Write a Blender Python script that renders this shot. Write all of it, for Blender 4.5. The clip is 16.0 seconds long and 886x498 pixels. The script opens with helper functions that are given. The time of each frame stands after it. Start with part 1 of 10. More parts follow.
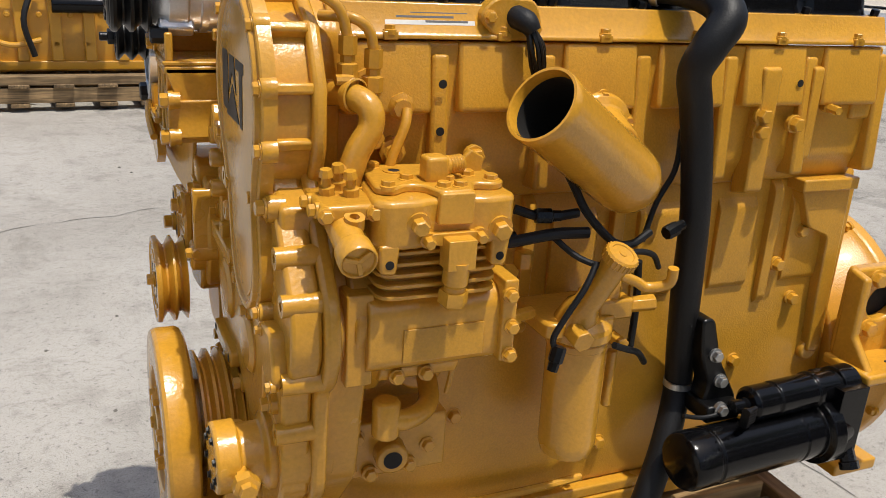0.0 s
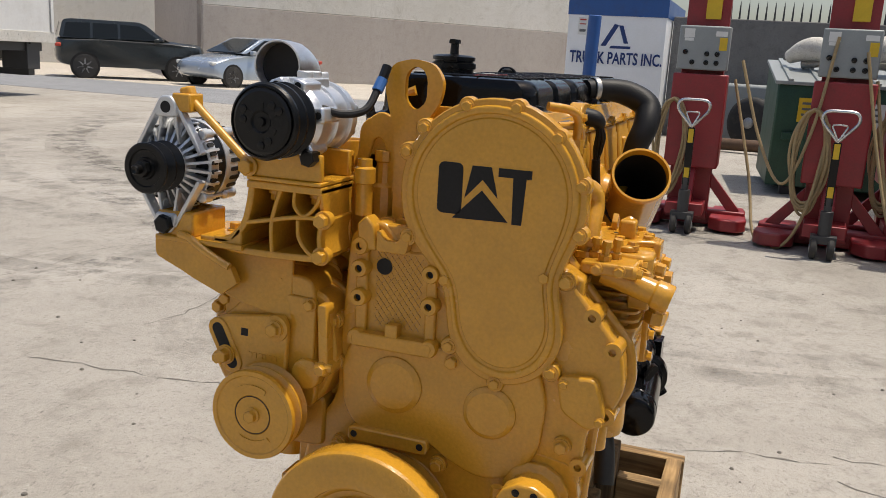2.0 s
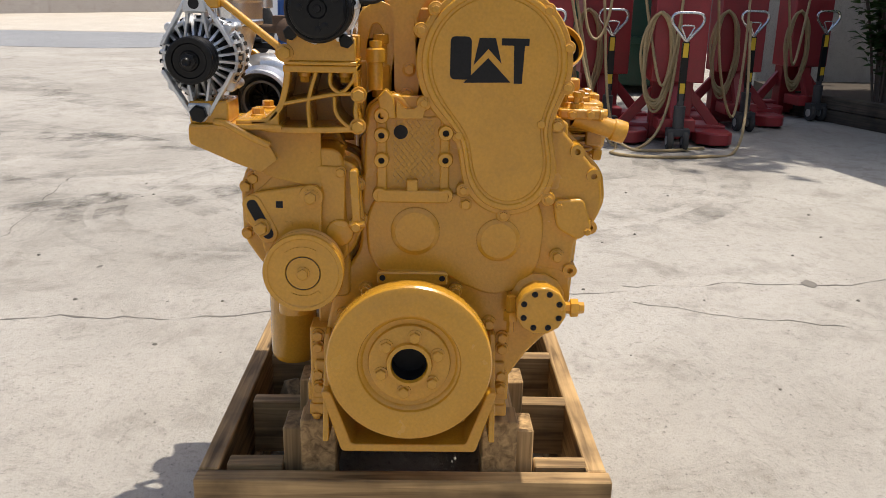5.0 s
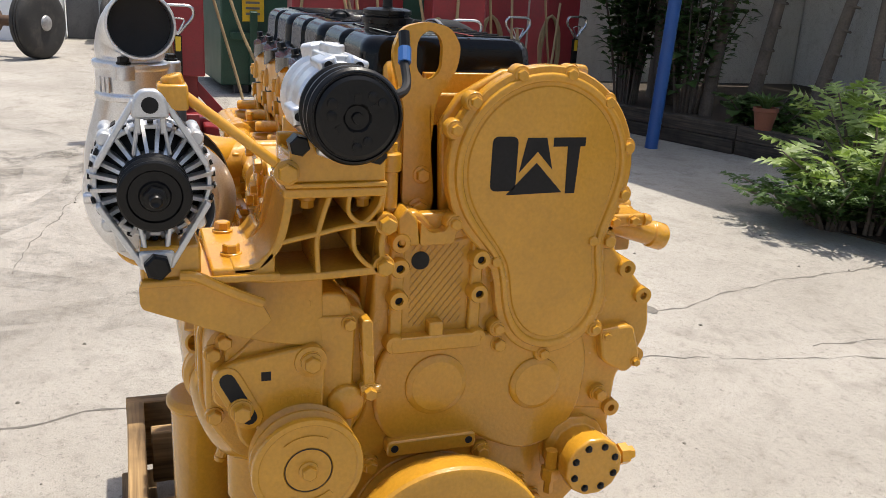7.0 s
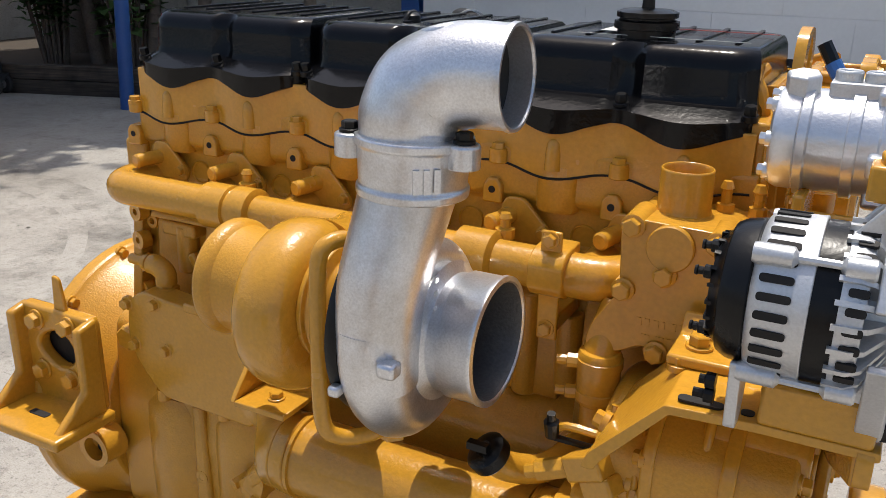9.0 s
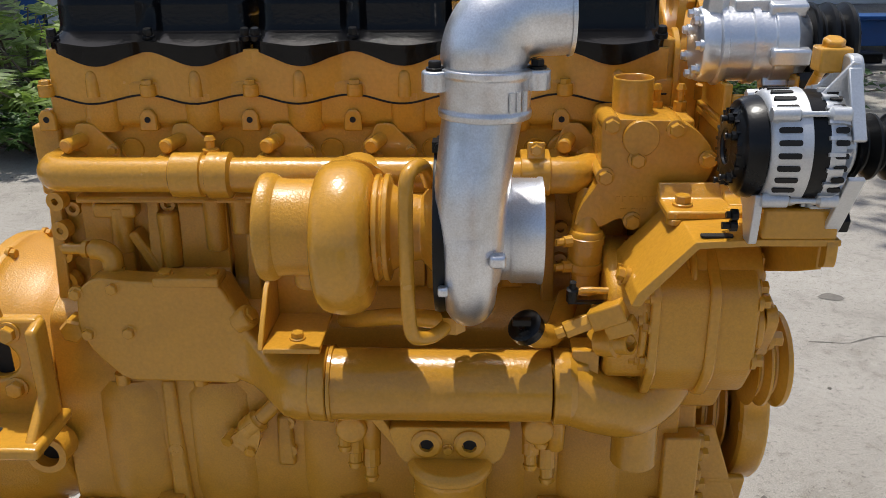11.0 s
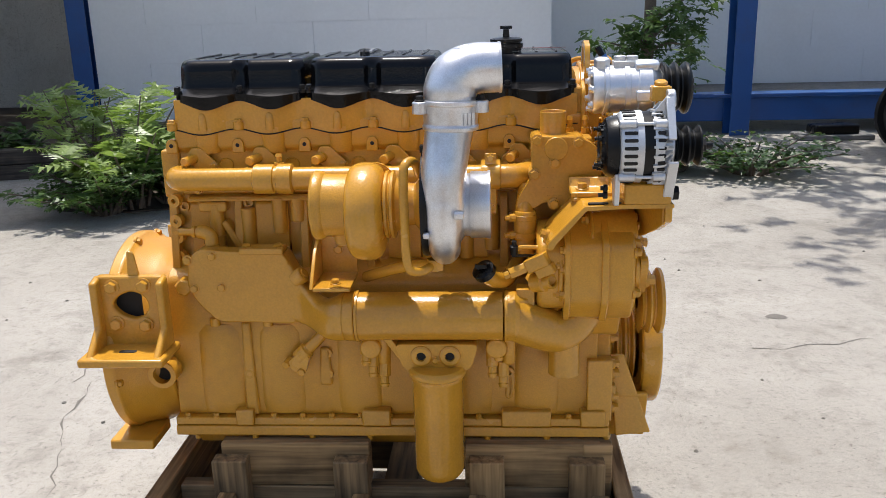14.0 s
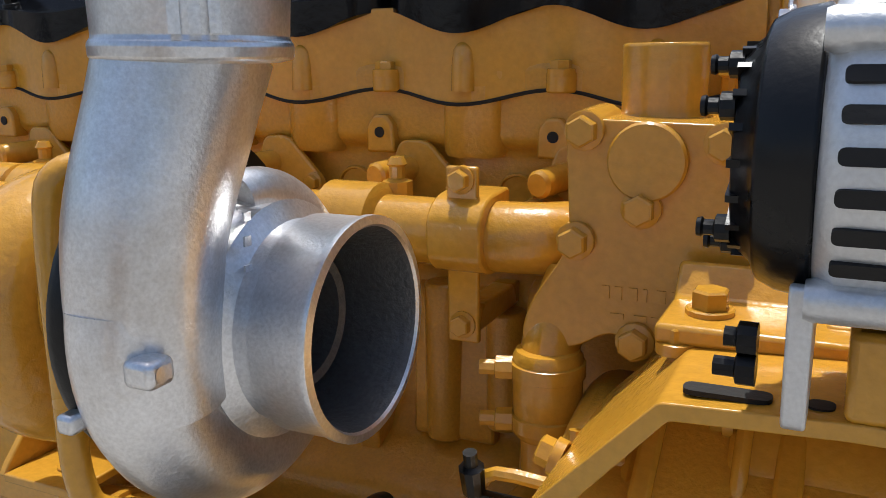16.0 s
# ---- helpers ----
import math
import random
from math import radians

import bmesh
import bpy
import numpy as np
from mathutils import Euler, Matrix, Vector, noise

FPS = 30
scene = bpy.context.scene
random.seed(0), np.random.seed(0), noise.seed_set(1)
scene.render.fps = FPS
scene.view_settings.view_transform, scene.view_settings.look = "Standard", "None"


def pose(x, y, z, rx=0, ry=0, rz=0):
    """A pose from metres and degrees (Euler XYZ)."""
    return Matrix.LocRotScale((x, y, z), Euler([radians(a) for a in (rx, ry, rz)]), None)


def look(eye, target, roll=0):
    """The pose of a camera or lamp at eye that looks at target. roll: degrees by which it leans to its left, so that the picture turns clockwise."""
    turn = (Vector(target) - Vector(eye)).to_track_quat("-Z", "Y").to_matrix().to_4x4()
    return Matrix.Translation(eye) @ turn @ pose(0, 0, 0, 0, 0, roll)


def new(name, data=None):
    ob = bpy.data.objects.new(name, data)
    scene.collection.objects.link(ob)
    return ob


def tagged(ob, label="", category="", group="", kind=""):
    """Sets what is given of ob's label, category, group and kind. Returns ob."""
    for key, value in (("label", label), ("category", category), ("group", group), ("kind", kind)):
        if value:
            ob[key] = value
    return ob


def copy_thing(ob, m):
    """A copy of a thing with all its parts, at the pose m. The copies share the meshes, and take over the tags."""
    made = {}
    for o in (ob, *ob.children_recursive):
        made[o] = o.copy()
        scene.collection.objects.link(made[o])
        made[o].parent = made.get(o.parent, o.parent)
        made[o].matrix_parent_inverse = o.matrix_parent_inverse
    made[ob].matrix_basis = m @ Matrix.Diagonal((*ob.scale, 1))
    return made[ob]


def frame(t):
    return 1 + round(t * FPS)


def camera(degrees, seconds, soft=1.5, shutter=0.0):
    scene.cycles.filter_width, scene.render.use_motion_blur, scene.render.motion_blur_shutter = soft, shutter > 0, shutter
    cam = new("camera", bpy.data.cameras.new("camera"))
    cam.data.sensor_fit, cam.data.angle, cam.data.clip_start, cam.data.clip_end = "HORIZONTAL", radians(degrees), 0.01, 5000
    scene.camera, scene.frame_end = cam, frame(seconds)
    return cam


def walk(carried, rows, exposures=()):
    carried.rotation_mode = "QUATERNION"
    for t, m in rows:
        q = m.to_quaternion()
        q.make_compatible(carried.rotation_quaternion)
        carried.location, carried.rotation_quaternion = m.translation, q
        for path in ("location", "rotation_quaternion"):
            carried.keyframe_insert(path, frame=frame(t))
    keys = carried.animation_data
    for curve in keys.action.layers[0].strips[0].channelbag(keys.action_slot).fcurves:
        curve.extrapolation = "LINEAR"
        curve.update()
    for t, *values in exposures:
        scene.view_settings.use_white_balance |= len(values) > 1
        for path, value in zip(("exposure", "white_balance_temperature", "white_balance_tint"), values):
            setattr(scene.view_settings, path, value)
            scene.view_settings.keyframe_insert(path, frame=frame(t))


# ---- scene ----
# The engine's own frame: x to its front, y to its fuel side, z up.
SET = pose(0, 0, 0)
cam = camera(53.9, 16.0, 0.8)
PATH = [
    (0, (0.201, 1.275, 1.313), (-0.565, -0.443, 0.633), 3.7),
    (0.5, (0.485, 1.159, 1.335), (-0.722, -0.314, 0.722), 5.7),
    (1, (0.824, 0.991, 1.346), (-0.67, -0.238, 0.838), 6.2),
    (1.5, (1.139, 0.821, 1.336), (-0.565, -0.124, 0.885), 5.8),
    (2, (1.235, 0.521, 1.308), (-0.604, -0.134, 0.875), 3.3),
    (2.5, (1.351, 0.294, 1.319), (-0.542, -0.167, 0.865), -0.7),
    (3, (1.478, 0.144, 1.295), (-0.435, -0.159, 0.797), -2.7),
    (3.5, (1.596, 0.122, 1.233), (-0.327, -0.06, 0.716), -1.6),
    (3.7, (1.646, 0.119, 1.222), (-0.279, -0.031, 0.7), -0.8),
    (5.8, (1.632, -0.032, 1.298), (-0.273, 0.148, 0.716), 2.9),
    (6, (1.532, -0.041, 1.319), (-0.371, 0.178, 0.745), 3.7),
    (6.5, (1.337, -0.154, 1.341), (-0.538, 0.237, 0.767), 4.4),
    (7, (1.107, -0.404, 1.354), (-0.687, 0.26, 0.768), 3.1),
    (7.5, (0.811, -0.616, 1.348), (-0.888, 0.248, 0.744), 2.6),
    (8, (0.5, -0.812, 1.369), (-1.038, 0.312, 0.759), 2.8),
    (8.5, (0.27, -1.023, 1.382), (-0.954, 0.43, 0.756), 2.0),
    (8.7, (0.174, -1.072, 1.385), (-0.91, 0.482, 0.744), 1.6),
    (10.8, (-0.42, -1.358, 1.394), (-0.483, 0.501, 0.658), -0.5),
    (11, (-0.387, -1.433, 1.389), (-0.462, 0.425, 0.653), -0.6),
    (11.5, (-0.354, -1.597, 1.402), (-0.456, 0.268, 0.689), -0.7),
    (12, (-0.408, -1.801, 1.401), (-0.475, 0.086, 0.74), -1.4),
    (12.5, (-0.438, -1.98, 1.404), (-0.439, -0.086, 0.761), -1.6),
    (13, (-0.365, -2.118, 1.401), (-0.382, -0.226, 0.753), -0.7),
    (13.5, (-0.297, -2.212, 1.404), (-0.368, -0.313, 0.781), -1.0),
    (14, (-0.283, -2.131, 1.404), (-0.411, -0.213, 0.85), -1.5),
    (14.5, (-0.272, -1.826, 1.385), (-0.444, 0.095, 0.857), -1.6),
    (15, (-0.161, -1.503, 1.328), (-0.439, 0.399, 0.775), -1.4),
    (15.5, (-0.034, -1.138, 1.283), (-0.606, 0.697, 0.729), -0.8),
    (16, (-0.033, -0.791, 1.159), (-0.878, 0.961, 0.695), -1.1),
]
walk(cam, [(t, SET @ look(eye, target, roll)) for t, eye, target, roll in PATH], [(0, -0.08, 6500, 9), (1, -0.22, 6750, 10), (2, -0.13, 6900, 10), (3.5, 0.12, 6800, 10), (6, 0.15, 6750, 10), (7, 0.31, 6750, 10), (8.5, 0.11, 6650, 10), (11, -0.17, 6350, 9), (12.5, 0.1, 6400, 10), (14, 0.22, 6350, 10), (14.5, 0.30, 6330, 10), (15, 0.16, 6250, 9), (15.5, 0.03, 6150, 8), (16, -0.02, 6100, 8)])

# ---------------------------------------------------------------- light
SUN_DIR = Vector((-0.13, 0.255, 1.0)).normalized()      # towards the sun, almost overhead
world = bpy.data.worlds.new("world")
scene.world = world
world.use_nodes = True
wn = world.node_tree.nodes
sky = wn.new("ShaderNodeTexSky")
sky.sky_type = "NISHITA"
sky.sun_disc = False
sky.sun_elevation = math.asin(SUN_DIR.z)
sky.sun_rotation = math.atan2(SUN_DIR.x, SUN_DIR.y)
sky.dust_density = 3.0
wn["Background"].inputs["Strength"].default_value = 0.15
world.node_tree.links.new(sky.outputs[0], wn["Background"].inputs["Color"])
sun_data = bpy.data.lights.new("sun", "SUN")
sun_data.energy = 4.0
sun_data.angle = radians(0.6)
sun_data.color = (1.0, 0.955, 0.88)
sun = new("sun", sun_data)
sun.matrix_world = look(SUN_DIR * 30, (0, 0, 0))
scene.view_settings.exposure = 0.0

# ---------------------------------------------------------------- materials
def mat(name, color, rough=0.5, metal=0.0, var=0.15, scale=6.0, fine=90.0, bump=0.05, coat=0.0, dirt=None, dirt_amount=0.0, spec=0.5):
    """A procedural surface: colour mottled at two scales, grain in the relief, optional stains."""
    m = bpy.data.materials.new(name)
    m.use_nodes = True
    nt = m.node_tree
    n, l = nt.nodes, nt.links
    b = n["Principled BSDF"]
    tc = n.new("ShaderNodeTexCoord")
    big = n.new("ShaderNodeTexNoise")
    big.inputs["Scale"].default_value = scale
    big.inputs["Detail"].default_value = 5
    small = n.new("ShaderNodeTexNoise")
    small.inputs["Scale"].default_value = fine
    small.inputs["Detail"].default_value = 3
    for t in (big, small):
        l.new(tc.outputs["Object"], t.inputs["Vector"])
    mix = n.new("ShaderNodeMath")
    mix.operation = "MULTIPLY_ADD"
    mix.inputs[1].default_value = 0.5
    half = n.new("ShaderNodeMath")
    half.operation = "MULTIPLY"
    half.inputs[1].default_value = 0.5
    l.new(small.outputs["Fac"], half.inputs[0])
    l.new(big.outputs["Fac"], mix.inputs[0])
    l.new(half.outputs[0], mix.inputs[2])
    ramp = n.new("ShaderNodeValToRGB")
    ramp.color_ramp.elements[0].position, ramp.color_ramp.elements[1].position = 0.3, 0.7
    ramp.color_ramp.elements[0].color = (*[c * (1 - var) for c in color], 1)
    ramp.color_ramp.elements[1].color = (*[min(1, c * (1 + var)) for c in color], 1)
    l.new(mix.outputs[0], ramp.inputs[0])
    out = ramp.outputs[0]
    if dirt:
        stain = n.new("ShaderNodeTexNoise")
        stain.inputs["Scale"].default_value = scale * 0.6
        stain.inputs["Detail"].default_value = 8
        stain.inputs["Roughness"].default_value = 0.7
        l.new(tc.outputs["Object"], stain.inputs["Vector"])
        sr = n.new("ShaderNodeMapRange")
        sr.inputs[1].default_value, sr.inputs[2].default_value = 0.5, 0.75
        sr.inputs[4].default_value = dirt_amount
        l.new(stain.outputs["Fac"], sr.inputs[0])
        mc = n.new("ShaderNodeMix")
        mc.data_type = "RGBA"
        mc.inputs[7].default_value = (*dirt, 1)
        l.new(sr.outputs[0], mc.inputs[0])
        l.new(out, mc.inputs[6])
        out = mc.outputs[2]
    l.new(out, b.inputs["Base Color"])
    rr = n.new("ShaderNodeMapRange")
    rr.inputs[3].default_value, rr.inputs[4].default_value = max(0.02, rough * 0.8), min(1, rough * 1.25)
    l.new(big.outputs["Fac"], rr.inputs[0])
    l.new(rr.outputs[0], b.inputs["Roughness"])
    b.inputs["Metallic"].default_value = metal
    b.inputs["Specular IOR Level"].default_value = spec
    if coat:
        b.inputs["Coat Weight"].default_value = coat
        b.inputs["Coat Roughness"].default_value = 0.12
    if bump:
        bp = n.new("ShaderNodeBump")
        bp.inputs["Strength"].default_value = bump
        bp.inputs["Distance"].default_value = 0.002
        l.new(small.outputs["Fac"], bp.inputs["Height"])
        l.new(bp.outputs[0], b.inputs["Normal"])
    return m


YELLOW = (0.60, 0.294, 0.026)
PAINT = mat("yellow_enamel", YELLOW, 0.25, 0, 0.13, 6, 170, 0.30, coat=0.36, dirt=(0.26, 0.13, 0.025), dirt_amount=0.38)
PAINT_CAST = mat("yellow_enamel_on_rough_casting", YELLOW, 0.31, 0, 0.15, 8, 300, 0.36, coat=0.16, dirt=(0.24, 0.12, 0.025), dirt_amount=0.45)
BLACK = mat("black_gloss_enamel", (0.0035, 0.0035, 0.004), 0.14, 0, 0.2, 8, 150, 0.14, coat=0.0, spec=0.25)
BLACK_STEEL = mat("black_painted_steel", (0.004, 0.004, 0.0042), 0.33, 0, 0.25, 14, 200, 0.15, spec=0.3)
BLACK_MARK = mat("black_stencil_paint", (0.010, 0.0095, 0.0095), 0.5, 0, 0.3, 30, 200, 0.2, spec=0.3)
RUBBER = mat("black_rubber", (0.009, 0.009, 0.0095), 0.5, 0, 0.25, 20, 300, 0.2, spec=0.3)
PLASTIC = mat("black_plastic", (0.004, 0.004, 0.0043), 0.28, 0, 0.15, 20, 200, 0.1, spec=0.3)
SILVER = mat("silver_painted_cast_iron", (0.74, 0.75, 0.77), 0.30, 0.85, 0.20, 11, 420, 0.16, dirt=(0.34, 0.28, 0.20), dirt_amount=0.62)
BARE_CAST_SHADE = mat("bare_grey_casting_darkened_for_shade", (0.13, 0.135, 0.14), 0.5, 0.6, 0.25, 14, 260, 0.5)
ALU = mat("machined_aluminium", (0.74, 0.75, 0.77), 0.3, 0.8, 0.08, 14, 260, 0.2)
ALU_CAST = mat("cast_aluminium", (0.63, 0.64, 0.65), 0.40, 0.7, 0.12, 12, 420, 0.15)
STEEL = mat("plain_steel", (0.45, 0.44, 0.42), 0.35, 0.9, 0.15, 25, 300, 0.1)
# near-black: paints in the shade of holes and openings, and colours dark joints
SHADE_JOINT_BLACK = mat("hole_shade_and_joint_black", (0.006, 0.005, 0.004), 0.7, 0, 0.3, 20, 200, 0.2)
COPPER = mat("copper_windings", (0.30, 0.12, 0.04), 0.4, 0.7, 0.3, 60, 300, 0.3)
LABEL = mat("printed_paper_label", (0.74, 0.72, 0.66), 0.4, 0, 0.08, 20, 150, 0.02)
RED_PRINT = mat("red_print", (0.45, 0.05, 0.03), 0.5, 0, 0.1, 20, 150, 0.02)
GREY_PRINT = mat("grey_print", (0.12, 0.12, 0.12), 0.5, 0, 0.1, 20, 150, 0.02)
BLUE_PLASTIC = mat("blue_connector_plastic", (0.03, 0.12, 0.35), 0.4, 0, 0.1, 20, 150, 0.02)

# ---------------------------------------------------------------- mesh helpers
V = Vector


def finish(bm, name, material, sharp=35):
    bmesh.ops.remove_doubles(bm, verts=bm.verts, dist=1e-6)
    bmesh.ops.recalc_face_normals(bm, faces=bm.faces)
    me = bpy.data.meshes.new(name)
    bm.to_mesh(me)
    bm.free()
    me.materials.append(material)
    me.polygons.foreach_set("use_smooth", [True] * len(me.polygons))
    me.set_sharp_from_angle(angle=radians(sharp))
    return me


def part(name, bm, material, parent=None, label="", bevel=0.0, sharp=35, segments=2):
    """One mesh object out of a bmesh, under a thing or a part."""
    ob = new(name, finish(bm, name, material, sharp))
    ob.parent = parent
    if label:
        ob["label"] = label
    if bevel:
        mod = ob.modifiers.new("bevel", "BEVEL")
        mod.width, mod.segments, mod.limit_method, mod.angle_limit = bevel, segments, "ANGLE", radians(38)
        mod.use_clamp_overlap = True
    return ob


def thing(name, label, category, m=None, group="", kind=""):
    ob = new(name)
    ob.empty_display_size = 0.1
    if m is not None:
        ob.matrix_world = m
    return tagged(ob, label, category, group, kind)


def box(bm, x0, x1, y0, y1, z0, z1, m=None):
    vs = [bm.verts.new(V((x, y, z)) if m is None else m @ V((x, y, z))) for x in (x0, x1) for y in (y0, y1) for z in (z0, z1)]
    for f in ((0, 1, 3, 2), (4, 6, 7, 5), (0, 4, 5, 1), (2, 3, 7, 6), (0, 2, 6, 4), (1, 5, 7, 3)):
        bm.faces.new([vs[i] for i in f])
    return bm


def frame_of(axis):
    a = V(axis).normalized()
    u = a.orthogonal().normalized()
    return a, u, a.cross(u)


def lathe(bm, origin, axis, profile, seg=32, cap=True, up=None):
    """Turns a profile of (radius, way along the axis) round the axis."""
    a, u, w = frame_of(axis)
    if up is not None:
        u = (V(up) - a * a.dot(V(up))).normalized()
        w = a.cross(u)
    o = V(origin)
    rings = []
    for r, d in profile:
        if r < 1e-6:
            rings.append([bm.verts.new(o + a * d)])
        else:
            rings.append([bm.verts.new(o + a * d + (u * math.cos(2 * math.pi * k / seg) + w * math.sin(2 * math.pi * k / seg)) * r) for k in range(seg)])
    skin(bm, rings, cap)
    return bm


def skin(bm, rings, cap=True, closed=False):
    pairs = list(zip(rings, rings[1:]))
    if closed:
        pairs.append((rings[-1], rings[0]))
    for p, q in pairs:
        n = max(len(p), len(q))
        for k in range(n):
            j = (k + 1) % n
            if len(p) == 1 and len(q) == 1:
                continue
            if len(p) == 1:
                bm.faces.new((p[0], q[k], q[j]))
            elif len(q) == 1:
                bm.faces.new((p[k], q[0], p[j]))
            else:
                bm.faces.new((p[k], q[k], q[j], p[j]))
    if cap and not closed:
        for r in (rings[0], rings[-1]):
            if len(r) > 2:
                bm.faces.new(r)


def cyl(bm, p, q, r, r2=None, seg=24):
    p, q = V(p), V(q)
    return lathe(bm, p, q - p, [(r, 0), (r if r2 is None else r2, (q - p).length)], seg)


def smooth_path(pts, steps=6):
    pts = [V(p) for p in pts]
    if len(pts) < 3:
        return pts
    ext = [pts[0] * 2 - pts[1], *pts, pts[-1] * 2 - pts[-2]]
    out = []
    for i in range(1, len(ext) - 2):
        a, b, c, d = ext[i - 1:i + 3]
        for k in range(steps):
            t = k / steps
            out.append(0.5 * ((2 * b) + (c - a) * t + (2 * a - 5 * b + 4 * c - d) * t * t + (3 * b - a - 3 * c + d) * t ** 3))
    out.append(pts[-1])
    return out


def tube(bm, pts, r, seg=14, steps=6, cap=True, radii=None):
    """A round bar or hose along a smooth line through the points."""
    path = smooth_path(pts, steps)
    n = len(path)
    t0 = (path[1] - path[0]).normalized()
    u = t0.orthogonal().normalized()
    rings = []
    for i, p in enumerate(path):
        t = (path[min(i + 1, n - 1)] - path[max(i - 1, 0)]).normalized()
        u = (u - t * t.dot(u)).normalized()
        w = t.cross(u)
        f = i / (n - 1)
        if radii:
            g = f * (len(radii) - 1)
            k = min(int(g), len(radii) - 2)
            rr = radii[k] + (radii[k + 1] - radii[k]) * (g - k)
        else:
            rr = r
        rings.append([bm.verts.new(p + (u * math.cos(2 * math.pi * j / seg) + w * math.sin(2 * math.pi * j / seg)) * rr) for j in range(seg)])
    skin(bm, rings, cap)
    return bm


def prism(bm, poly, axis, a, b, m=None):
    """Extrudes a polygon. axis x: poly is (y, z); axis y: (x, z); axis z: (x, y)."""
    def at(p, d):
        v = V({"x": (d, p[0], p[1]), "y": (p[0], d, p[1]), "z": (p[0], p[1], d)}[axis])
        return v if m is None else m @ v
    lo = [bm.verts.new(at(p, a)) for p in poly]
    hi = [bm.verts.new(at(p, b)) for p in poly]
    skin(bm, [lo, hi])
    return bm


def loft(bm, rings, cap=True):
    skin(bm, [[bm.verts.new(V(p)) for p in r] for r in rings], cap)
    return bm


def rounded(poly, r, n=4):
    """Rounds the corners of a 2D polygon."""
    out = []
    k = len(poly)
    for i in range(k):
        p, a, b = V(poly[i]), V(poly[i - 1]), V(poly[(i + 1) % k])
        da, db = (a - p), (b - p)
        c = min(r, da.length * 0.45, db.length * 0.45)
        s, e = p + da.normalized() * c, p + db.normalized() * c
        for j in range(n + 1):
            t = j / n
            q = s * (1 - t) ** 2 + p * 2 * t * (1 - t) + e * t * t
            out.append((q.x, q.y))
    return out


def rect(x0, x1, y0, y1):
    return [(x0, y0), (x1, y0), (x1, y1), (x0, y1)]


def disc(cx, cy, r, n=24, a0=0.0):
    return [(cx + r * math.cos(a0 + 2 * math.pi * k / n), cy + r * math.sin(a0 + 2 * math.pi * k / n)) for k in range(n)]


BOLTS = {}


def bolt_mesh(r, h, material):
    key = (round(r, 4), round(h, 4), material.name)
    if key not in BOLTS:
        bm = bmesh.new()
        lathe(bm, (0, 0, -0.004), (0, 0, 1), [(r * 1.35, 0), (r * 1.35, 0.004 + h * 0.2), (r * 1.25, 0.004 + h * 0.25)], 14)
        lathe(bm, (0, 0, h * 0.2), (0, 0, 1), [(r * 1.05, 0), (r * 1.05, h * 0.7), (r * 0.9, h * 0.8)], 6)
        BOLTS[key] = finish(bm, "bolt", material)
    return BOLTS[key]


def bolt(parent, p, axis, r=0.008, h=0.011, material=None, name="bolt"):
    ob = new(name, bolt_mesh(r, h, material or PAINT))
    ob.parent = parent
    a, u, w = frame_of(axis)
    m = Matrix((u, w, a)).transposed().to_4x4()
    m.translation = V(p)
    ob.matrix_basis = m
    return ob

# ---------------------------------------------------------------- the engine
engine = thing("diesel_engine", "yellow-painted six-cylinder diesel truck engine standing on a wooden skid", "engine", SET)
CYL = [-0.18 - 0.16 * i for i in range(6)]            # the six cylinders along the engine

# crankcase and cylinder block
bm = bmesh.new()
prism(bm, rounded([(-0.186, 0.41), (0.182, 0.41), (0.19, 0.56), (0.185, 0.70), (0.175, 0.97), (-0.10, 0.97), (-0.10, 0.80), (-0.175, 0.77), (-0.190, 0.6)], 0.02), "x", -1.085, -0.05)
cyl(bm, (-1.04, 0.17, 0.62), (-1.04, 0.20, 0.62), 0.02)
block = part("cylinder_block", bm, PAINT_CAST, engine, "rough cast block under thick yellow paint", 0.004)


def cast_on(parent, name, poly, axis, a, b, bevel=0.004):
    """A rib, pad or swelling cast onto a larger casting."""
    return part(name, prism(bmesh.new(), rounded(poly, 0.008), axis, a, b), PAINT_CAST, parent, "", bevel)


for x in (-0.965, -0.815, -0.625, -0.355, -0.195):     # broad shallow swellings of the crankcase
    bm = bmesh.new()
    loft(bm, [[(x + wd * math.sin(q), -0.172 - d * max(0.0, math.cos(q)), z) for q in [math.pi * (k / 16 - 0.5) for k in range(17)]] for z, wd, d in ((0.425, 0.060, 0.024), (0.455, 0.062, 0.029), (0.60, 0.062, 0.030), (0.635, 0.058, 0.027), (0.655, 0.045, 0.018))])
    part("crankcase_swelling", bm, PAINT_CAST, block, "", 0, 50)
for x in CYL:                                          # swellings and ribs along both sides
    cast_on(block, "swelling", [(-0.120, 0.80), (-0.09, 0.80), (-0.09, 0.95), (-0.112, 0.94)], "x", x - 0.05, x + 0.03, 0.012)
    cast_on(block, "rib", [(-0.138, 0.78), (-0.09, 0.78), (-0.09, 0.96), (-0.115, 0.95)], "x", x - 0.10, x - 0.080)
    cast_on(block, "rib", [(0.16, 0.70), (0.194, 0.74), (0.193, 0.94), (0.17, 0.96)], "x", x - 0.092, x - 0.072, 0.010)
    cast_on(block, "swelling", [(0.15, 0.74), (0.189, 0.77), (0.188, 0.91), (0.16, 0.95)], "x", x - 0.045, x + 0.035, 0.012)
cast_on(block, "pad", [(-0.935, 0.922), (-1.005, 0.922), (-1.005, 0.946), (-0.935, 0.946)], "y", -0.128, -0.09)
cast_on(block, "shelf", [(-0.128, 0.948), (-0.09, 0.944), (-0.09, 0.960), (-0.124, 0.958)], "x", -1.03, -0.70)
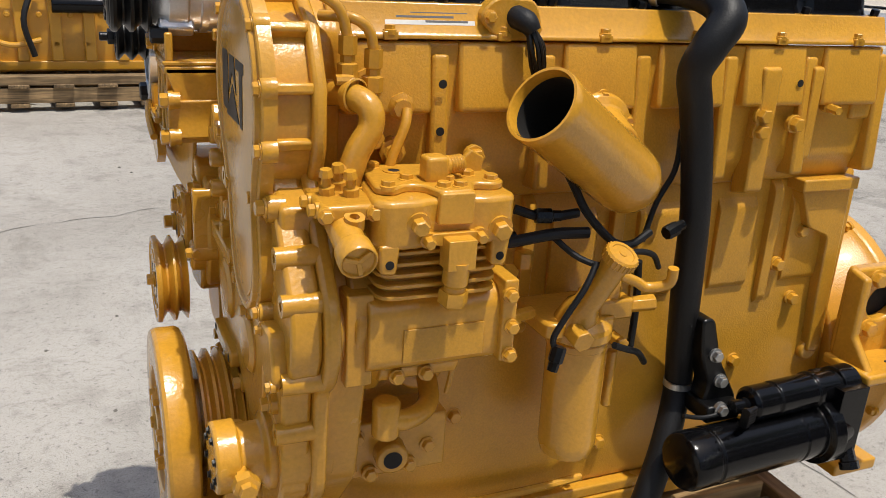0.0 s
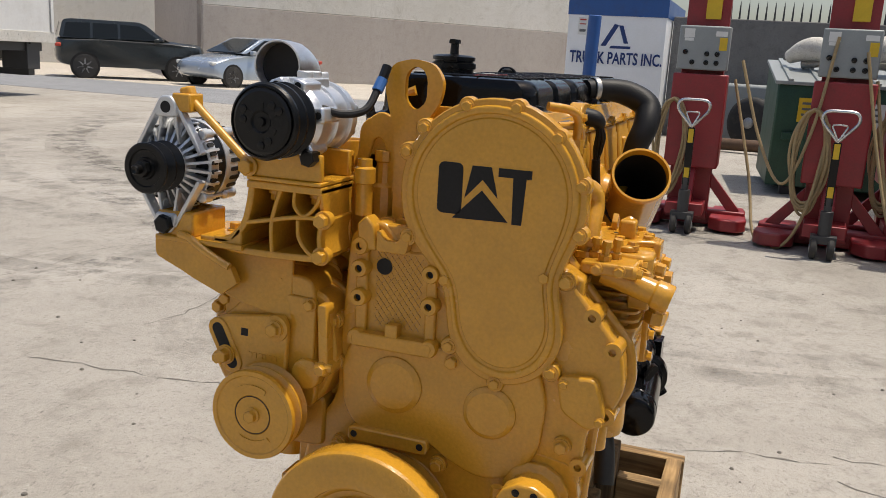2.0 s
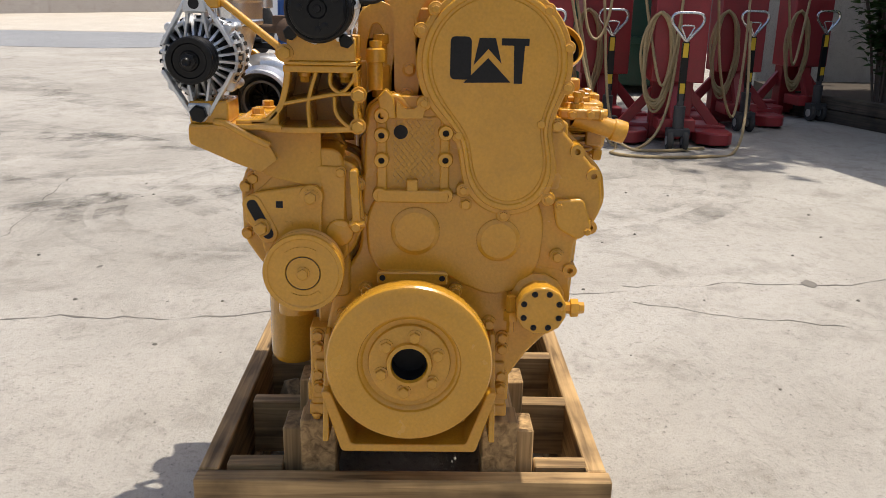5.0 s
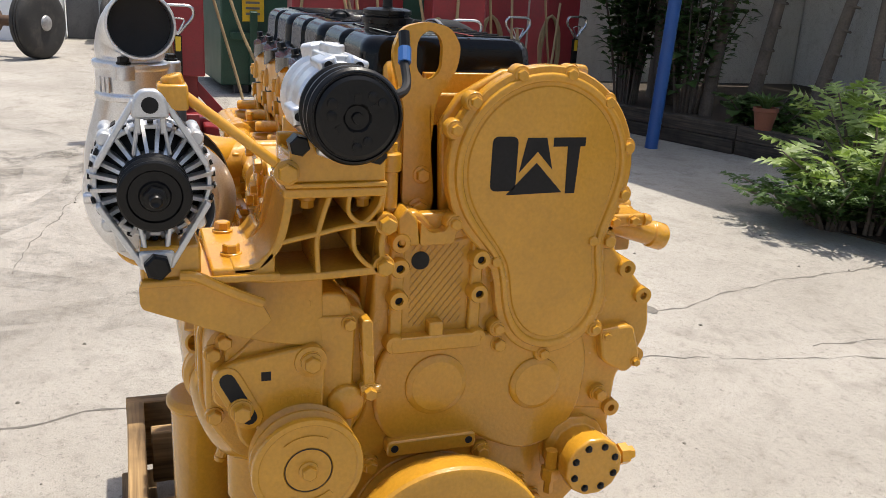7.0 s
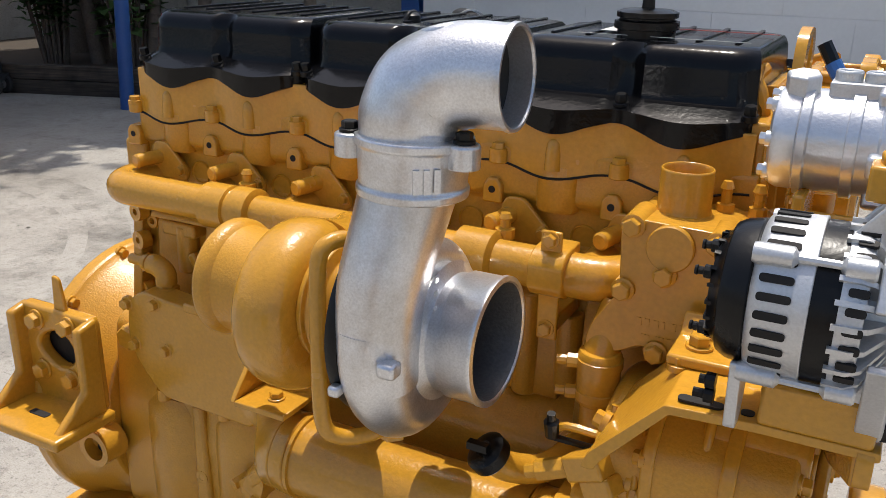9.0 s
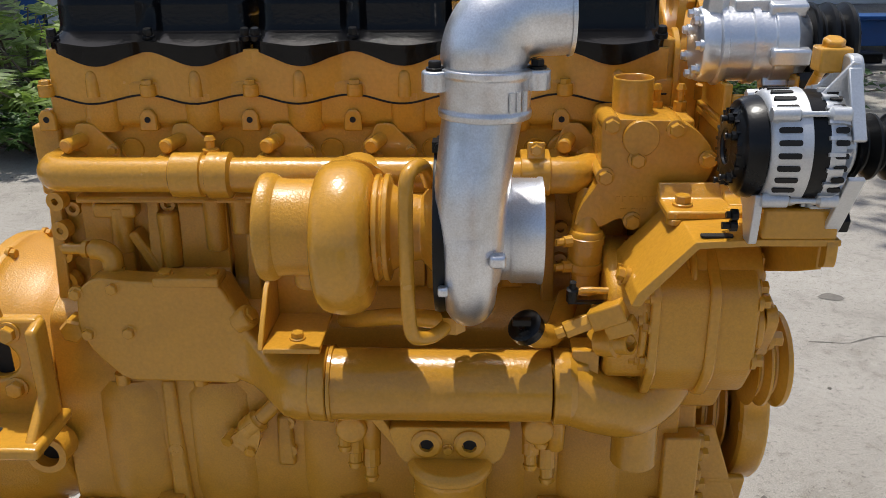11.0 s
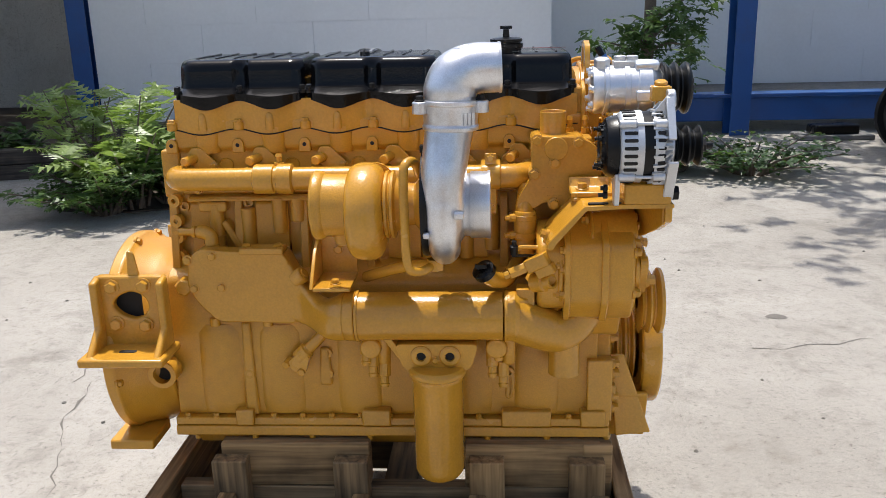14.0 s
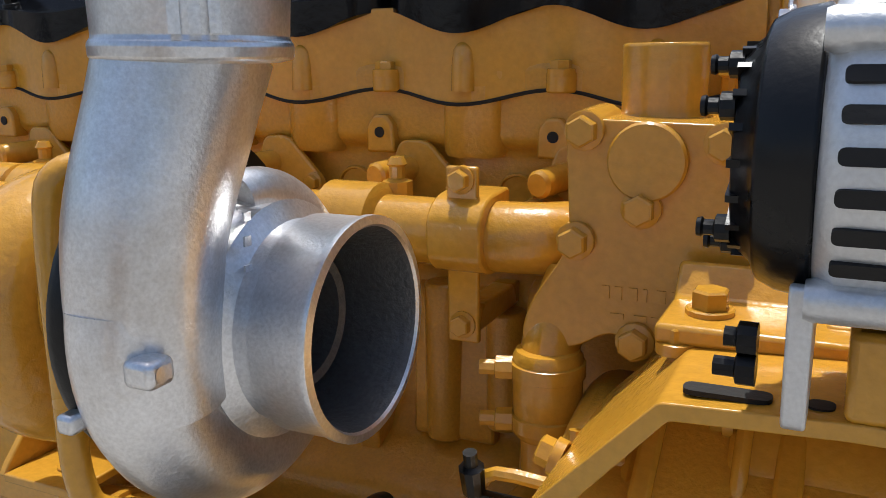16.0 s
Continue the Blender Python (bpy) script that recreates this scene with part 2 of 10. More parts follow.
cast_on(block, "shelf", [(-0.140, 0.80), (-0.09, 0.80), (-0.09, 0.842), (-0.118, 0.836)], "x", -0.90, -0.79, 0.010)
cast_on(block, "column", [(-0.912, 0.42), (-0.878, 0.42), (-0.884, 0.665), (-0.906, 0.665)], "y", -0.1975, -0.17, 0.007)
cast_on(block, "column", [(-0.722, 0.50), (-0.690, 0.50), (-0.694, 0.60), (-0.718, 0.60)], "y", -0.199, -0.17, 0.008)
cast_on(block, "web", [(-0.952, 0.895), (-0.938, 0.902), (-0.895, 0.825), (-0.912, 0.818)], "y", -0.132, -0.09)
for x, z0, z1 in ((-0.81, 0.865, 0.955), (-0.888, 0.835, 0.93), (-0.765, 0.895, 0.955), (-0.965, 0.86, 0.94), (-0.70, 0.80, 0.95), (-0.30, 0.82, 0.93), (-0.36, 0.80, 0.95), (-0.45, 0.80, 0.95)):
    part("vertical_pillar", cyl(bmesh.new(), (x, -0.112, z0), (x, -0.112, z1), 0.018), PAINT_CAST, block, "", 0.003)
for x, z in ((-0.895, 0.53), (-0.70, 0.585), (-0.26, 0.61), (-0.70, 0.53), (-0.26, 0.535), (-0.887, 0.940), (-1.0, 0.936), (-1.045, 0.932), (-0.58, 0.92), (-0.31, 0.93), (-0.25, 0.845), (-0.25, 0.90), (-0.5, 0.83)):
    bm = bmesh.new()
    y = -0.186 if z < 0.75 else -0.098
    lathe(bm, (x, y, z), (0, -1, 0), [(0.013, 0), (0.012, 0.012), (0.006, 0.012), (0.006, 0.002)], 14, cap=False)
    lathe(bm, (x, y - 0.003, z), (0, -1, 0), [(0.006, 0), (0, 0.0005)], 10, cap=False)
    part("boss", bm, PAINT, block)
for x, z in ((-1.04, 0.66), (-0.87, 0.62), (-0.32, 0.60), (-1.05, 0.55), (-0.93, 0.80), (-0.98, 0.73), (-0.97, 0.86), (-0.52, 0.56), (-0.60, 0.50)):
    bolt(block, (x, 0.186, z), (0, 1, 0), 0.010, 0.014)
# angle fitting screwed into the block
bm = bmesh.new()
prism(bm, rounded([(-0.795, 0.570), (-0.752, 0.605), (-0.738, 0.585), (-0.748, 0.548), (-0.770, 0.545)], 0.006), "y", -0.226, -0.18)
lathe(bm, (-0.766, -0.208, 0.578), (0.72, 0, 0.69), [(0.020, 0), (0.020, 0.030), (0.017, 0.032), (0.0145, 0.036)], 18)
tube(bm, [(-0.75, -0.208, 0.594), (-0.72, -0.205, 0.622), (-0.69, -0.19, 0.656)], 0.0135, 14, 5)
lathe(bm, (-0.789, -0.205, 0.572), (-0.3, -1, -0.2), [(0.010, 0), (0.010, 0.026)], 6)
lathe(bm, (-0.757, -0.205, 0.553), (-0.1, -1, -0.2), [(0.010, 0), (0.010, 0.026)], 6)
part("hose_fitting", bm, PAINT, block)

# oil pan and its rail
bm = bmesh.new()
box(bm, -1.09, -0.02, -0.205, 0.20, 0.396, 0.416)
box(bm, -1.09, -0.02, -0.210, 0.204, 0.370, 0.395)
prism(bm, rounded([(-0.165, 0.375), (0.17, 0.375), (0.13, 0.30), (-0.12, 0.30)], 0.02), "x", -1.06, -0.06)
pan = part("oil_pan", bm, PAINT, engine, "", 0.003)
for i in range(15):
    x = -1.06 + i * 0.0725
    bolt(pan, (x, -0.198, 0.416), (0, 0, 1), 0.007, 0.010)
    if i % 2 == 0:
        bolt(pan, (x + 0.02, -0.196, 0.370), (0, 0, -1), 0.008, 0.014)
for x0, x1 in ((-0.935, -0.89), (-0.28, -0.16), (-0.09, -0.03), (-0.62, -0.55)):
    bm = bmesh.new()
    box(bm, x0, x1, -0.214, -0.16, 0.398, 0.44)
    part("rail_pad", bm, PAINT, pan, "", 0.004)

# cylinder head
bm = bmesh.new()
prism(bm, rounded([(-0.105, 0.96), (0.185, 0.955), (0.205, 1.0), (0.208, 1.182), (-0.110, 1.142), (-0.110, 1.075), (-0.098, 1.065)], 0.008), "x", -1.05, -0.09)
head = part("cylinder_head", bm, PAINT_CAST, engine, "", 0.004)
for x in CYL:
    cast_on(head, "side_pad", [(0.20, 1.085), (0.227, 1.090), (0.2135, 1.181), (0.20, 1.181)], "x", x - 0.058, x + 0.062, 0.006)
    cast_on(head, "rib", [(0.18, 0.97), (0.228, 0.975), (0.2145, 1.165), (0.20, 1.165)], "x", x - 0.085, x - 0.060, 0.007)
cast_on(head, "long_boss", [(0.19, 0.94), (0.228, 0.95), (0.226, 1.15), (0.20, 1.15)], "x", -0.825, -0.79)
cast_on(head, "long_boss", [(0.19, 0.99), (0.225, 1.0), (0.222, 1.15), (0.20, 1.15)], "x", -0.915, -0.895)
cast_on(head, "end_lug", [(0.12, 1.06), (0.214, 1.062), (0.214, 1.17), (0.12, 1.17)], "x", -1.055, -1.0)
cast_on(head, "end_slab", [(-0.108, 0.955), (0.12, 0.955), (0.12, 1.07), (-0.108, 1.07)], "x", -1.09, -1.045)
for x in CYL:                                          # square tapped bosses under the joint
    for dx in (0.077,):
        bm = bmesh.new()
        prism(bm, rounded([(x - dx - 0.014, 1.064), (x - dx + 0.014, 1.064), (x - dx + 0.013, 1.088), (x - dx + 0.006, 1.097), (x - dx - 0.006, 1.097), (x - dx - 0.013, 1.088)], 0.003), "y", -0.119, -0.10)
        part("tapped_boss", bm, PAINT, head, "", 0.003)
        hole = bmesh.new()
        lathe(hole, (x - dx, -0.1192, 1.082), (0, -1, 0), [(0.0048, 0), (0.0048, 0.0008), (0, 0.0008)], 12, cap=False)
        part("tapped_hole", hole, SHADE_JOINT_BLACK, head)
    bm = bmesh.new()
    lathe(bm, (x + 0.046, -0.100, 1.030), (0, -1, 0), [(0.019, 0), (0.018, 0.004), (0.0165, 0.004), (0.0155, 0.001), (0, 0.001)], 20, cap=False)
    part("core_plug", bm, PAINT, head)
    bm = bmesh.new()
    loft(bm, [[(x + 0.008 + w * math.sin(q), -0.098 - d * max(0.0, math.cos(q)) ** 0.6, z) for q in [math.pi * (k / 12 - 0.5) for k in range(13)]] for z, w, d in ((1.062, 0.026, 0.019), (1.066, 0.028, 0.021), (1.122, 0.030, 0.021))])
    part("port_swelling", bm, PAINT_CAST, head, "", 0, 50)
for x, z in ((-0.252, 1.128), (-0.252, 1.065), (-0.80, 1.135), (-0.865, 1.125)):
    hole = bmesh.new()
    lathe(hole, (x, 0.2245, z), (0, 1, 0), [(0.006, 0), (0.006, 0.0008), (0, 0.0008)], 12, cap=False)
    part("tapped_hole", hole, SHADE_JOINT_BLACK, head)
for x, z in ((-0.87, 1.06), (-0.80, 1.075), (-0.80, 1.05), (-0.545, 1.06), (-0.67, 1.06), (-0.305, 1.03)):
    bolt(head, (x, 0.222, z), (0, 1, 0), 0.011, 0.016)
bolt(head, (-0.94, 0.215, 1.085), (0.3, 1, 0), 0.007, 0.04)

# rocker base: the scalloped yellow casting between head and black cover
bm = bmesh.new()


def scallop(y0, amp, z0, z1, zamp, steps=98):
    top, bot = [], []
    for i in range(steps + 1):
        x = -1.045 + i * (0.945 / steps)
        ph = 2 * math.pi * (x + 0.18) / 0.16
        y = y0 - amp * math.cos(ph)
        top.append((x, y, z1 + zamp * math.cos(ph) * 0.4))
        bot.append((x, y, z0 - zamp * math.cos(ph)))
    return bot, top


bot, top = scallop(-0.1135, 0.006, 1.113, 1.19, 0.006)
back_b = [(x, 0.0, 1.128) for x, _, _ in bot]
back_t = [(x, 0.0, 1.19) for x, _, _ in top]
skin(bm, [[bm.verts.new(V(p)) for p in r] for r in (bot, top, back_t, back_b)], cap=False, closed=True)
prism(bm, [(0.0, 1.184), (0.2165, 1.184), (0.2165, 1.189), (0.2115, 1.193), (0.1985, 1.228), (0.0, 1.228)], "x", -1.045, -0.10)
for i, x in enumerate(CYL):
    lathe(bm, (x - 0.073, -0.110, 1.117), (0, 0, 1), [(0.0125, 0), (0.0125, 0.016), (0.010, 0.018)], 14)
    lathe(bm, (x + 0.004, -0.116, 1.118), (0, 0.02, 1), [(0.011, 0), (0.0105, 0.022), (0.009, 0.034), (0.005, 0.040), (0, 0.041)], 14, cap=False)
    box(bm, x - 0.010, x + 0.010, 0.205, 0.2195, 1.183, 1.194)
base = part("rocker_base", bm, PAINT, engine, "", 0.003, 60)
part("joint_gasket", tube(bmesh.new(), [(x, min(y, -0.110) - 0.0004, z) for x, y, z in bot], 0.0017, 6, 1), SHADE_JOINT_BLACK, base, "dark wavy joint line")
for x in CYL:
    bolt(base, (x - 0.073, -0.112, 1.134), (0, 0, 1), 0.0085, 0.009)
    bolt(base, (x, 0.2125, 1.194), (0, 0, 1), 0.0065, 0.008)
bm = bmesh.new()
prism(bm, [(0.2062, 1.2005), (0.1962, 1.2255), (0.1985, 1.2265), (0.2085, 1.2015)], "x", -0.30, -0.175)
plate = part("label_plate", bm, LABEL, base, "worn white printed label with red heading")
for i, (x0, x1, z, mt) in enumerate(((-0.285, -0.20, 1.2225, RED_PRINT), (-0.29, -0.21, 1.2165, GREY_PRINT), (-0.27, -0.19, 1.2110, GREY_PRINT), (-0.29, -0.23, 1.2055, GREY_PRINT))):
    bm = bmesh.new()
    yy = 0.2085 - 0.4 * (z - 1.2015)
    prism(bm, [(yy + 0.0005, z - 0.0012), (yy + 0.0007, z - 0.0010), (yy - 0.0003, z + 0.0014), (yy - 0.0005, z + 0.0012)], "x", x0, x1)
    part("print_line", bm, mt, plate)

# black valve covers: three castings, each over two cylinders
def valve_cover(x0, x1):
    bm = bmesh.new()
    w = x1 - x0
    mid = (x0 + x1) / 2

    def ring(inset, z, waist, n=22):
        pts = []
        end = 0.35 * inset
        xs = [x0 + end + (w - 2 * end) * k / (n * 2) for k in range(n * 2 + 1)]
        for x in xs:
            d = abs(x - mid)
            dip = 0.75 * waist * max(0.0, 1 - (d / 0.020) ** 2)
            edge = 0.020 * (max(0.0, 1 - (x - x0 - end) / 0.028) ** 2 + max(0.0, 1 - (x1 - end - x) / 0.028) ** 2)
            pts.append((x, -0.104 + inset + dip + edge, z))
        for x in reversed(xs):
            d = abs(x - mid)
            dip = 0.75 * waist * max(0.0, 1 - (d / 0.020) ** 2)
            edge = 0.020 * (max(0.0, 1 - (x - x0 - end) / 0.028) ** 2 + max(0.0, 1 - (x1 - end - x) / 0.028) ** 2)
            pts.append((x, 0.196 - inset - dip - edge, z))
        return pts
    sag = [(0.0, 1.188, 0.004), (0.0, 1.203, 0.004), (0.005, 1.209, 0.010), (0.013, 1.213, 0.018), (0.016, 1.222, 0.022), (0.0175, 1.250, 0.022), (0.020, 1.262, 0.021), (0.026, 1.270, 0.019), (0.034, 1.275, 0.014), (0.05, 1.277, 0.004)]
    rings = []
    for i, (ins, z, wst) in enumerate(sag):
        r = ring(ins, z, wst)
        if i < 2:                                      # the flange follows the scalloped base
            wave = lambda x: math.cos(2 * math.pi * (x - x0 - 0.25 * w) / (0.5 * w))
            deep = (0.010, 0.003)[i]
            r = [(x, y - 0.017 - 0.004 * wave(x), z - (0.013, 0.005)[i] - deep * wave(x)) if y < 0 else (x, y, z + 0.024) for x, y, z in r]
        elif i < 5:
            r = [(x, y, z + (0 if y < 0 else 0.016)) for x, y, z in r]
        rings.append(r)
    loft(bm, rings)
    cover = part("valve_cover", bm, BLACK, engine, "gloss black pressed valve cover", 0, 30)
    for k in range(6):                                 # raised ribs across the top
        bm = bmesh.new()
        x = x0 + 0.04 + k * (w - 0.08) / 5
        box(bm, x - 0.003, x + 0.003, -0.04, 0.15, 1.276, 1.2795)
        part("rib", bm, BLACK, cover, "", 0.0015)
    for x in (x0 + 0.006, mid, x1 - 0.006):
        bolt(cover, (x, -0.100, 1.205), (0, -0.2, 1), 0.007, 0.014, BLACK_STEEL)
        bolt(cover, (x, 0.185, 1.225), (0, 0.2, 1), 0.007, 0.014, BLACK_STEEL)
    return cover


covers = [valve_cover(-1.04 + i * 0.3125, -1.04 + i * 0.3125 + 0.309) for i in range(3)]
bm = bmesh.new()
lathe(bm, (-0.262, -0.012, 1.276), (0, 0, 1), [(0.036, 0), (0.036, 0.010), (0.040, 0.011), (0.040, 0.020), (0.034, 0.022), (0.034, 0.024), (0.038, 0.025), (0.038, 0.031), (0.03, 0.034), (0.008, 0.035), (0.007, 0.053), (0.011, 0.054), (0.010, 0.06), (0, 0.061)], 28)
box(bm, -0.276, -0.248, -0.017, -0.007, 1.330, 1.337)
part("oil_filler_cap", bm, PLASTIC, covers[2], "ribbed black plastic cap")
bm = bmesh.new()
tube(bm, [(-0.60, -0.03, 1.277), (-0.60, -0.02, 1.288), (-0.60, 0.0, 1.288), (-0.60, 0.01, 1.277)], 0.003, 8, 3)
lathe(bm, (-0.60, -0.01, 1.275), (0, 0, 1), [(0.013, 0), (0.012, 0.01), (0.006, 0.014)], 14)
part("breather_knob", bm, BLACK_STEEL, covers[1])

# ------------------------------------------------ front: gear housing and lobed cover
C1, R1, C2, R2 = V((0.152, 1.113)), 0.144, V((0.186, 0.913)), 0.089


def lobe(offset, n=96):
    """Outline (y, z) of the two-lobed front cover, offset outwards."""
    k = 0.085 - 2.0 * min(0.0, offset)
    c = V((0.172, 0.99))
    out = []
    for i in range(n):
        a = 2 * math.pi * i / n
        d = V((math.cos(a), math.sin(a)))
        lo, hi = 0.0, 0.4
        for _ in range(26):
            m = (lo + hi) / 2
            p = c + d * m
            d1, d2 = (p - C1).length - R1, (p - C2).length - R2
            h = max(k - abs(d1 - d2), 0) / k
            f = min(d1, d2) - h * h * k * 0.25
            if f < offset:
                lo = m
            else:
                hi = m
        out.append((c.x + d.x * lo, c.y + d.y * lo))
    return out


def lobe_ring(offset, x):
    return [(x, y, z) for y, z in lobe(offset)]


# gear housing: broad lower case
case_outline = [(-0.165, 0.43), (-0.175, 0.55), (-0.15, 0.66), (-0.10, 0.74), (-0.10, 0.80), (-0.085, 1.02), (-0.03, 1.05), (0.02, 1.0), (0.10, 1.02), (0.25, 1.03),
                (0.285, 0.985), (0.368, 0.892), (0.376, 0.83), (0.352, 0.78), (0.325, 0.76), (0.315, 0.60), (0.24, 0.52), (0.18, 0.43)]
bm = bmesh.new()
prism(bm, rounded(case_outline, 0.02), "x", -0.055, -0.016)
prism(bm, rounded([(y * 1.0 + (0.012 if y > 0.1 else -0.006), z) for y, z in case_outline], 0.02), "x", -0.075, -0.055)
prism(bm, rounded([(-0.16, 0.44), (0.17, 0.44), (0.30, 0.60), (0.335, 0.79), (0.35, 0.85), (0.25, 0.97), (-0.08, 0.97), (-0.08, 0.75), (-0.16, 0.6)], 0.03), "x", -0.125, -0.07)
prism(bm, rounded([(0.06, 0.73), (0.30, 0.73), (0.345, 0.80), (0.358, 0.86), (0.27, 0.96), (0.06, 0.98)], 0.02), "x", -0.15, -0.10)
case = part("gear_case", bm, PAINT, engine, "", 0.006, 40, 3)
# raised oval face low on the case, with two round domes
bm = bmesh.new()
prism(bm, rounded([(-0.085, 0.73), (-0.06, 0.69), (0.07, 0.69), (0.10, 0.67), (0.16, 0.645), (0.22, 0.66), (0.255, 0.71), (0.262, 0.80), (0.24, 0.86), (-0.07, 0.85), (-0.09, 0.80)], 0.03, 6), "x", -0.018, -0.006)
part("raised_face", bm, PAINT, case, "", 0.005, 40, 3)
for y, z, r in ((0.008, 0.779, 0.049), (0.172, 0.763, 0.044)):
    bm = bmesh.new()
    lathe(bm, (-0.010, y, z), (1, 0, 0), [(r, 0), (r * 0.98, 0.007), (r * 0.88, 0.0105), (r * 0.83, 0.0108), (r * 0.8, 0.012), (0, 0.0135)], 36, cap=False)
    part("dome", bm, PAINT, case)
# mounting pad with a cross-hatched floor
bm = bmesh.new()
box(bm, -0.04, -0.018, -0.06, 0.07, 0.85, 1.04)
pad = part("mounting_pad", bm, PAINT, case, "cast pad with hatched floor", 0.003)
rims = [(rect(-0.068, 0.072, 0.838, 0.862), 0.006, 0.006), (rect(-0.068, -0.048, 0.858, 1.0), 0.004, -0.006), (rect(0.054, 0.072, 0.858, 1.0), 0.004, -0.006), (rect(-0.01, 0.012, 0.86, 0.882), 0.003, 0.004),
        ([(-0.06, 1.0), (-0.03, 1.0), (-0.035, 1.04), (-0.05, 1.055), (-0.065, 1.04)], 0.005, 0.004),
        ([(-0.03, 1.0), (0.02, 1.0), (0.03, 1.04), (0.02, 1.04), (0.005, 1.018), (-0.015, 1.018), (-0.03, 1.035)], 0.005, 0.0035)]
for poly, r, x1 in rims:
    part("pad_rim", prism(bmesh.new(), rounded(poly, r), "x", -0.03, x1), PAINT, pad, "", 0.003)
# darker yellow that paints the shade of the cast grooves
GROOVE_SHADE = mat("yellow_darkened_for_groove_shade", tuple(c * 0.8 for c in YELLOW), 0.45, 0, 0.2, 30, 200, 0.2)
for s in (1, -1):                                      # cast hatching, clipped to the pad's floor
    for k in range(-14, 15):
        slope = s * 1.25
        ends = [(y, 0.93 + k * 0.0135 + slope * (y - 0.006)) for y in (-0.036, 0.044)]
        (y0, z0), (y1, z1) = ends
        lo, hi = 0.872, 0.995
        if max(z0, z1) <= lo + 0.006 or min(z0, z1) >= hi - 0.006:
            continue
        cut = [(min(max(z, lo), hi), y, z) for y, z in ends]
        (q0, _, _), (q1, _, _) = cut
        y0, y1 = y0 + (q0 - z0) / slope, y1 + (q1 - z1) / slope
        d = V((0, y1 - y0, q1 - q0))
        n = V((0, -d.z, d.y)).normalized() * 0.0006
        bm = bmesh.new()
        loft(bm, [[V((x, y0, q0)) + n, V((x, y1, q1)) + n, V((x, y1, q1)) - n, V((x, y0, q0)) - n] for x in (-0.0175, -0.0152)])
        part("hatching", bm, GROOVE_SHADE, pad)
for y, z in ((-0.058, 1.005), (-0.058, 0.968), (-0.058, 0.92), (0.064, 0.974), (0.064, 0.922), (-0.061, 0.852), (0.066, 0.852)):
    bm = bmesh.new()
    xf = 0.008 if z > 0.9 else 0.0065
    lathe(bm, (-0.02, y, z), (1, 0, 0), [(0.015, 0), (0.0145, xf + 0.016), (0.013, xf + 0.019), (0.0062, xf + 0.019), (0.0062, 0.012)], 20, cap=False)
    ring_ob = part("threaded_boss", bm, PAINT, pad)
    hole = bmesh.new()
    lathe(hole, (0.0, y, z), (1, 0, 0), [(0.0062, 0), (0, 0.0003)], 14, cap=False)
    part("tapped_hole", hole, SHADE_JOINT_BLACK, pad)
hole = bmesh.new()
lathe(hole, (-0.018, -0.022, 0.972), (1, 0, 0), [(0.0135, 0), (0.0135, 0.0036), (0, 0.0036)], 24, cap=False)
part("oil_port", hole, SHADE_JOINT_BLACK, pad)
# strip with two tapped ends over the damper
bm = bmesh.new()
prism(bm, rounded(rect(-0.068, 0.074, 0.671, 0.697), 0.009), "x", -0.02, 0.006)
strip = part("strip_boss", bm, PAINT, case, "", 0.003)
for y in (-0.056, 0.062):
    hole = bmesh.new()
    lathe(hole, (0.0062, y, 0.685), (1, 0, 0), [(0.006, 0), (0.006, 0.0005), (0, 0.0006)], 12, cap=False)
    part("tapped_hole", hole, SHADE_JOINT_BLACK, strip)
for y, z in ((-0.105, 0.87), (-0.09, 0.655), (0.09, 0.655), (0.105, 0.835), (0.29, 0.73), (-0.135, 0.60), (0.16, 0.585), (-0.10, 0.80), (0.275, 0.99), (0.15, 0.52), (-0.15, 0.52)):
    bm = bmesh.new()
    lathe(bm, (-0.03, y, z), (1, 0, 0), [(0.016, 0), (0.015, 0.022)], 18)
    part("boss", bm, PAINT, case)
    bolt(case, (-0.008, y, z), (1, 0, 0), 0.0095, 0.013)
for y, z in ((0.275, 0.985), (0.318, 0.94), (0.353, 0.893), (0.352, 0.79), (0.318, 0.70)):
    bm = bmesh.new()
    lathe(bm, (-0.06, y, z), (1, 0, 0), [(0.015, 0), (0.014, 0.052), (0.006, 0.052), (0.006, 0.04), (0, 0.04)], 18, cap=False)
    part("threaded_boss", bm, PAINT, case)
# small flat cover on the fuel side of the case
bm = bmesh.new()
prism(bm, rounded([(0.275, 0.845), (0.335, 0.85), (0.355, 0.79), (0.33, 0.765), (0.285, 0.79)], 0.012), "x", -0.02, 0.002)
side_cover = part("side_cover", bm, PAINT, case, "", 0.004)
for y, z in ((0.287, 0.835), (0.345, 0.785)):
    bolt(side_cover, (0.002, y, z), (1, 0, 0), 0.006, 0.008)

# upper gear tunnel behind the lobed cover, with ribs
bm = bmesh.new()
prism(bm, [(0.238, 0.985), (0.276, 1.068), (0.276, 1.138), (0.241, 1.198), (0.180, 1.233), (0.109, 1.231), (0.049, 1.198), (0.026, 1.162), (0.033, 1.036), (0.09, 0.98)], "x", -0.070, -0.015)
prism(bm, [(0.249, 0.985), (0.289, 1.066), (0.289, 1.143), (0.249, 1.209), (0.183, 1.247), (0.106, 1.245), (0.040, 1.208), (0.014, 1.168), (0.021, 1.032), (0.09, 0.972)], "x", -0.080, -0.062)
prism(bm, [(0.24, 0.86), (0.30, 0.89), (0.30, 1.0), (0.20, 1.05), (0.15, 0.95)], "x", -0.09, -0.02)
prism(bm, rounded([(0.06, 0.98), (0.215, 0.98), (0.225, 1.20), (0.18, 1.235), (0.11, 1.235), (0.06, 1.2)], 0.02), "x", -0.115, -0.07)
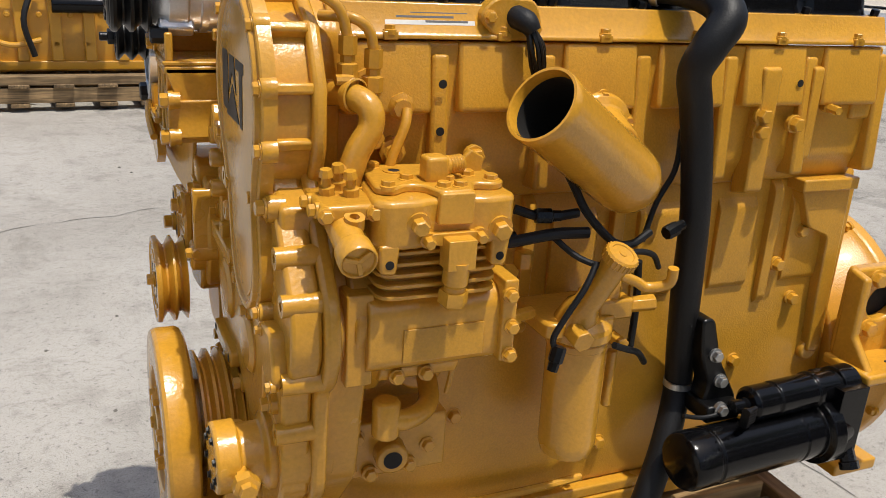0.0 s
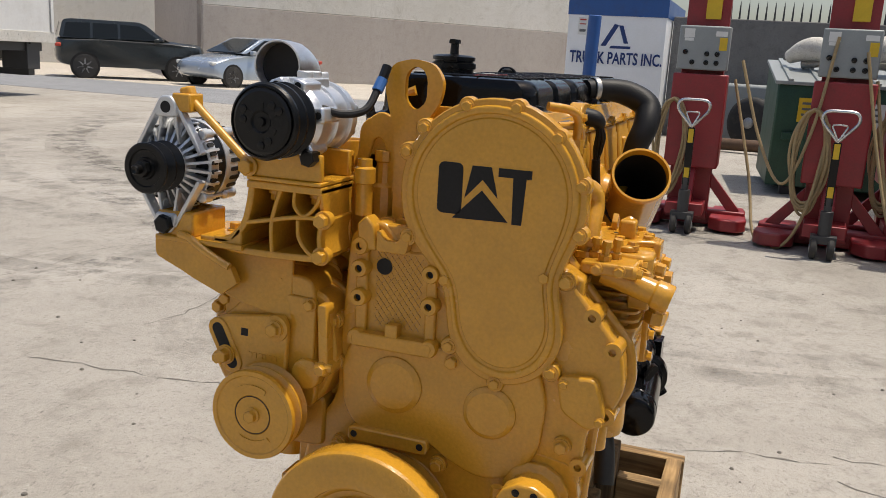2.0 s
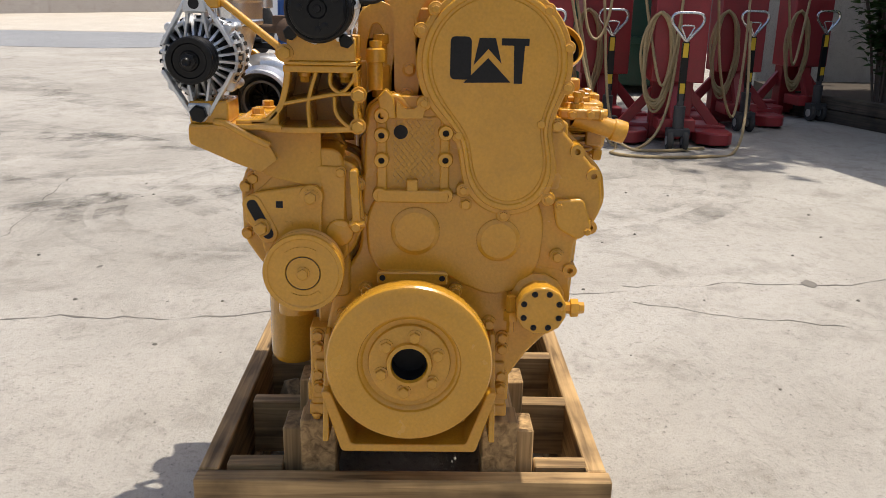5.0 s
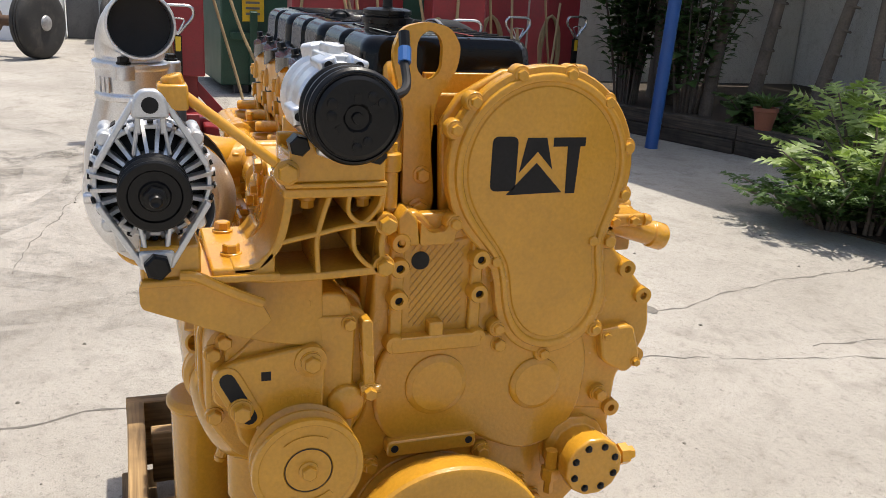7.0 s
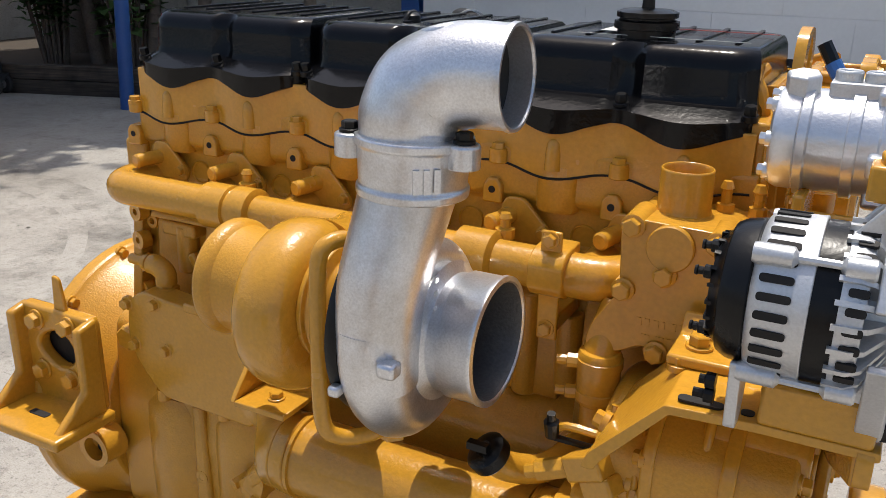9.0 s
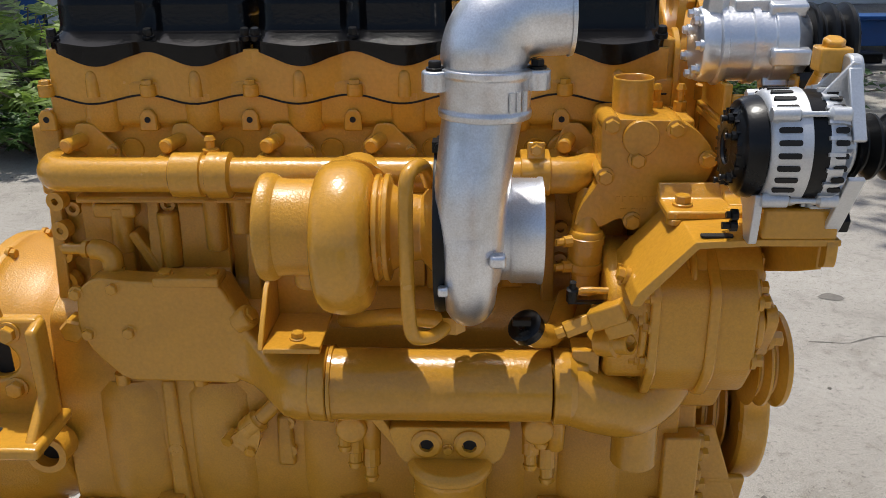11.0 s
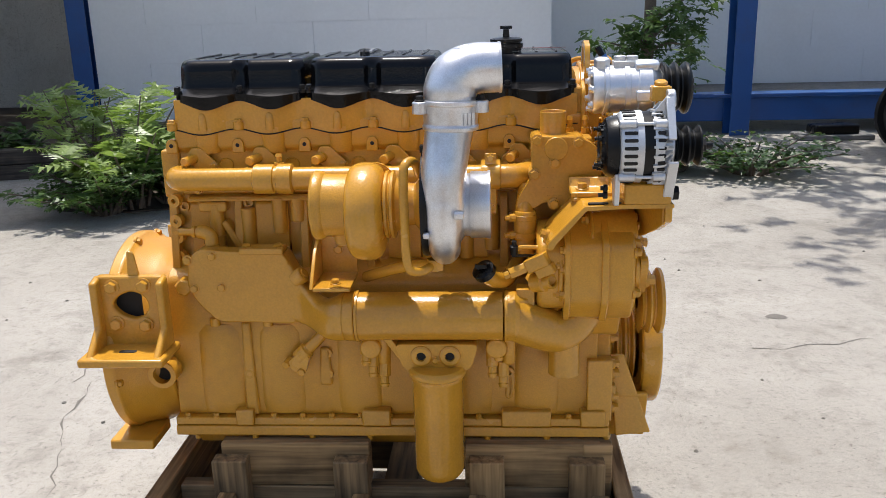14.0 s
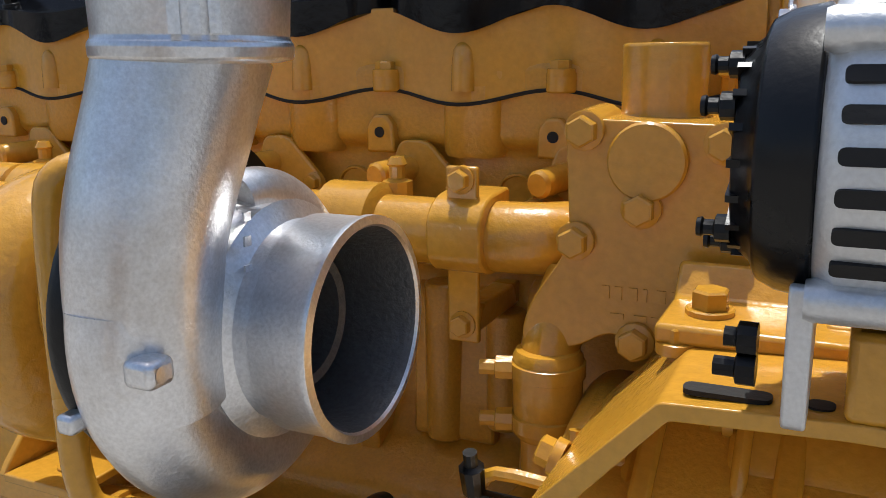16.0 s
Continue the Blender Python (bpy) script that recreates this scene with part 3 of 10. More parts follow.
tunnel = part("gear_tunnel", bm, PAINT, engine, "", 0.006, 40, 3)
tunnel.location = (0, 0, -0.007)
TUNNEL_YZ = [(0.107, 1.244), (0.183, 1.246), (0.247, 1.208), (0.287, 1.142), (0.289, 1.07), (0.243, 1.001), (0.022, 1.036), (0.015, 1.169), (0.041, 1.207)]
for y, z in TUNNEL_YZ:                                 # low ribs from the bolt lugs to the rear flange
    ang = math.degrees(math.atan2(z - C1.y, y - C1.x))
    bm = bmesh.new()
    box(bm, -0.066, -0.012, 0.10, 0.137, -0.007, 0.007, Matrix.Translation((0, C1.x, C1.y)) @ pose(0, 0, 0, ang, 0, 0))
    part("rib", bm, PAINT, tunnel, "", 0.004)
bm = bmesh.new()
loft(bm, [lobe_ring(o, x) for o, x in ((0.002, -0.018), (0.002, -0.002), (0.0, 0.0), (-0.008, 0.0005), (-0.010, 0.0055), (-0.012, 0.0065), (-0.017, 0.0065), (-0.019, 0.0055), (-0.021, 0.002), (-0.026, 0.0018), (-0.028, 0.004), (-0.032, 0.0045))])
cover = part("front_cover", bm, PAINT, engine, "smooth two-lobed yellow cover with black stencilled mark", 0, 30)
cover.location = (0, 0, -0.007)
BOLT_YZ = [(0.107, 1.244), (0.183, 1.246), (0.247, 1.208), (0.287, 1.142), (0.289, 1.07), (0.243, 1.001), (0.265, 0.855), (0.179, 0.822), (0.10, 0.870), (0.088, 0.977), (0.022, 1.036), (0.015, 1.169), (0.041, 1.207)]
for y, z in BOLT_YZ:
    bm = bmesh.new()
    lathe(bm, (-0.018, y, z), (1, 0, 0), [(0.0145, 0), (0.0145, 0.016), (0.013, 0.0185)], 18)
    part("bolt_lug", bm, PAINT, cover)
    bolt(cover, (0.0, y, z), (1, 0, 0), 0.0078, 0.009)
# the black mark: plain blocks with a triangle
for poly in (rounded([(0.069, 1.160), (0.108, 1.160), (0.108, 1.082), (0.069, 1.082)], 0.010),
             [(0.122, 1.158), (0.152, 1.158), (0.164, 1.112), (0.139, 1.138), (0.112, 1.108)],
             [(0.094, 1.076), (0.139, 1.122), (0.182, 1.078)],
             [(0.163, 1.158), (0.214, 1.158), (0.214, 1.145), (0.206, 1.145), (0.203, 1.076), (0.188, 1.076), (0.186, 1.145), (0.163, 1.145)]):
    bm = bmesh.new()
    prism(bm, poly, "x", 0.0045, 0.0052)
    part("stencilled_mark", bm, BLACK_MARK, cover, "black stencilled paint")

# ------------------------------------------------ crank damper and pulleys
bm = bmesh.new()
lathe(bm, (0, 0, 0.544), (1, 0, 0), [(0.10, 0.052), (0.150, 0.052), (0.157, 0.056), (0.160, 0.062), (0.160, 0.094), (0.157, 0.099), (0.152, 0.101), (0.104, 0.101), (0.100, 0.099), (0.098, 0.093), (0.094, 0.091), (0.090, 0.086),
      (0.080, 0.085), (0.078, 0.092), (0.074, 0.094), (0.045, 0.094), (0.043, 0.102), (0.036, 0.103), (0.034, 0.098), (0.034, 0.05), (0, 0.05)], 72, cap=False)
damper = part("crank_damper", bm, PAINT, engine, "heavy yellow crank damper ring", 0, 28)
damper.location = (0.010, 0, 0)
for k in range(6):
    a = radians(20 + 60 * k)
    bolt(damper, (0.094, 0.058 * math.cos(a), 0.544 + 0.058 * math.sin(a)), (1, 0, 0), 0.0105, 0.013)
hole = bmesh.new()
lathe(hole, (0.052, 0, 0.544), (1, 0, 0), [(0.0335, 0.042), (0.0335, 0.0), (0, 0)], 28, cap=False)
part("hub_bore", hole, SHADE_JOINT_BLACK, damper, "near-black bore")


def grooved(r, depth, n, pitch):
    prof = [(r * 0.5, 0), (r, 0)]
    d = 0.0
    for _ in range(n):
        prof += [(r, d + pitch * 0.15), (r - depth, d + pitch * 0.45), (r - depth, d + pitch * 0.6), (r, d + pitch * 0.9)]
        d += pitch
    prof += [(r, d + pitch * 0.1), (r * 0.5, d + pitch * 0.1)]
    return prof


bm = bmesh.new()
lathe(bm, (-0.012, 0, 0.544), (1, 0, 0), grooved(0.118, 0.014, 3, 0.02), 56, cap=False)
cyl(bm, (-0.09, 0, 0.544), (0.06, 0, 0.544), 0.072, seg=40)
part("crank_pulley", bm, PAINT, engine, "", 0, 25)
# front crank seal housing below
bm = bmesh.new()
lathe(bm, (-0.06, 0, 0.544), (1, 0, 0), [(0.125, 0), (0.12, 0.045), (0.09, 0.05)], 48)
part("seal_housing", bm, PAINT, engine, "", 0.003)

# belt idler with its tensioner plates
bm = bmesh.new()
lathe(bm, (0, -0.201, 0.719), (1, 0, 0), [(0.02, 0.035), (0.060, 0.035), (0.074, 0.037), (0.060, 0.046), (0.060, 0.049), (0.075, 0.056), (0.075, 0.060), (0.060, 0.068), (0.060, 0.071), (0.076, 0.080), (0.0765, 0.084), (0.075, 0.088), (0.068, 0.0885),
      (0.066, 0.0865), (0.034, 0.0865), (0.0325, 0.085), (0.031, 0.0865), (0.012, 0.0865), (0, 0.087)], 56, cap=False)
idler = part("belt_idler", bm, PAINT, engine, "three-groove yellow idler pulley", 0, 28)
bolt(idler, (0.0865, -0.201, 0.719), (1, 0, 0), 0.010, 0.013)
bm = bmesh.new()
lathe(bm, (0.0862, -0.201, 0.719), (1, 0, 0), [(0.0325, 0), (0.0325, 0.0007), (0.0313, 0.0007), (0.0313, 0)], 48, cap=False)
part("seam", bm, SHADE_JOINT_BLACK, idler)
for a in (60, 240):
    bm = bmesh.new()
    arc = [radians(a + k * 7) for k in range(11)]
    pts = [(0.052 * math.cos(t), 0.052 * math.sin(t)) for t in arc] + [(0.044 * math.cos(t), 0.044 * math.sin(t)) for t in reversed(arc)]
    prism(bm, [(y - 0.201, z + 0.719) for y, z in pts], "x", 0.0865, 0.0885)
    part("cast_mark", bm, PAINT, idler)
# drive housing beside the gear case: broad plate, stacked flange, arm with slot
bm = bmesh.new()
prism(bm, rounded([(-0.325, 0.885), (-0.262, 0.932), (-0.197, 0.945), (-0.105, 0.912), (-0.09, 0.80), (-0.115, 0.735), (-0.20, 0.69), (-0.285, 0.705), (-0.325, 0.765)], 0.02), "x", -0.135, 0.010)
tens = part("drive_housing", bm, PAINT_CAST, engine, "", 0.006)
bm = bmesh.new()
prism(bm, rounded([(-0.331, 0.888), (-0.265, 0.938), (-0.197, 0.952), (-0.10, 0.918), (-0.085, 0.80), (-0.11, 0.728), (-0.20, 0.683), (-0.288, 0.698), (-0.331, 0.762)], 0.022), "x", -0.062, -0.046)
part("joint_flange", bm, PAINT, tens, "", 0.003)
bm = bmesh.new()
prism(bm, rounded([(-0.258, 0.895), (-0.222, 0.915), (-0.124, 0.910), (-0.127, 0.80), (-0.15, 0.745), (-0.235, 0.74), (-0.275, 0.765), (-0.318, 0.80), (-0.318, 0.842), (-0.285, 0.868)], 0.012), "x", 0.010, 0.022)
plate = part("cover_plate", bm, PAINT, tens, "", 0.003)
bm = bmesh.new()
outer_hull = rounded([(-0.212, 0.874), (-0.176, 0.878), (-0.168, 0.86), (-0.172, 0.77), (-0.20, 0.745), (-0.262, 0.752), (-0.262, 0.766), (-0.306, 0.815), (-0.322, 0.845), (-0.296, 0.862)], 0.014)
prism(bm, outer_hull, "x", 0.022, 0.036)
arm = part("tensioner_arm", bm, PAINT, plate, "cast arm with square drive hole", 0.0035)


def slot_poly(p, q, r):
    """A slot's outline: two half circles joined by straight sides."""
    p, q = V(p), V(q)
    a0 = math.atan2((q - p).y, (q - p).x)
    return [tuple(q + V((math.cos(a0 - math.pi / 2 + k * math.pi / 6), math.sin(a0 - math.pi / 2 + k * math.pi / 6))) * r) for k in range(7)] + [tuple(p + V((math.cos(a0 + math.pi / 2 + k * math.pi / 6), math.sin(a0 + math.pi / 2 + k * math.pi / 6))) * r) for k in range(7)]


# raised rim of the slot, and the dark slot inside it
for k, (r, x1, mtl, nm) in enumerate(((0.019, 0.0385, PAINT, "slot_rim"), (0.0105, 0.0390, SHADE_JOINT_BLACK, "slot"))):
    bm = bmesh.new()
    prism(bm, slot_poly((-0.300, 0.838), (-0.272, 0.782), r), "x", 0.022, x1)
    part(nm, bm, mtl, arm, "", 0.0015 if k == 0 else 0)
bm = bmesh.new()
lathe(bm, (0.034, -0.189, 0.855), (1, 0, 0), [(0.023, 0), (0.022, 0.005), (0.016, 0.006), (0.016, 0.008)], 28)
part("washer", bm, PAINT, arm)
bolt(arm, (0.042, -0.189, 0.855), (1, 0, 0), 0.011, 0.013)
bm = bmesh.new()
lathe(bm, (0.037, -0.283, 0.795), (1, 0, 0), [(0.017, 0), (0.017, 0.004), (0.012, 0.005)], 24)
part("washer", bm, PAINT, arm)
bolt(arm, (0.041, -0.283, 0.795), (1, 0, 0), 0.0115, 0.018)
bm = bmesh.new()
box(bm, 0.036, 0.0365, -0.2555, -0.2425, 0.8325, 0.8455)
part("square_hole", bm, SHADE_JOINT_BLACK, arm)
bm = bmesh.new()
lathe(bm, (0.0222, -0.213, 0.889), (1, 0, 0), [(0.006, 0), (0, 0.0004)], 14, cap=False)
part("hole", bm, SHADE_JOINT_BLACK, plate)
for k, w in enumerate((0.006, 0.005, 0.007, 0.004, 0.006, 0.005, 0.006)):
    bm = bmesh.new()
    box(bm, 0.036, 0.0372, -0.24 + k * 0.0095, -0.24 + k * 0.0095 + w, 0.797, 0.806)
    part("cast_mark", bm, PAINT, arm)
for k in range(3):
    bm = bmesh.new()
    box(bm, 0.036, 0.0372, -0.222 + k * 0.01, -0.216 + k * 0.01, 0.783, 0.790)
    part("cast_mark", bm, PAINT, arm)
for y, z in ((-0.315, 0.868), (-0.300, 0.884), (-0.268, 0.914), (-0.241, 0.927), (-0.195, 0.932), (-0.315, 0.776)):
    bolt(tens, (0.010, y, z), (1, 0, 0), 0.0095, 0.013)
bolt(plate, (0.022, -0.134, 0.900), (1, 0, 0), 0.0085, 0.012)
bm = bmesh.new()                                        # rounded rear of the housing with its joint flange
prism(bm, rounded([(-0.318, 0.875), (-0.27, 0.905), (-0.20, 0.92), (-0.13, 0.90), (-0.12, 0.74), (-0.22, 0.71), (-0.30, 0.735), (-0.318, 0.79)], 0.03, 6), "x", -0.20, -0.13)
part("housing_rear", bm, PAINT_CAST, tens, "", 0.012, 40, 3)
bm = bmesh.new()
prism(bm, rounded([(-0.329, 0.888), (-0.265, 0.936), (-0.197, 0.95), (-0.10, 0.918), (-0.085, 0.80), (-0.11, 0.728), (-0.20, 0.683), (-0.288, 0.698), (-0.329, 0.762)], 0.022), "x", -0.142, -0.128)
part("joint_flange", bm, PAINT, tens, "", 0.003)
for z in (0.775, 0.83, 0.876):
    bolt(tens, (-0.142, -0.318, z), (-1, 0, 0), 0.008, 0.010)
bm = bmesh.new()
prism(bm, rounded([(-0.118, 0.905), (-0.102, 0.905), (-0.096, 0.80), (-0.112, 0.795)], 0.006), "x", 0.0, 0.030)
lathe(bm, (-0.02, -0.105, 0.797), (1, 0, 0), [(0.015, 0), (0.014, 0.05)], 20)
lathe(bm, (0.0, -0.137, 0.782), (1, 0, 0), [(0.028, 0), (0.026, 0.03), (0.02, 0.033)], 24)
spring = part("spring_post", bm, PAINT, tens, "", 0.002)
bolt(spring, (0.028, -0.105, 0.797), (1, 0, 0), 0.009, 0.016)
bm = bmesh.new()
tube(bm, [(0.028, -0.088, 0.80), (0.03, -0.118, 0.80)], 0.007, 10, 2)
part("cross_pin", bm, PAINT, spring)
bm = bmesh.new()                                        # lower neck of the housing
prism(bm, rounded([(-0.29, 0.74), (-0.22, 0.755), (-0.12, 0.73), (-0.12, 0.64), (-0.205, 0.635), (-0.235, 0.65)], 0.015), "x", -0.10, -0.01)
part("housing_neck", bm, PAINT_CAST, tens, "", 0.006)

# oil pump drive on the fuel side of the damper
bm = bmesh.new()
lathe(bm, (-0.09, 0.255, 0.64), (1, 0, 0), [(0.055, 0), (0.055, 0.085), (0.043, 0.09), (0.043, 0.12), (0.05, 0.122), (0.05, 0.15), (0.047, 0.153)], 12)
prism(bm, rounded([(0.19, 0.68), (0.23, 0.71), (0.31, 0.70), (0.325, 0.64), (0.30, 0.58), (0.20, 0.60)], 0.02), "x", -0.075, -0.015)
pump = part("transfer_pump", bm, PAINT, engine, "", 0.003)
for k in range(8):
    a = radians(22.5 + 45 * k)
    bolt(pump, (0.063, 0.255 + 0.037 * math.cos(a), 0.64 + 0.037 * math.sin(a)), (1, 0, 0), 0.0045, 0.004, BLACK_STEEL)
bm = bmesh.new()
lathe(bm, (0.03, 0.295, 0.636), (0, 1, 0), [(0.012, 0), (0.012, 0.02), (0.018, 0.021), (0.018, 0.036), (0.012, 0.038), (0.011, 0.048)], 6)
part("pipe_union", bm, PAINT, pump)
bm = bmesh.new()
lathe(bm, (0.02, 0.20, 0.655), (0, 0, -1), [(0.010, 0), (0.010, 0.03), (0.015, 0.031), (0.015, 0.05), (0.008, 0.052), (0.008, 0.075)], 6)
part("drain_tap", bm, PAINT, pump)
# ------------------------------------------------ exhaust side: manifold
bm = bmesh.new()
MY, MZ = -0.185, 1.013
tube(bm, [(-1.035, -0.10, 1.013), (-1.038, -0.15, MZ), (-1.022, MY + 0.005, MZ), (-0.98, MY, MZ), (-0.83, MY, MZ)], 0.0265, 20, 6)
manifold = part("exhaust_manifold", bm, PAINT, engine, "rough cast exhaust manifold under yellow paint", 0, 40)
bm = bmesh.new()
lathe(bm, (-0.845, MY, MZ), (1, 0, 0), [(0.027, 0), (0.034, 0.004), (0.034, 0.048), (0.030, 0.05), (0.030, 0.056), (0.035, 0.058), (0.035, 0.09), (0.027, 0.094)], 28)
part("slip_joint", bm, PAINT, manifold)
bm = bmesh.new()
cyl(bm, (-0.76, MY, MZ), (-0.50, MY, MZ), 0.0265)
cyl(bm, (-0.50, MY, MZ), (-0.31, MY, MZ), 0.0265)
tube(bm, [(-0.31, MY, MZ), (-0.25, MY, MZ), (-0.215, MY + 0.03, MZ), (-0.21, -0.10, MZ)], 0.0275, 20, 5)
part("manifold_pipe", bm, PAINT, manifold, "", 0, 40)
bm = bmesh.new()
lathe(bm, (-0.43, MY, MZ), (1, 0, 0), [(0.027, 0), (0.036, 0.004), (0.036, 0.05), (0.027, 0.055)], 28)
part("slip_joint", bm, PAINT, manifold)
for i, x in enumerate((-1.0, -0.845, -0.69, -0.53, -0.385, -0.24)):
    bm = bmesh.new()
    tube(bm, [(x - 0.02, MY + 0.01, MZ), (x - 0.02, -0.15, MZ + 0.002), (x - 0.02, -0.095, MZ + 0.002)], 0.022, 14, 4)
    prism(bm, rounded([(x - 0.045, 0.985), (x + 0.02, 0.985), (x + 0.045, 1.03), (x + 0.03, 1.045), (x, 1.07), (x - 0.035, 1.045)], 0.01), "y", -0.112, -0.09)
    stub = part("exhaust_port", bm, PAINT, manifold, "", 0.003)
    bm = bmesh.new()
    lathe(bm, (x, -0.10, 1.052), (-0.28, -1, -0.05), [(0.013, 0), (0.013, 0.012), (0.0115, 0.013), (0.0115, 0.058), (0.009, 0.061)], 14)
    part("stud_sleeve", bm, PAINT, stub)
    bolt(stub, (x - 0.004, -0.115, 0.975), (0, -1, 0), 0.0085, 0.012)
    bm = bmesh.new()
    prism(bm, rounded([(x - 0.034, 1.018), (x + 0.052, 1.018), (x + 0.052, 1.036), (x + 0.014, 1.076), (x - 0.012, 1.076)], 0.008), "y", -0.120, -0.112)
    part("gusset", bm, PAINT, stub, "", 0.002)
    bolt(stub, (x + 0.042, -0.120, 1.034), (0, -1, 0), 0.007, 0.009)
for x in (-0.79, -0.378):
    bm = bmesh.new()
    lathe(bm, (x, -0.16, 1.035), (0, 0, 1), [(0.013, 0), (0.013, 0.012), (0.007, 0.014), (0.007, 0.024), (0.009, 0.026), (0.006, 0.032)], 10)
    part("lug_screw", bm, PAINT, manifold)
# strap that clips the manifold to the head
bm = bmesh.new()
box(bm, -0.313, -0.287, -0.204, -0.198, 0.93, 1.068)
prism(bm, rounded([(-0.198, 0.985), (-0.212, 0.99), (-0.222, 1.0), (-0.222, 1.03), (-0.212, 1.041), (-0.198, 1.046), (-0.16, 1.048), (-0.16, 0.982)], 0.006), "x", -0.322, -0.278)
strap = part("pipe_strap", bm, PAINT, engine, "", 0.002)
bolt(strap, (-0.30, -0.204, 1.058), (0, -1, 0), 0.008, 0.01)
bolt(strap, (-0.30, -0.204, 0.945), (0, -1, 0), 0.008, 0.01)
bm = bmesh.new()
box(bm, -0.312, -0.292, -0.20, -0.10, 0.935, 0.955)
part("strap_arm", bm, PAINT, strap, "", 0.002)

# ------------------------------------------------ turbocharger
TY, TZ = -0.335, 0.985
turbo = part("turbocharger", lathe(bmesh.new(), (-0.530, TY, TZ), (1, 0, 0), [(0.066, 0), (0.072, 0.003), (0.073, 0.009), (0.067, 0.0115), (0.067, 0.0135), (0.073, 0.016), (0.072, 0.022), (0.058, 0.026), (0.046, 0.046), (0.044, 0.064), (0.058, 0.076), (0.07, 0.088), (0.095, 0.092), (0.095, 0.100)], 48), PAINT, engine, "turbocharger bearing housing painted yellow", 0.002)
turbo.location = (0.007, 0, 0)


def volute(axis_x, cy, cz, r_in, tube0, tube1, a0, a1, bm, squash=1.0, seg=20, steps=44):
    """A snail casing: a tube that swells while it winds round the x axis."""
    rings = []
    for i in range(steps + 1):
        f = i / steps
        a = a0 + (a1 - a0) * f
        t = tube0 + (tube1 - tube0) * f
        c = r_in + t
        ring = []
        for j in range(seg):
            b = 2 * math.pi * j / seg
            rr = c + t * math.cos(b)
            ring.append((axis_x + squash * t * math.sin(b), cy + rr * math.cos(a), cz + rr * math.sin(a)))
        rings.append(ring)
    loft(bm, rings)
    return bm


bm = bmesh.new()
lathe(bm, (-0.607, TY, TZ - 0.015), (1, 0, 0), [(0.058, 0.002), (0.084, 0.0), (0.093, 0.004), (0.0995, 0.011), (0.1035, 0.021), (0.105, 0.034), (0.1045, 0.048), (0.101, 0.060), (0.094, 0.070), (0.083, 0.076), (0.066, 0.079)], 56)
tube(bm, [(-0.56, TY + 0.03, TZ + 0.03), (-0.565, TY + 0.08, TZ + 0.028), (-0.59, -0.20, 1.013)], 0.05, 22, 5, radii=[0.055, 0.044, 0.034])
hot = part("turbine_housing", bm, PAINT, turbo, "smooth fat yellow turbine volute", 0, 50)
bm = bmesh.new()
lathe(bm, (-0.682, TY, TZ), (1, 0, 0), [(0.060, 0.006), (0.063, 0.0), (0.069, -0.001), (0.0735, 0.004), (0.0735, 0.015), (0.071, 0.021), (0.067, 0.025), (0.0655, 0.034), (0.0655, 0.075), (0.068, 0.084)], 44, cap=False)
lathe(bm, (-0.682, TY, TZ), (1, 0, 0), [(0.060, 0.006), (0.060, 0.07), (0, 0.07)], 44, cap=False)
lathe(bm, (-0.622, TY, TZ - 0.086), (0, 0, 1), [(0.017, 0), (0.021, 0.003), (0.022, 0.03)], 20)
part("exhaust_outlet", bm, PAINT_CAST, turbo, "rough cast outlet collar", 0.002)
bm = bmesh.new()
tube(bm, [(-0.56, -0.26, 1.0), (-0.565, -0.22, 1.005), (-0.57, -0.18, 1.01)], 0.04, 20, 4)
box(bm, -0.61, -0.53, -0.228, -0.213, 0.965, 1.030)
part("turbo_flange", bm, PAINT, turbo, "", 0.003)
# black V-band clamp round the compressor side
bm = bmesh.new()
lathe(bm, (-0.447, TY - 0.02, 0.995), (1, 0, 0), [(0.100, 0), (0.112, 0.001), (0.114, 0.008), (0.112, 0.015), (0.100, 0.016)], 56, cap=False)
clamp = part("band_clamp", bm, BLACK_STEEL, turbo, "black steel band clamp")
bm = bmesh.new()
box(bm, -0.448, -0.430, -0.395, -0.372, 1.105, 1.118)
lathe(bm, (-0.439, -0.40, 1.112), (0, 1, 0), [(0.006, 0), (0.006, 0.045)], 8)
part("clamp_bolt", bm, BLACK_STEEL, clamp)
# silver compressor housing
SY, SZ = -0.345, 0.985
bm = bmesh.new()
volute(-0.402, SY, SZ, 0.055, 0.020, 0.042, radians(95), radians(-195), bm, 0.92, 24, 60)
lathe(bm, (-0.435, SY, SZ), (1, 0, 0), [(0.098, 0), (0.100, 0.006), (0.085, 0.014), (0.075, 0.05), (0.074, 0.058), (0.078, 0.066), (0.072, 0.070), (0.066, 0.074), (0.066, 0.084), (0.068, 0.086), (0.070, 0.088), (0.070, 0.121), (0.0715, 0.123), (0.0715, 0.128), (0.066, 0.129), (0.0645, 0.127)], 56, cap=False)
scroll = part("compressor_housing", bm, SILVER, turbo, "silver-painted cast compressor snail housing", 0, 50)
bm = bmesh.new()
lathe(bm, (-0.382, SY, SZ), (1, 0, 0), [(0.046, 0.0), (0.046, 0.028), (0.0445, 0.030), (0.039, 0.028), (0.036, 0.0)], 40, cap=False)
wheel = part("inlet_ring", bm, BARE_CAST_SHADE, scroll)
# bare casting, its grey also deepened for the shade inside the inlet
bm = bmesh.new()
lathe(bm, (-0.435, SY, SZ), (1, 0, 0), [(0.0645, 0.127), (0.0630, 0.122), (0.0605, 0.09), (0.058, 0.056), (0.036, 0.050)], 56, cap=False)
part("inlet_bore", bm, BARE_CAST_SHADE, scroll, "bare grey inside of the air inlet, darkened for its shade")
# hub and blades are black to paint in the shade deep in the inlet
bm = bmesh.new()
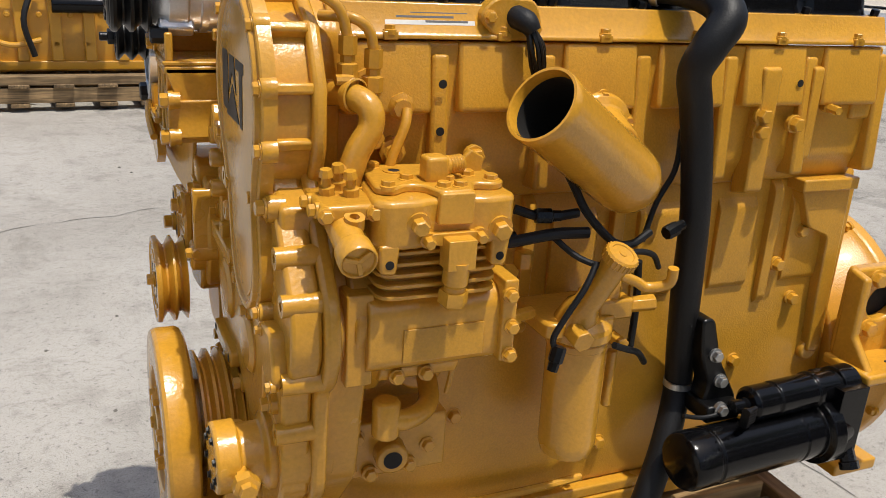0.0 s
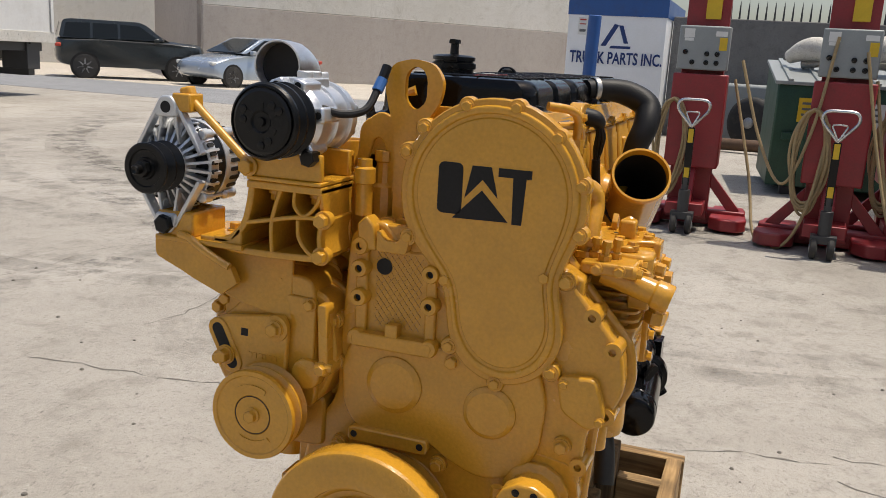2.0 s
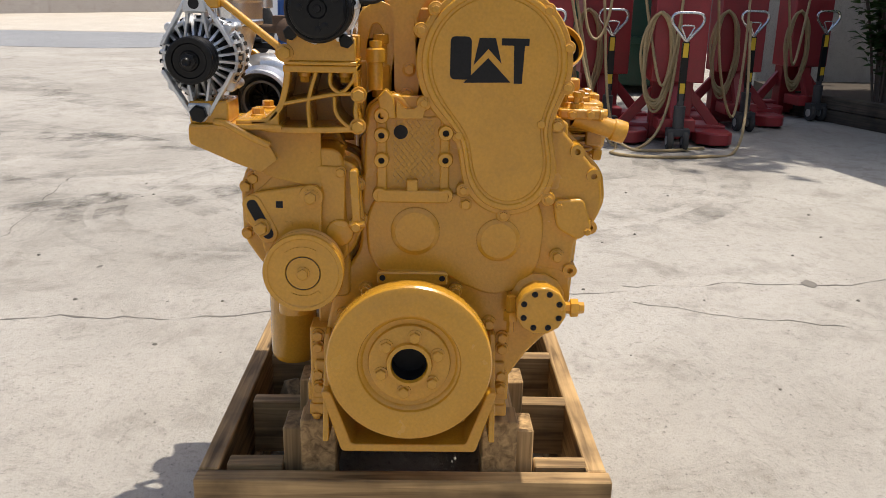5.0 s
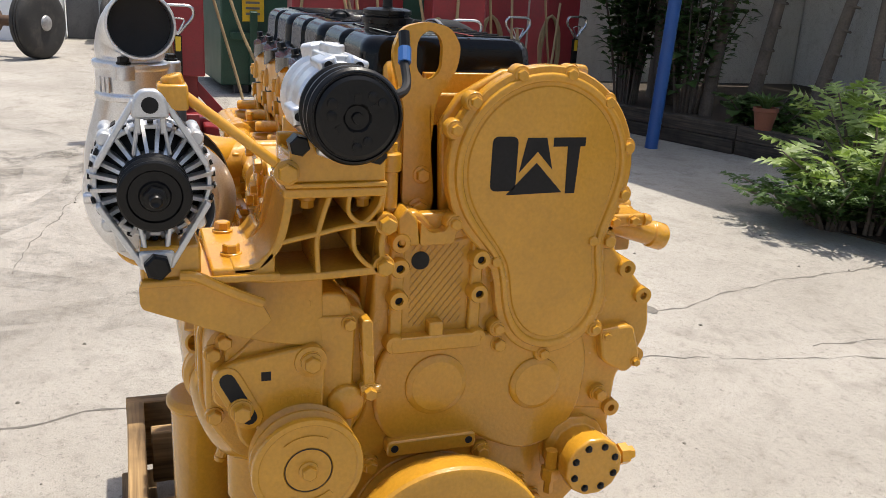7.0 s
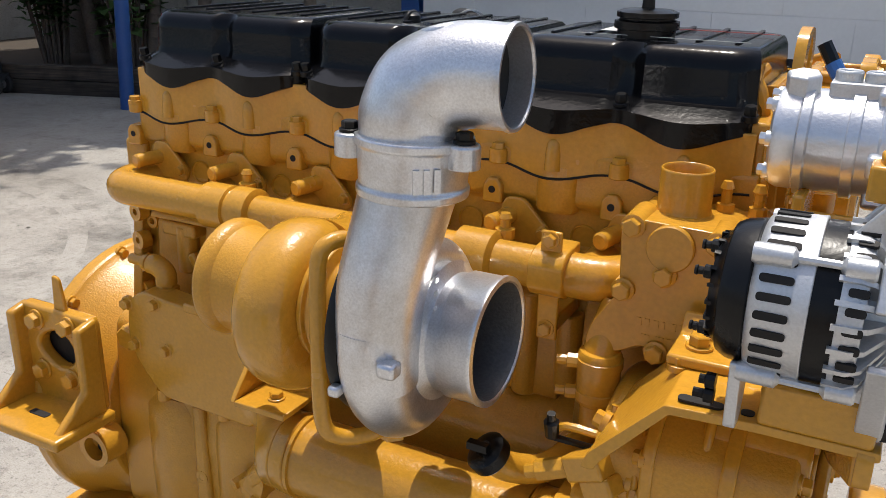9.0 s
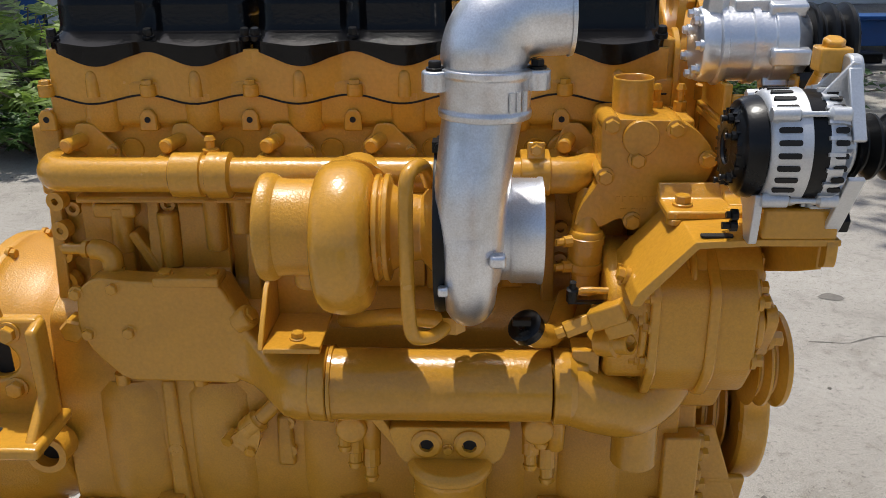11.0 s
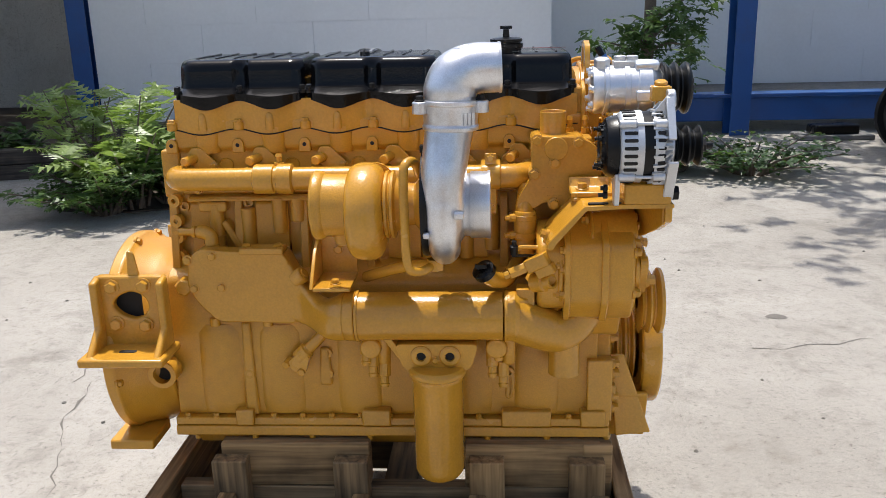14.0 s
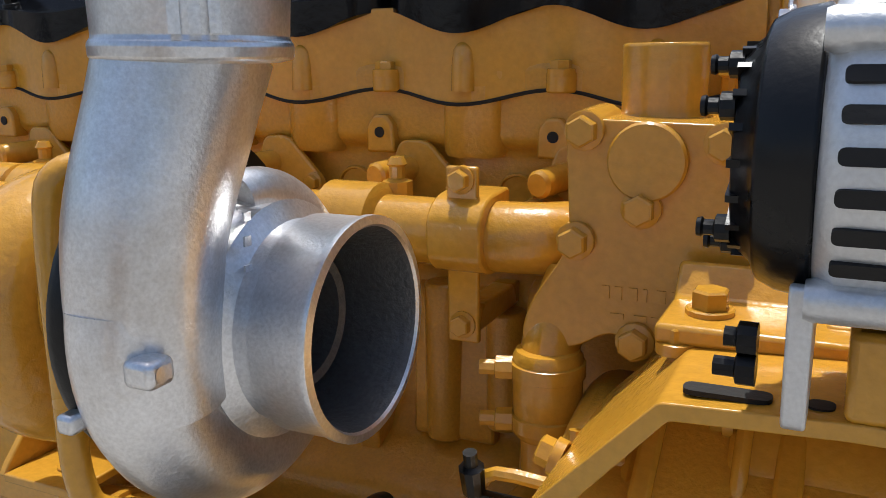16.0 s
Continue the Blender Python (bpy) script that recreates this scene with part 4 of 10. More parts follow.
lathe(bm, (-0.435, SY, SZ), (1, 0, 0), [(0.0362, 0.050), (0.034, 0.010), (0.012, 0.012), (0.009, 0.04), (0, 0.046)], 40, cap=False)
part("impeller_hub", bm, SHADE_JOINT_BLACK, scroll, "hub blackened for the shade deep in the inlet")
for k in range(12):
    bm = bmesh.new()
    a = 30 * k
    m = Matrix.Translation((-0.425, SY, SZ)) @ pose(0, 0, 0, a, 0, 0)
    prism(bm, [(0.010, -0.002), (0.033, -0.006), (0.033, -0.004), (0.010, 0.001)], "x", 0.0, 0.018, m)
    part("impeller_blade", bm, SHADE_JOINT_BLACK, wheel)
# delivery pipe up from the snail
bm = bmesh.new()
tube(bm, [(-0.402, SY - 0.086, 0.955), (-0.402, SY - 0.090, 1.0), (-0.400, SY - 0.084, 1.06), (-0.392, SY - 0.066, 1.12), (-0.386, SY - 0.054, 1.16)], 0.04, 32, 6, radii=[0.040, 0.043, 0.0455, 0.047, 0.0485])
part("delivery_pipe", bm, SILVER, turbo, "silver-painted cast pipe with drips", 0, 50)
bm = bmesh.new()
FX, FY = -0.384, -0.397
lathe(bm, (FX, FY, 1.150), (0.02, 0.02, 1), [(0.048, 0), (0.056, 0.002), (0.0565, 0.010), (0.054, 0.013), (0.0555, 0.05), (0.059, 0.052), (0.059, 0.060), (0.05, 0.062)], 44)
flange = part("pipe_flange", bm, SILVER, turbo, "silver flange with black bolts", 0.0015)
for a in (100, 200, 350):
    r = radians(a)
    px, py = FX + 0.062 * math.cos(r), FY + 0.062 * math.sin(r)
    bm = bmesh.new()
    lathe(bm, (px, py, 1.186), (0, 0, 1), [(0.016, 0), (0.016, 0.022), (0.014, 0.024)], 14)
    box(bm, min(px, FX), max(px, FX), min(py, FY), max(py, FY), 1.19, 1.206)
    ear = part("flange_ear", bm, SILVER, flange, "", 0.002)
    bolt(ear, (px, py, 1.211), (0, 0, 1), 0.008, 0.010, BLACK_STEEL)
bm = bmesh.new()
tube(bm, [(FX, FY, 1.205), (FX, FY, 1.225), (FX + 0.012, FY + 0.006, 1.252), (FX + 0.045, FY + 0.013, 1.268), (FX + 0.098, FY + 0.016, 1.270)], 0.05, 32, 7, cap=False, radii=[0.049, 0.053, 0.053, 0.050, 0.0485])
tube(bm, [(FX + 0.05, FY + 0.013, 1.267), (FX + 0.075, FY + 0.015, 1.269), (FX + 0.098, FY + 0.016, 1.270)], 0.0455, 32, 4, cap=False)
lathe(bm, (FX + 0.098, FY + 0.016, 1.270), (1, 0.05, 0.02), [(0.0455, 0), (0.0465, 0.003), (0.0495, 0.003), (0.0505, -0.002)], 32, cap=False)
lathe(bm, (FX + 0.03, FY + 0.01, 1.285), (-0.25, 0, 1), [(0.022, 0), (0.021, 0.026), (0.018, 0.029)], 20)
elbow = part("elbow_pipe", bm, SILVER, turbo, "silver-painted cast elbow with open dark mouth", 0, 50)
bm = bmesh.new()
lathe(bm, (-0.372, -0.435, 1.258), (0, -1, 0.1), [(0.015, -0.012), (0.015, 0), (0.013, 0.003), (0.006, 0.003), (0.006, -0.001), (0, -0.001)], 20, cap=False)
part("sensor_boss", bm, SILVER, elbow)
bm = bmesh.new()
lathe(bm, (-0.372, -0.4385, 1.258), (0, -1, 0.1), [(0.0055, 0), (0, 0.0004)], 12, cap=False)
part("sensor_hole", bm, SHADE_JOINT_BLACK, elbow)
# black disc across the pipe paints in the shade of its mouth
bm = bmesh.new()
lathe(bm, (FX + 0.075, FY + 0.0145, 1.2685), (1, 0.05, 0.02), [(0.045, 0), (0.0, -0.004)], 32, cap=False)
part("dark_mouth", bm, SHADE_JOINT_BLACK, elbow, "black disc for the shade inside the pipe")
bm = bmesh.new()
box(bm, -0.378, -0.358, -0.480, -0.460, 0.985, 1.001)
lathe(bm, (-0.3575, -0.471, 0.993), (1, 0, 0), [(0.005, 0), (0, 0.0005)], 10, cap=False)
part("casting_lug", bm, SILVER, scroll, "", 0.004)
bm = bmesh.new()
box(bm, -0.440, -0.427, -0.474, -0.460, 0.945, 0.957)
part("casting_lug", bm, SILVER, scroll, "", 0.003)
for k, (z, w) in enumerate(((1.015, 0.006), (1.03, 0.004), (1.045, 0.006), (1.06, 0.005))):
    bm = bmesh.new()
    box(bm, -0.358, -0.3565, -0.40 + k * 0.001, -0.394 + k * 0.001, z, z + w)
    part("cast_mark", bm, SILVER, scroll)
for k in range(3):                                      # raised cast marks as plain bars
    part("cast_mark", box(bmesh.new(), 0.0545, 0.0572, -0.010 + k * 0.010, -0.004 + k * 0.010, 1.165, 1.188, Matrix.Translation((FX, FY, 0)) @ pose(0, 0, 0, 0, 0, -50)), SILVER, flange)
# oil feed pipe looping down the middle of the turbo
bm = bmesh.new()
tube(bm, [(-0.455, -0.34, 1.05), (-0.462, -0.385, 1.085), (-0.476, -0.42, 1.085), (-0.480, -0.428, 1.05), (-0.480, -0.43, 0.95), (-0.478, -0.43, 0.885), (-0.468, -0.42, 0.862), (-0.44, -0.39, 0.858), (-0.41, -0.33, 0.872)], 0.0095, 14, 6)
part("oil_pipe", bm, PAINT, turbo, "", 0, 40)
bm = bmesh.new()
tube(bm, [(-0.43, -0.37, 0.862), (-0.50, -0.30, 0.835), (-0.57, -0.24, 0.80), (-0.60, -0.20, 0.78)], 0.013, 14, 6)
lathe(bm, (-0.425, -0.37, 0.85), (0, 0, 1), [(0.018, 0), (0.018, 0.024)], 6)
part("drain_pipe", bm, PAINT, turbo, "", 0, 40)
# bent steel bracket beneath the turbine
bm = bmesh.new()
box(bm, -0.695, -0.612, -0.325, -0.20, 0.785, 0.793)
prism(bm, [(-0.325, 0.79), (-0.20, 0.79), (-0.20, 0.885), (-0.262, 0.86), (-0.318, 0.80)], "x", -0.703, -0.695)
box(bm, -0.695, -0.612, -0.205, -0.198, 0.79, 0.88)
brk = part("turbo_bracket", bm, PAINT, engine, "", 0.0015)
bolt(brk, (-0.65, -0.29, 0.793), (0, 0, 1), 0.009, 0.011)
bolt(brk, (-0.655, -0.205, 0.85), (0, -1, 0), 0.009, 0.011)

# ------------------------------------------------ oil cooler, its castings and the filter
bm = bmesh.new()
CYL_AX = (-0.284, 0.714)
lathe(bm, (-0.60, *CYL_AX), (1, 0, 0), [(0.055, 0), (0.055, 0.325)], 48)
cooler = part("oil_cooler", bm, PAINT, engine, "yellow oil cooler drum", 0.001)
for x in (-0.606, -0.272):
    bm = bmesh.new()
    lathe(bm, (x, *CYL_AX), (1, 0, 0), [(0.056, 0), (0.059, 0.001), (0.059, 0.006), (0.056, 0.007)], 48)
    part("seam_ring", bm, PAINT, cooler)
bm = bmesh.new()
lathe(bm, (-0.635, *CYL_AX), (1, 0, 0), [(0.052, 0), (0.057, 0.006), (0.058, 0.028)], 48)
prism(bm, rounded([(-1.014, 0.829), (-0.985, 0.852), (-0.92, 0.845), (-0.79, 0.843), (-0.772, 0.815), (-0.765, 0.665), (-0.85, 0.668), (-0.955, 0.670), (-0.985, 0.70), (-1.008, 0.728), (-1.021, 0.765)], 0.018, 5), "y", -0.207, -0.16)


def neck_ring(x, y0, y1, z0, z1, power, n=28):
    """One cross-section of the neck: from a rounded slab to a full circle."""
    pts = []
    for k in range(n):
        c, q = math.cos(2 * math.pi * k / n), math.sin(2 * math.pi * k / n)
        pts.append((x, (y0 + y1) / 2 + (y1 - y0) / 2 * math.copysign(abs(c) ** (2 / power), c), (z0 + z1) / 2 + (z1 - z0) / 2 * math.copysign(abs(q) ** (2 / power), q)))
    return pts


loft(bm, [neck_ring(*q) for q in ((-0.83, -0.2065, -0.12, 0.668, 0.842, 7), (-0.785, -0.208, -0.13, 0.667, 0.838, 6), (-0.765, -0.212, -0.14, 0.665, 0.806, 5), (-0.745, -0.224, -0.15, 0.662, 0.772, 4), (-0.725, -0.246, -0.16, 0.659, 0.750, 3.5), (-0.700, -0.282, -0.18, 0.656, 0.738, 3), (-0.678, -0.312, -0.205, 0.655, 0.742, 2.6), (-0.655, -0.332, -0.224, 0.656, 0.758, 2.2), (-0.632, -0.340, -0.228, 0.658, 0.770, 2))])
box(bm, -0.890, -0.785, -0.212, -0.165, 0.838, 0.853)
lathe(bm, (-0.748, -0.205, 0.785), (0.75, -0.2, 0.6), [(0.020, -0.02), (0.020, 0.008), (0.017, 0.010)], 18)
cov = part("water_manifold", bm, PAINT, engine, "broad flat water casting bolted to the block", 0.008, 50, 3)
for x, z in ((-1.015, 0.825), (-0.955, 0.835), (-1.005, 0.755), (-0.939, 0.758)):
    bolt(cov, (x, -0.205, z), (0, -1, 0), 0.009, 0.012)
for x in (-0.875, -0.80):
    bolt(cov, (x, -0.19, 0.853), (0, -0.2, 1), 0.010, 0.006)
bolt(cov, (-0.741, -0.207, 0.791), (0.75, -0.2, 0.6), 0.011, 0.006)
for x in (-0.97, -0.84):
    bm = bmesh.new()
    lathe(bm, (x, -0.19, 0.655), (0, 0, 1), [(0.012, 0), (0.012, 0.02)], 12)
    part("boss", bm, PAINT, cov)
bm = bmesh.new()
lathe(bm, (-0.967, -0.165, 0.835), (0, 0, 1), [(0.020, 0), (0.020, 0.014), (0.016, 0.016), (0.016, 0.024)], 6)
tube(bm, [(-0.967, -0.165, 0.855), (-0.968, -0.165, 0.872), (-0.982, -0.165, 0.882), (-0.996, -0.164, 0.883)], 0.017, 14, 5)
lathe(bm, (-0.994, -0.164, 0.883), (-1, 0.05, 0), [(0.011, 0), (0.011, 0.008), (0.014, 0.009), (0.014, 0.017), (0.009, 0.018), (0.009, 0.05)], 12)
part("pipe_elbow", bm, PAINT, cov)
for z in (0.86, 0.90, 0.95, 0.81, 0.78):
    bm = bmesh.new()
    lathe(bm, (-1.06, -0.11, z), (-0.2, -1, 0), [(0.016, 0), (0.016, 0.018), (0.006, 0.018), (0.006, 0.006), (0, 0.006)], 16, cap=False)
    part("boss", bm, PAINT, block)
bm = bmesh.new()
lathe(bm, (-1.035, -0.17, 0.755), (0, -1, 0), [(0.022, 0), (0.022, 0.03), (0.018, 0.034)], 6)
part("drain_plug", bm, PAINT, cov)
# outlet elbow on the front end of the cooler
bm = bmesh.new()
lathe(bm, (-0.268, *CYL_AX), (1, 0, 0), [(0.058, 0), (0.058, 0.02), (0.05, 0.03)], 48)
tube(bm, [(-0.26, -0.284, 0.712), (-0.20, -0.278, 0.685), (-0.15, -0.262, 0.668), (-0.105, -0.24, 0.69), (-0.09, -0.225, 0.74)], 0.045, 28, 6, radii=[0.052, 0.05, 0.048, 0.046, 0.05])
lathe(bm, (-0.135, -0.250, 0.56), (0, 0, 1), [(0.036, 0), (0.036, 0.08), (0.042, 0.11)], 28)
out_elbow = part("cooler_elbow", bm, PAINT, engine, "", 0.003, 50)
# filter head and spin-on filter
bm = bmesh.new()
prism(bm, rounded([(-0.52, 0.655), (-0.33, 0.655), (-0.345, 0.60), (-0.365, 0.585), (-0.485, 0.585), (-0.505, 0.60)], 0.015), "y", -0.312, -0.15)
lathe(bm, (-0.425, -0.300, 0.578), (0, 0, 1), [(0.060, 0), (0.066, 0.004), (0.066, 0.014), (0.058, 0.022)], 48)
prism(bm, rounded([(-0.545, 0.665), (-0.53, 0.67), (-0.483, 0.60), (-0.495, 0.593)], 0.004), "y", -0.308, -0.20)
fhead = part("filter_head", bm, PAINT_CAST, engine, "", 0.006, 40, 3)
for x in (-0.578, -0.290):                             # by-pass housings on both sides
    bm = bmesh.new()
    lathe(bm, (x, -0.296, 0.636), (0, 1, 0), [(0.018, 0), (0.024, 0.003), (0.025, 0.012), (0.025, 0.14)], 24)
    lathe(bm, (x + 0.028, -0.27, 0.592), (0, 0, 1), [(0.012, 0), (0.015, 0.004), (0.016, 0.05), (0.020, 0.07)], 14)
    box(bm, x - 0.022, x + 0.040, -0.280, -0.16, 0.648, 0.672)
    part("bypass_housing", bm, PAINT, fhead, "", 0.003)
for x in (-0.460, -0.395):
    bm = bmesh.new()
    lathe(bm, (x, -0.308, 0.627), (0, -1, 0), [(0.025, 0), (0.024, 0.008), (0.020, 0.011), (0.011, 0.011), (0.011, 0.001)], 24, cap=False)
    part("port_ring", bm, PAINT, fhead)
    bm = bmesh.new()
    lathe(bm, (x, -0.313, 0.627), (0, -1, 0), [(0.011, 0), (0, 0.0004)], 6, cap=False)
    part("port_plug", bm, SHADE_JOINT_BLACK, fhead)
bolt(fhead, (-0.428, -0.312, 0.617), (0, -1, 0), 0.007, 0.008)
for x, z in ((-0.575, 0.60), (-0.55, 0.575), (-0.30, 0.60), (-0.275, 0.575), (-0.59, 0.63), (-0.285, 0.64)):
    bm = bmesh.new()
    lathe(bm, (x, -0.275, z), (0, -0.300, -1), [(0.014, -0.02), (0.014, 0.012), (0.010, 0.014), (0.010, 0.028), (0.012, 0.03), (0.009, 0.038)], 10)
    part("relief_valve", bm, PAINT, fhead)
bm = bmesh.new()
lathe(bm, (-0.425, -0.300, 0.322), (0, 0, 1), [(0.0, 0.0), (0.035, 0.0), (0.048, 0.004), (0.055, 0.014), (0.0575, 0.024), (0.0580, 0.245), (0.060, 0.248), (0.060, 0.262), (0.056, 0.268)], 48)
part("oil_filter", bm, PAINT, engine, "tall yellow spin-on oil filter", 0, 35)
# dipstick loop beside the filter
bm = bmesh.new()
tube(bm, [(-0.262, -0.185, 0.64), (-0.262, -0.19, 0.60), (-0.265, -0.188, 0.48), (-0.261, -0.186, 0.468), (-0.253, -0.188, 0.48), (-0.252, -0.19, 0.53)], 0.005, 8, 5)
box(bm, -0.272, -0.235, -0.192, -0.176, 0.628, 0.65)
part("dipstick", bm, PAINT, engine)
# oil filler neck with black cap
bm = bmesh.new()
tube(bm, [(-0.24, -0.16, 0.80), (-0.265, -0.25, 0.79), (-0.295, -0.30, 0.805), (-0.316, -0.33, 0.832)], 0.018, 18, 6)
neck = part("oil_filler_neck", bm, PAINT, engine)
bm = bmesh.new()
lathe(bm, (-0.311, -0.322, 0.825), (-0.45, -0.45, 0.75), [(0.024, 0), (0.0255, 0.002), (0.0255, 0.016), (0.02, 0.02), (0.01, 0.021), (0.008, 0.018), (0, 0.018)], 26, cap=False)
box(bm, -0.335, -0.31, -0.345, -0.335, 0.843, 0.852)
part("cap", bm, PLASTIC, neck, "black rubber plug")

# ------------------------------------------------ thermostat housing
bm = bmesh.new()
prism(bm, rounded([(-0.212, 1.108), (-0.10, 1.105), (-0.068, 1.085), (-0.045, 1.05), (-0.06, 1.01), (-0.11, 0.955), (-0.13, 0.93), (-0.175, 0.965), (-0.205, 0.945), (-0.245, 0.945), (-0.238, 0.975), (-0.208, 1.02)], 0.018, 5), "y", -0.228, -0.12)
lathe(bm, (-0.160, -0.165, 1.09), (0, 0, 1), [(0.036, 0), (0.031, 0.016), (0.0295, 0.02), (0.0295, 0.064), (0.0275, 0.066), (0.0255, 0.062), (0.0255, 0.03), (0, 0.03)], 32, cap=False)
therm = part("thermostat_housing", bm, PAINT, engine, "cast thermostat housing with open neck", 0.006, 45, 3)
bm = bmesh.new()
lathe(bm, (-0.156, -0.227, 1.081), (0, -1, 0), [(0.026, 0), (0.026, 0.006), (0.0245, 0.008), (0, 0.0075)], 32, cap=False)
part("blank_disc", bm, PAINT, therm)
for x, z in ((-0.159, 1.050), (-0.198, 1.100), (-0.108, 1.094), (-0.203, 1.025), (-0.060, 1.05), (-0.160, 0.958)):
    bm = bmesh.new()
    lathe(bm, (x, -0.18, z), (0, -1, 0), [(0.0145, 0), (0.0135, 0.049)], 18)
    part("boss", bm, PAINT, therm)
    bolt(therm, (x, -0.23, z), (0, -1, 0), 0.010, 0.013)
for k, w in enumerate((0.006, 0.005, 0.006, 0.003, 0.006, 0.006, 0.005)):
    bm = bmesh.new()
    box(bm, -0.185 + k * 0.0095, -0.185 + k * 0.0095 + w, -0.2292, -0.227, 0.986, 0.995)
    part("cast_mark", bm, PAINT, therm)
for x in (-0.178, -0.162, -0.15):
    part("cast_mark", box(bmesh.new(), x, x + 0.009, -0.2292, -0.227, 0.972, 0.976), PAINT, therm)
bm = bmesh.new()
tube(bm, [(-0.215, -0.19, 0.99), (-0.222, -0.205, 0.96), (-0.225, -0.22, 0.93), (-0.222, -0.225, 0.87), (-0.222, -0.225, 0.845)], 0.0215, 24, 5)
lathe(bm, (-0.224, -0.224, 0.876), (0, 0, 1), [(0.023, 0), (0.0255, 0.003), (0.0255, 0.062), (0.023, 0.066)], 32)
hose = part("bypass_hose", bm, PAINT, engine, "painted bypass hose with two clamps", 0, 40)
for z in (0.888, 0.928):
    bm = bmesh.new()
    lathe(bm, (-0.224, -0.224, z - 0.006), (0, 0, 1), [(0.0254, 0), (0.0275, 0.001), (0.0275, 0.011), (0.0254, 0.012)], 32, cap=False)
    lathe(bm, (-0.247, -0.235, z), (-1, -0.3, 0), [(0.009, 0), (0.009, 0.012), (0.006, 0.013), (0.006, 0.024)], 8)
    part("hose_clamp", bm, PAINT, hose)
for x in (-0.12, -0.085):
    bm = bmesh.new()
    lathe(bm, (x, -0.14, 1.10), (0, 0, 1), [(0.010, 0), (0.010, 0.014), (0.006, 0.015), (0.006, 0.03), (0.008, 0.032), (0.005, 0.04)], 8)
    part("bleed_screw", bm, PAINT, therm)

# ------------------------------------------------ water pump under the alternator shelf
bm = bmesh.new()
lathe(bm, (-0.15, -0.205, 0.815), (1, 0, 0), [(0.085, 0), (0.10, 0.006), (0.10, 0.02), (0.088, 0.026), (0.086, 0.055), (0.095, 0.065)], 40)
prism(bm, rounded([(-0.285, 0.73), (-0.305, 0.90), (-0.26, 0.945), (-0.13, 0.945), (-0.12, 0.72), (-0.24, 0.70)], 0.03, 5), "x", -0.09, 0.018)
prism(bm, rounded([(-0.295, 0.72), (-0.312, 0.905), (-0.265, 0.95), (-0.13, 0.95), (-0.12, 0.71), (-0.24, 0.69)], 0.03, 5), "x", -0.086, -0.076)
lathe(bm, (-0.155, -0.215, 0.815), (1, 0, 0), [(0.105, 0), (0.11, 0.002), (0.11, 0.012)], 28)
wpump = part("water_pump", bm, PAINT, engine, "", 0.005, 40, 3)
for a in range(7):
    t = radians(90 + a * 38)
    bolt(wpump, (-0.155, -0.215 + 0.1 * math.cos(t), 0.815 + 0.1 * math.sin(t)), (-1, 0, 0), 0.008, 0.011)
for z, y in ((0.93, -0.27), (0.75, -0.29), (0.72, -0.26)):
    bolt(wpump, (-0.092, y, z), (-1, 0, 0), 0.008, 0.011)
# solenoid valve and fittings in front of the pump
bm = bmesh.new()
m = Matrix.Translation((-0.198, -0.314, 0.848)) @ pose(0, 0, 0, 0, -28, -20)
box(bm, -0.026, 0.026, -0.018, 0.018, -0.014, 0.016, m)
box(bm, -0.012, 0.03, -0.016, 0.016, -0.034, -0.012, m)
sol = part("solenoid_valve", bm, PAINT, engine, "", 0.003)
for p, q, r in (((-0.225, -0.31, 0.835), (-0.26, -0.315, 0.822), 0.013), ((-0.26, -0.315, 0.822), (-0.272, -0.316, 0.817), 0.009), ((-0.215, -0.30, 0.81), (-0.195, -0.27, 0.78), 0.012)):
    bm = bmesh.new()
    cyl(bm, p, q, r, seg=6)
    part("union_nut", bm, PAINT, sol, "", 0.001)
bm = bmesh.new()
lathe(bm, (-0.205, -0.295, 0.795), (0.7, -0.6, 0.25), [(0.022, 0), (0.022, 0.03), (0.017, 0.032), (0.0165, 0.052), (0.012, 0.052), (0.012, 0.03), (0, 0.03)], 24, cap=False)
part("outlet_spigot", bm, PAINT, engine)
bm = bmesh.new()
lathe(bm, (-0.225, -0.285, 0.745), (-0.9, -0.4, 0.1), [(0.016, 0), (0.016, 0.03), (0.011, 0.032), (0.010, 0.05), (0.012, 0.051), (0.012, 0.058), (0.006, 0.058)], 12)
box(bm, -0.245, -0.205, -0.295, -0.25, 0.735, 0.778)
part("drain_cock", bm, PAINT, engine, "", 0.002)
bm = bmesh.new()
box(bm, -0.255, -0.19, -0.30, -0.292, 0.856, 0.860)
lathe(bm, (-0.25, -0.30, 0.862), (0, -0.2, 1), [(0.008, 0), (0.009, 0.02), (0.005, 0.022), (0.005, 0.032)], 10)
part("loose_connector", bm, BLACK_STEEL, sol, "black wire connector")
bm = bmesh.new()
tube(bm, [(-0.25, -0.295, 0.862), (-0.235, -0.295, 0.876), (-0.19, -0.295, 0.876), (-0.182, -0.295, 0.89), (-0.182, -0.29, 0.915)], 0.005, 8, 3)
part("bent_strip", bm, PAINT, sol)
# ------------------------------------------------ alternator shelf and bracket
bm = bmesh.new()
prism(bm, rounded([(-0.185, 0.900), (-0.178, 0.918), (-0.110, 0.990), (-0.03, 0.994), (0.070, 0.994), (0.070, 0.985), (-0.028, 0.985), (-0.105, 0.981), (-0.165, 0.912), (-0.172, 0.900)], 0.003), "y", -0.40, -0.235)
prism(bm, rounded([(-0.400, 0.992), (-0.335, 0.992), (-0.312, 0.980), (-0.258, 0.955), (-0.245, 0.93), (-0.275, 0.907), (-0.331, 0.928), (-0.350, 0.937), (-0.376, 0.947), (-0.400, 0.957), (-0.403, 0.965), (-0.403, 0.985)], 0.004), "x", 0.052, 0.066)
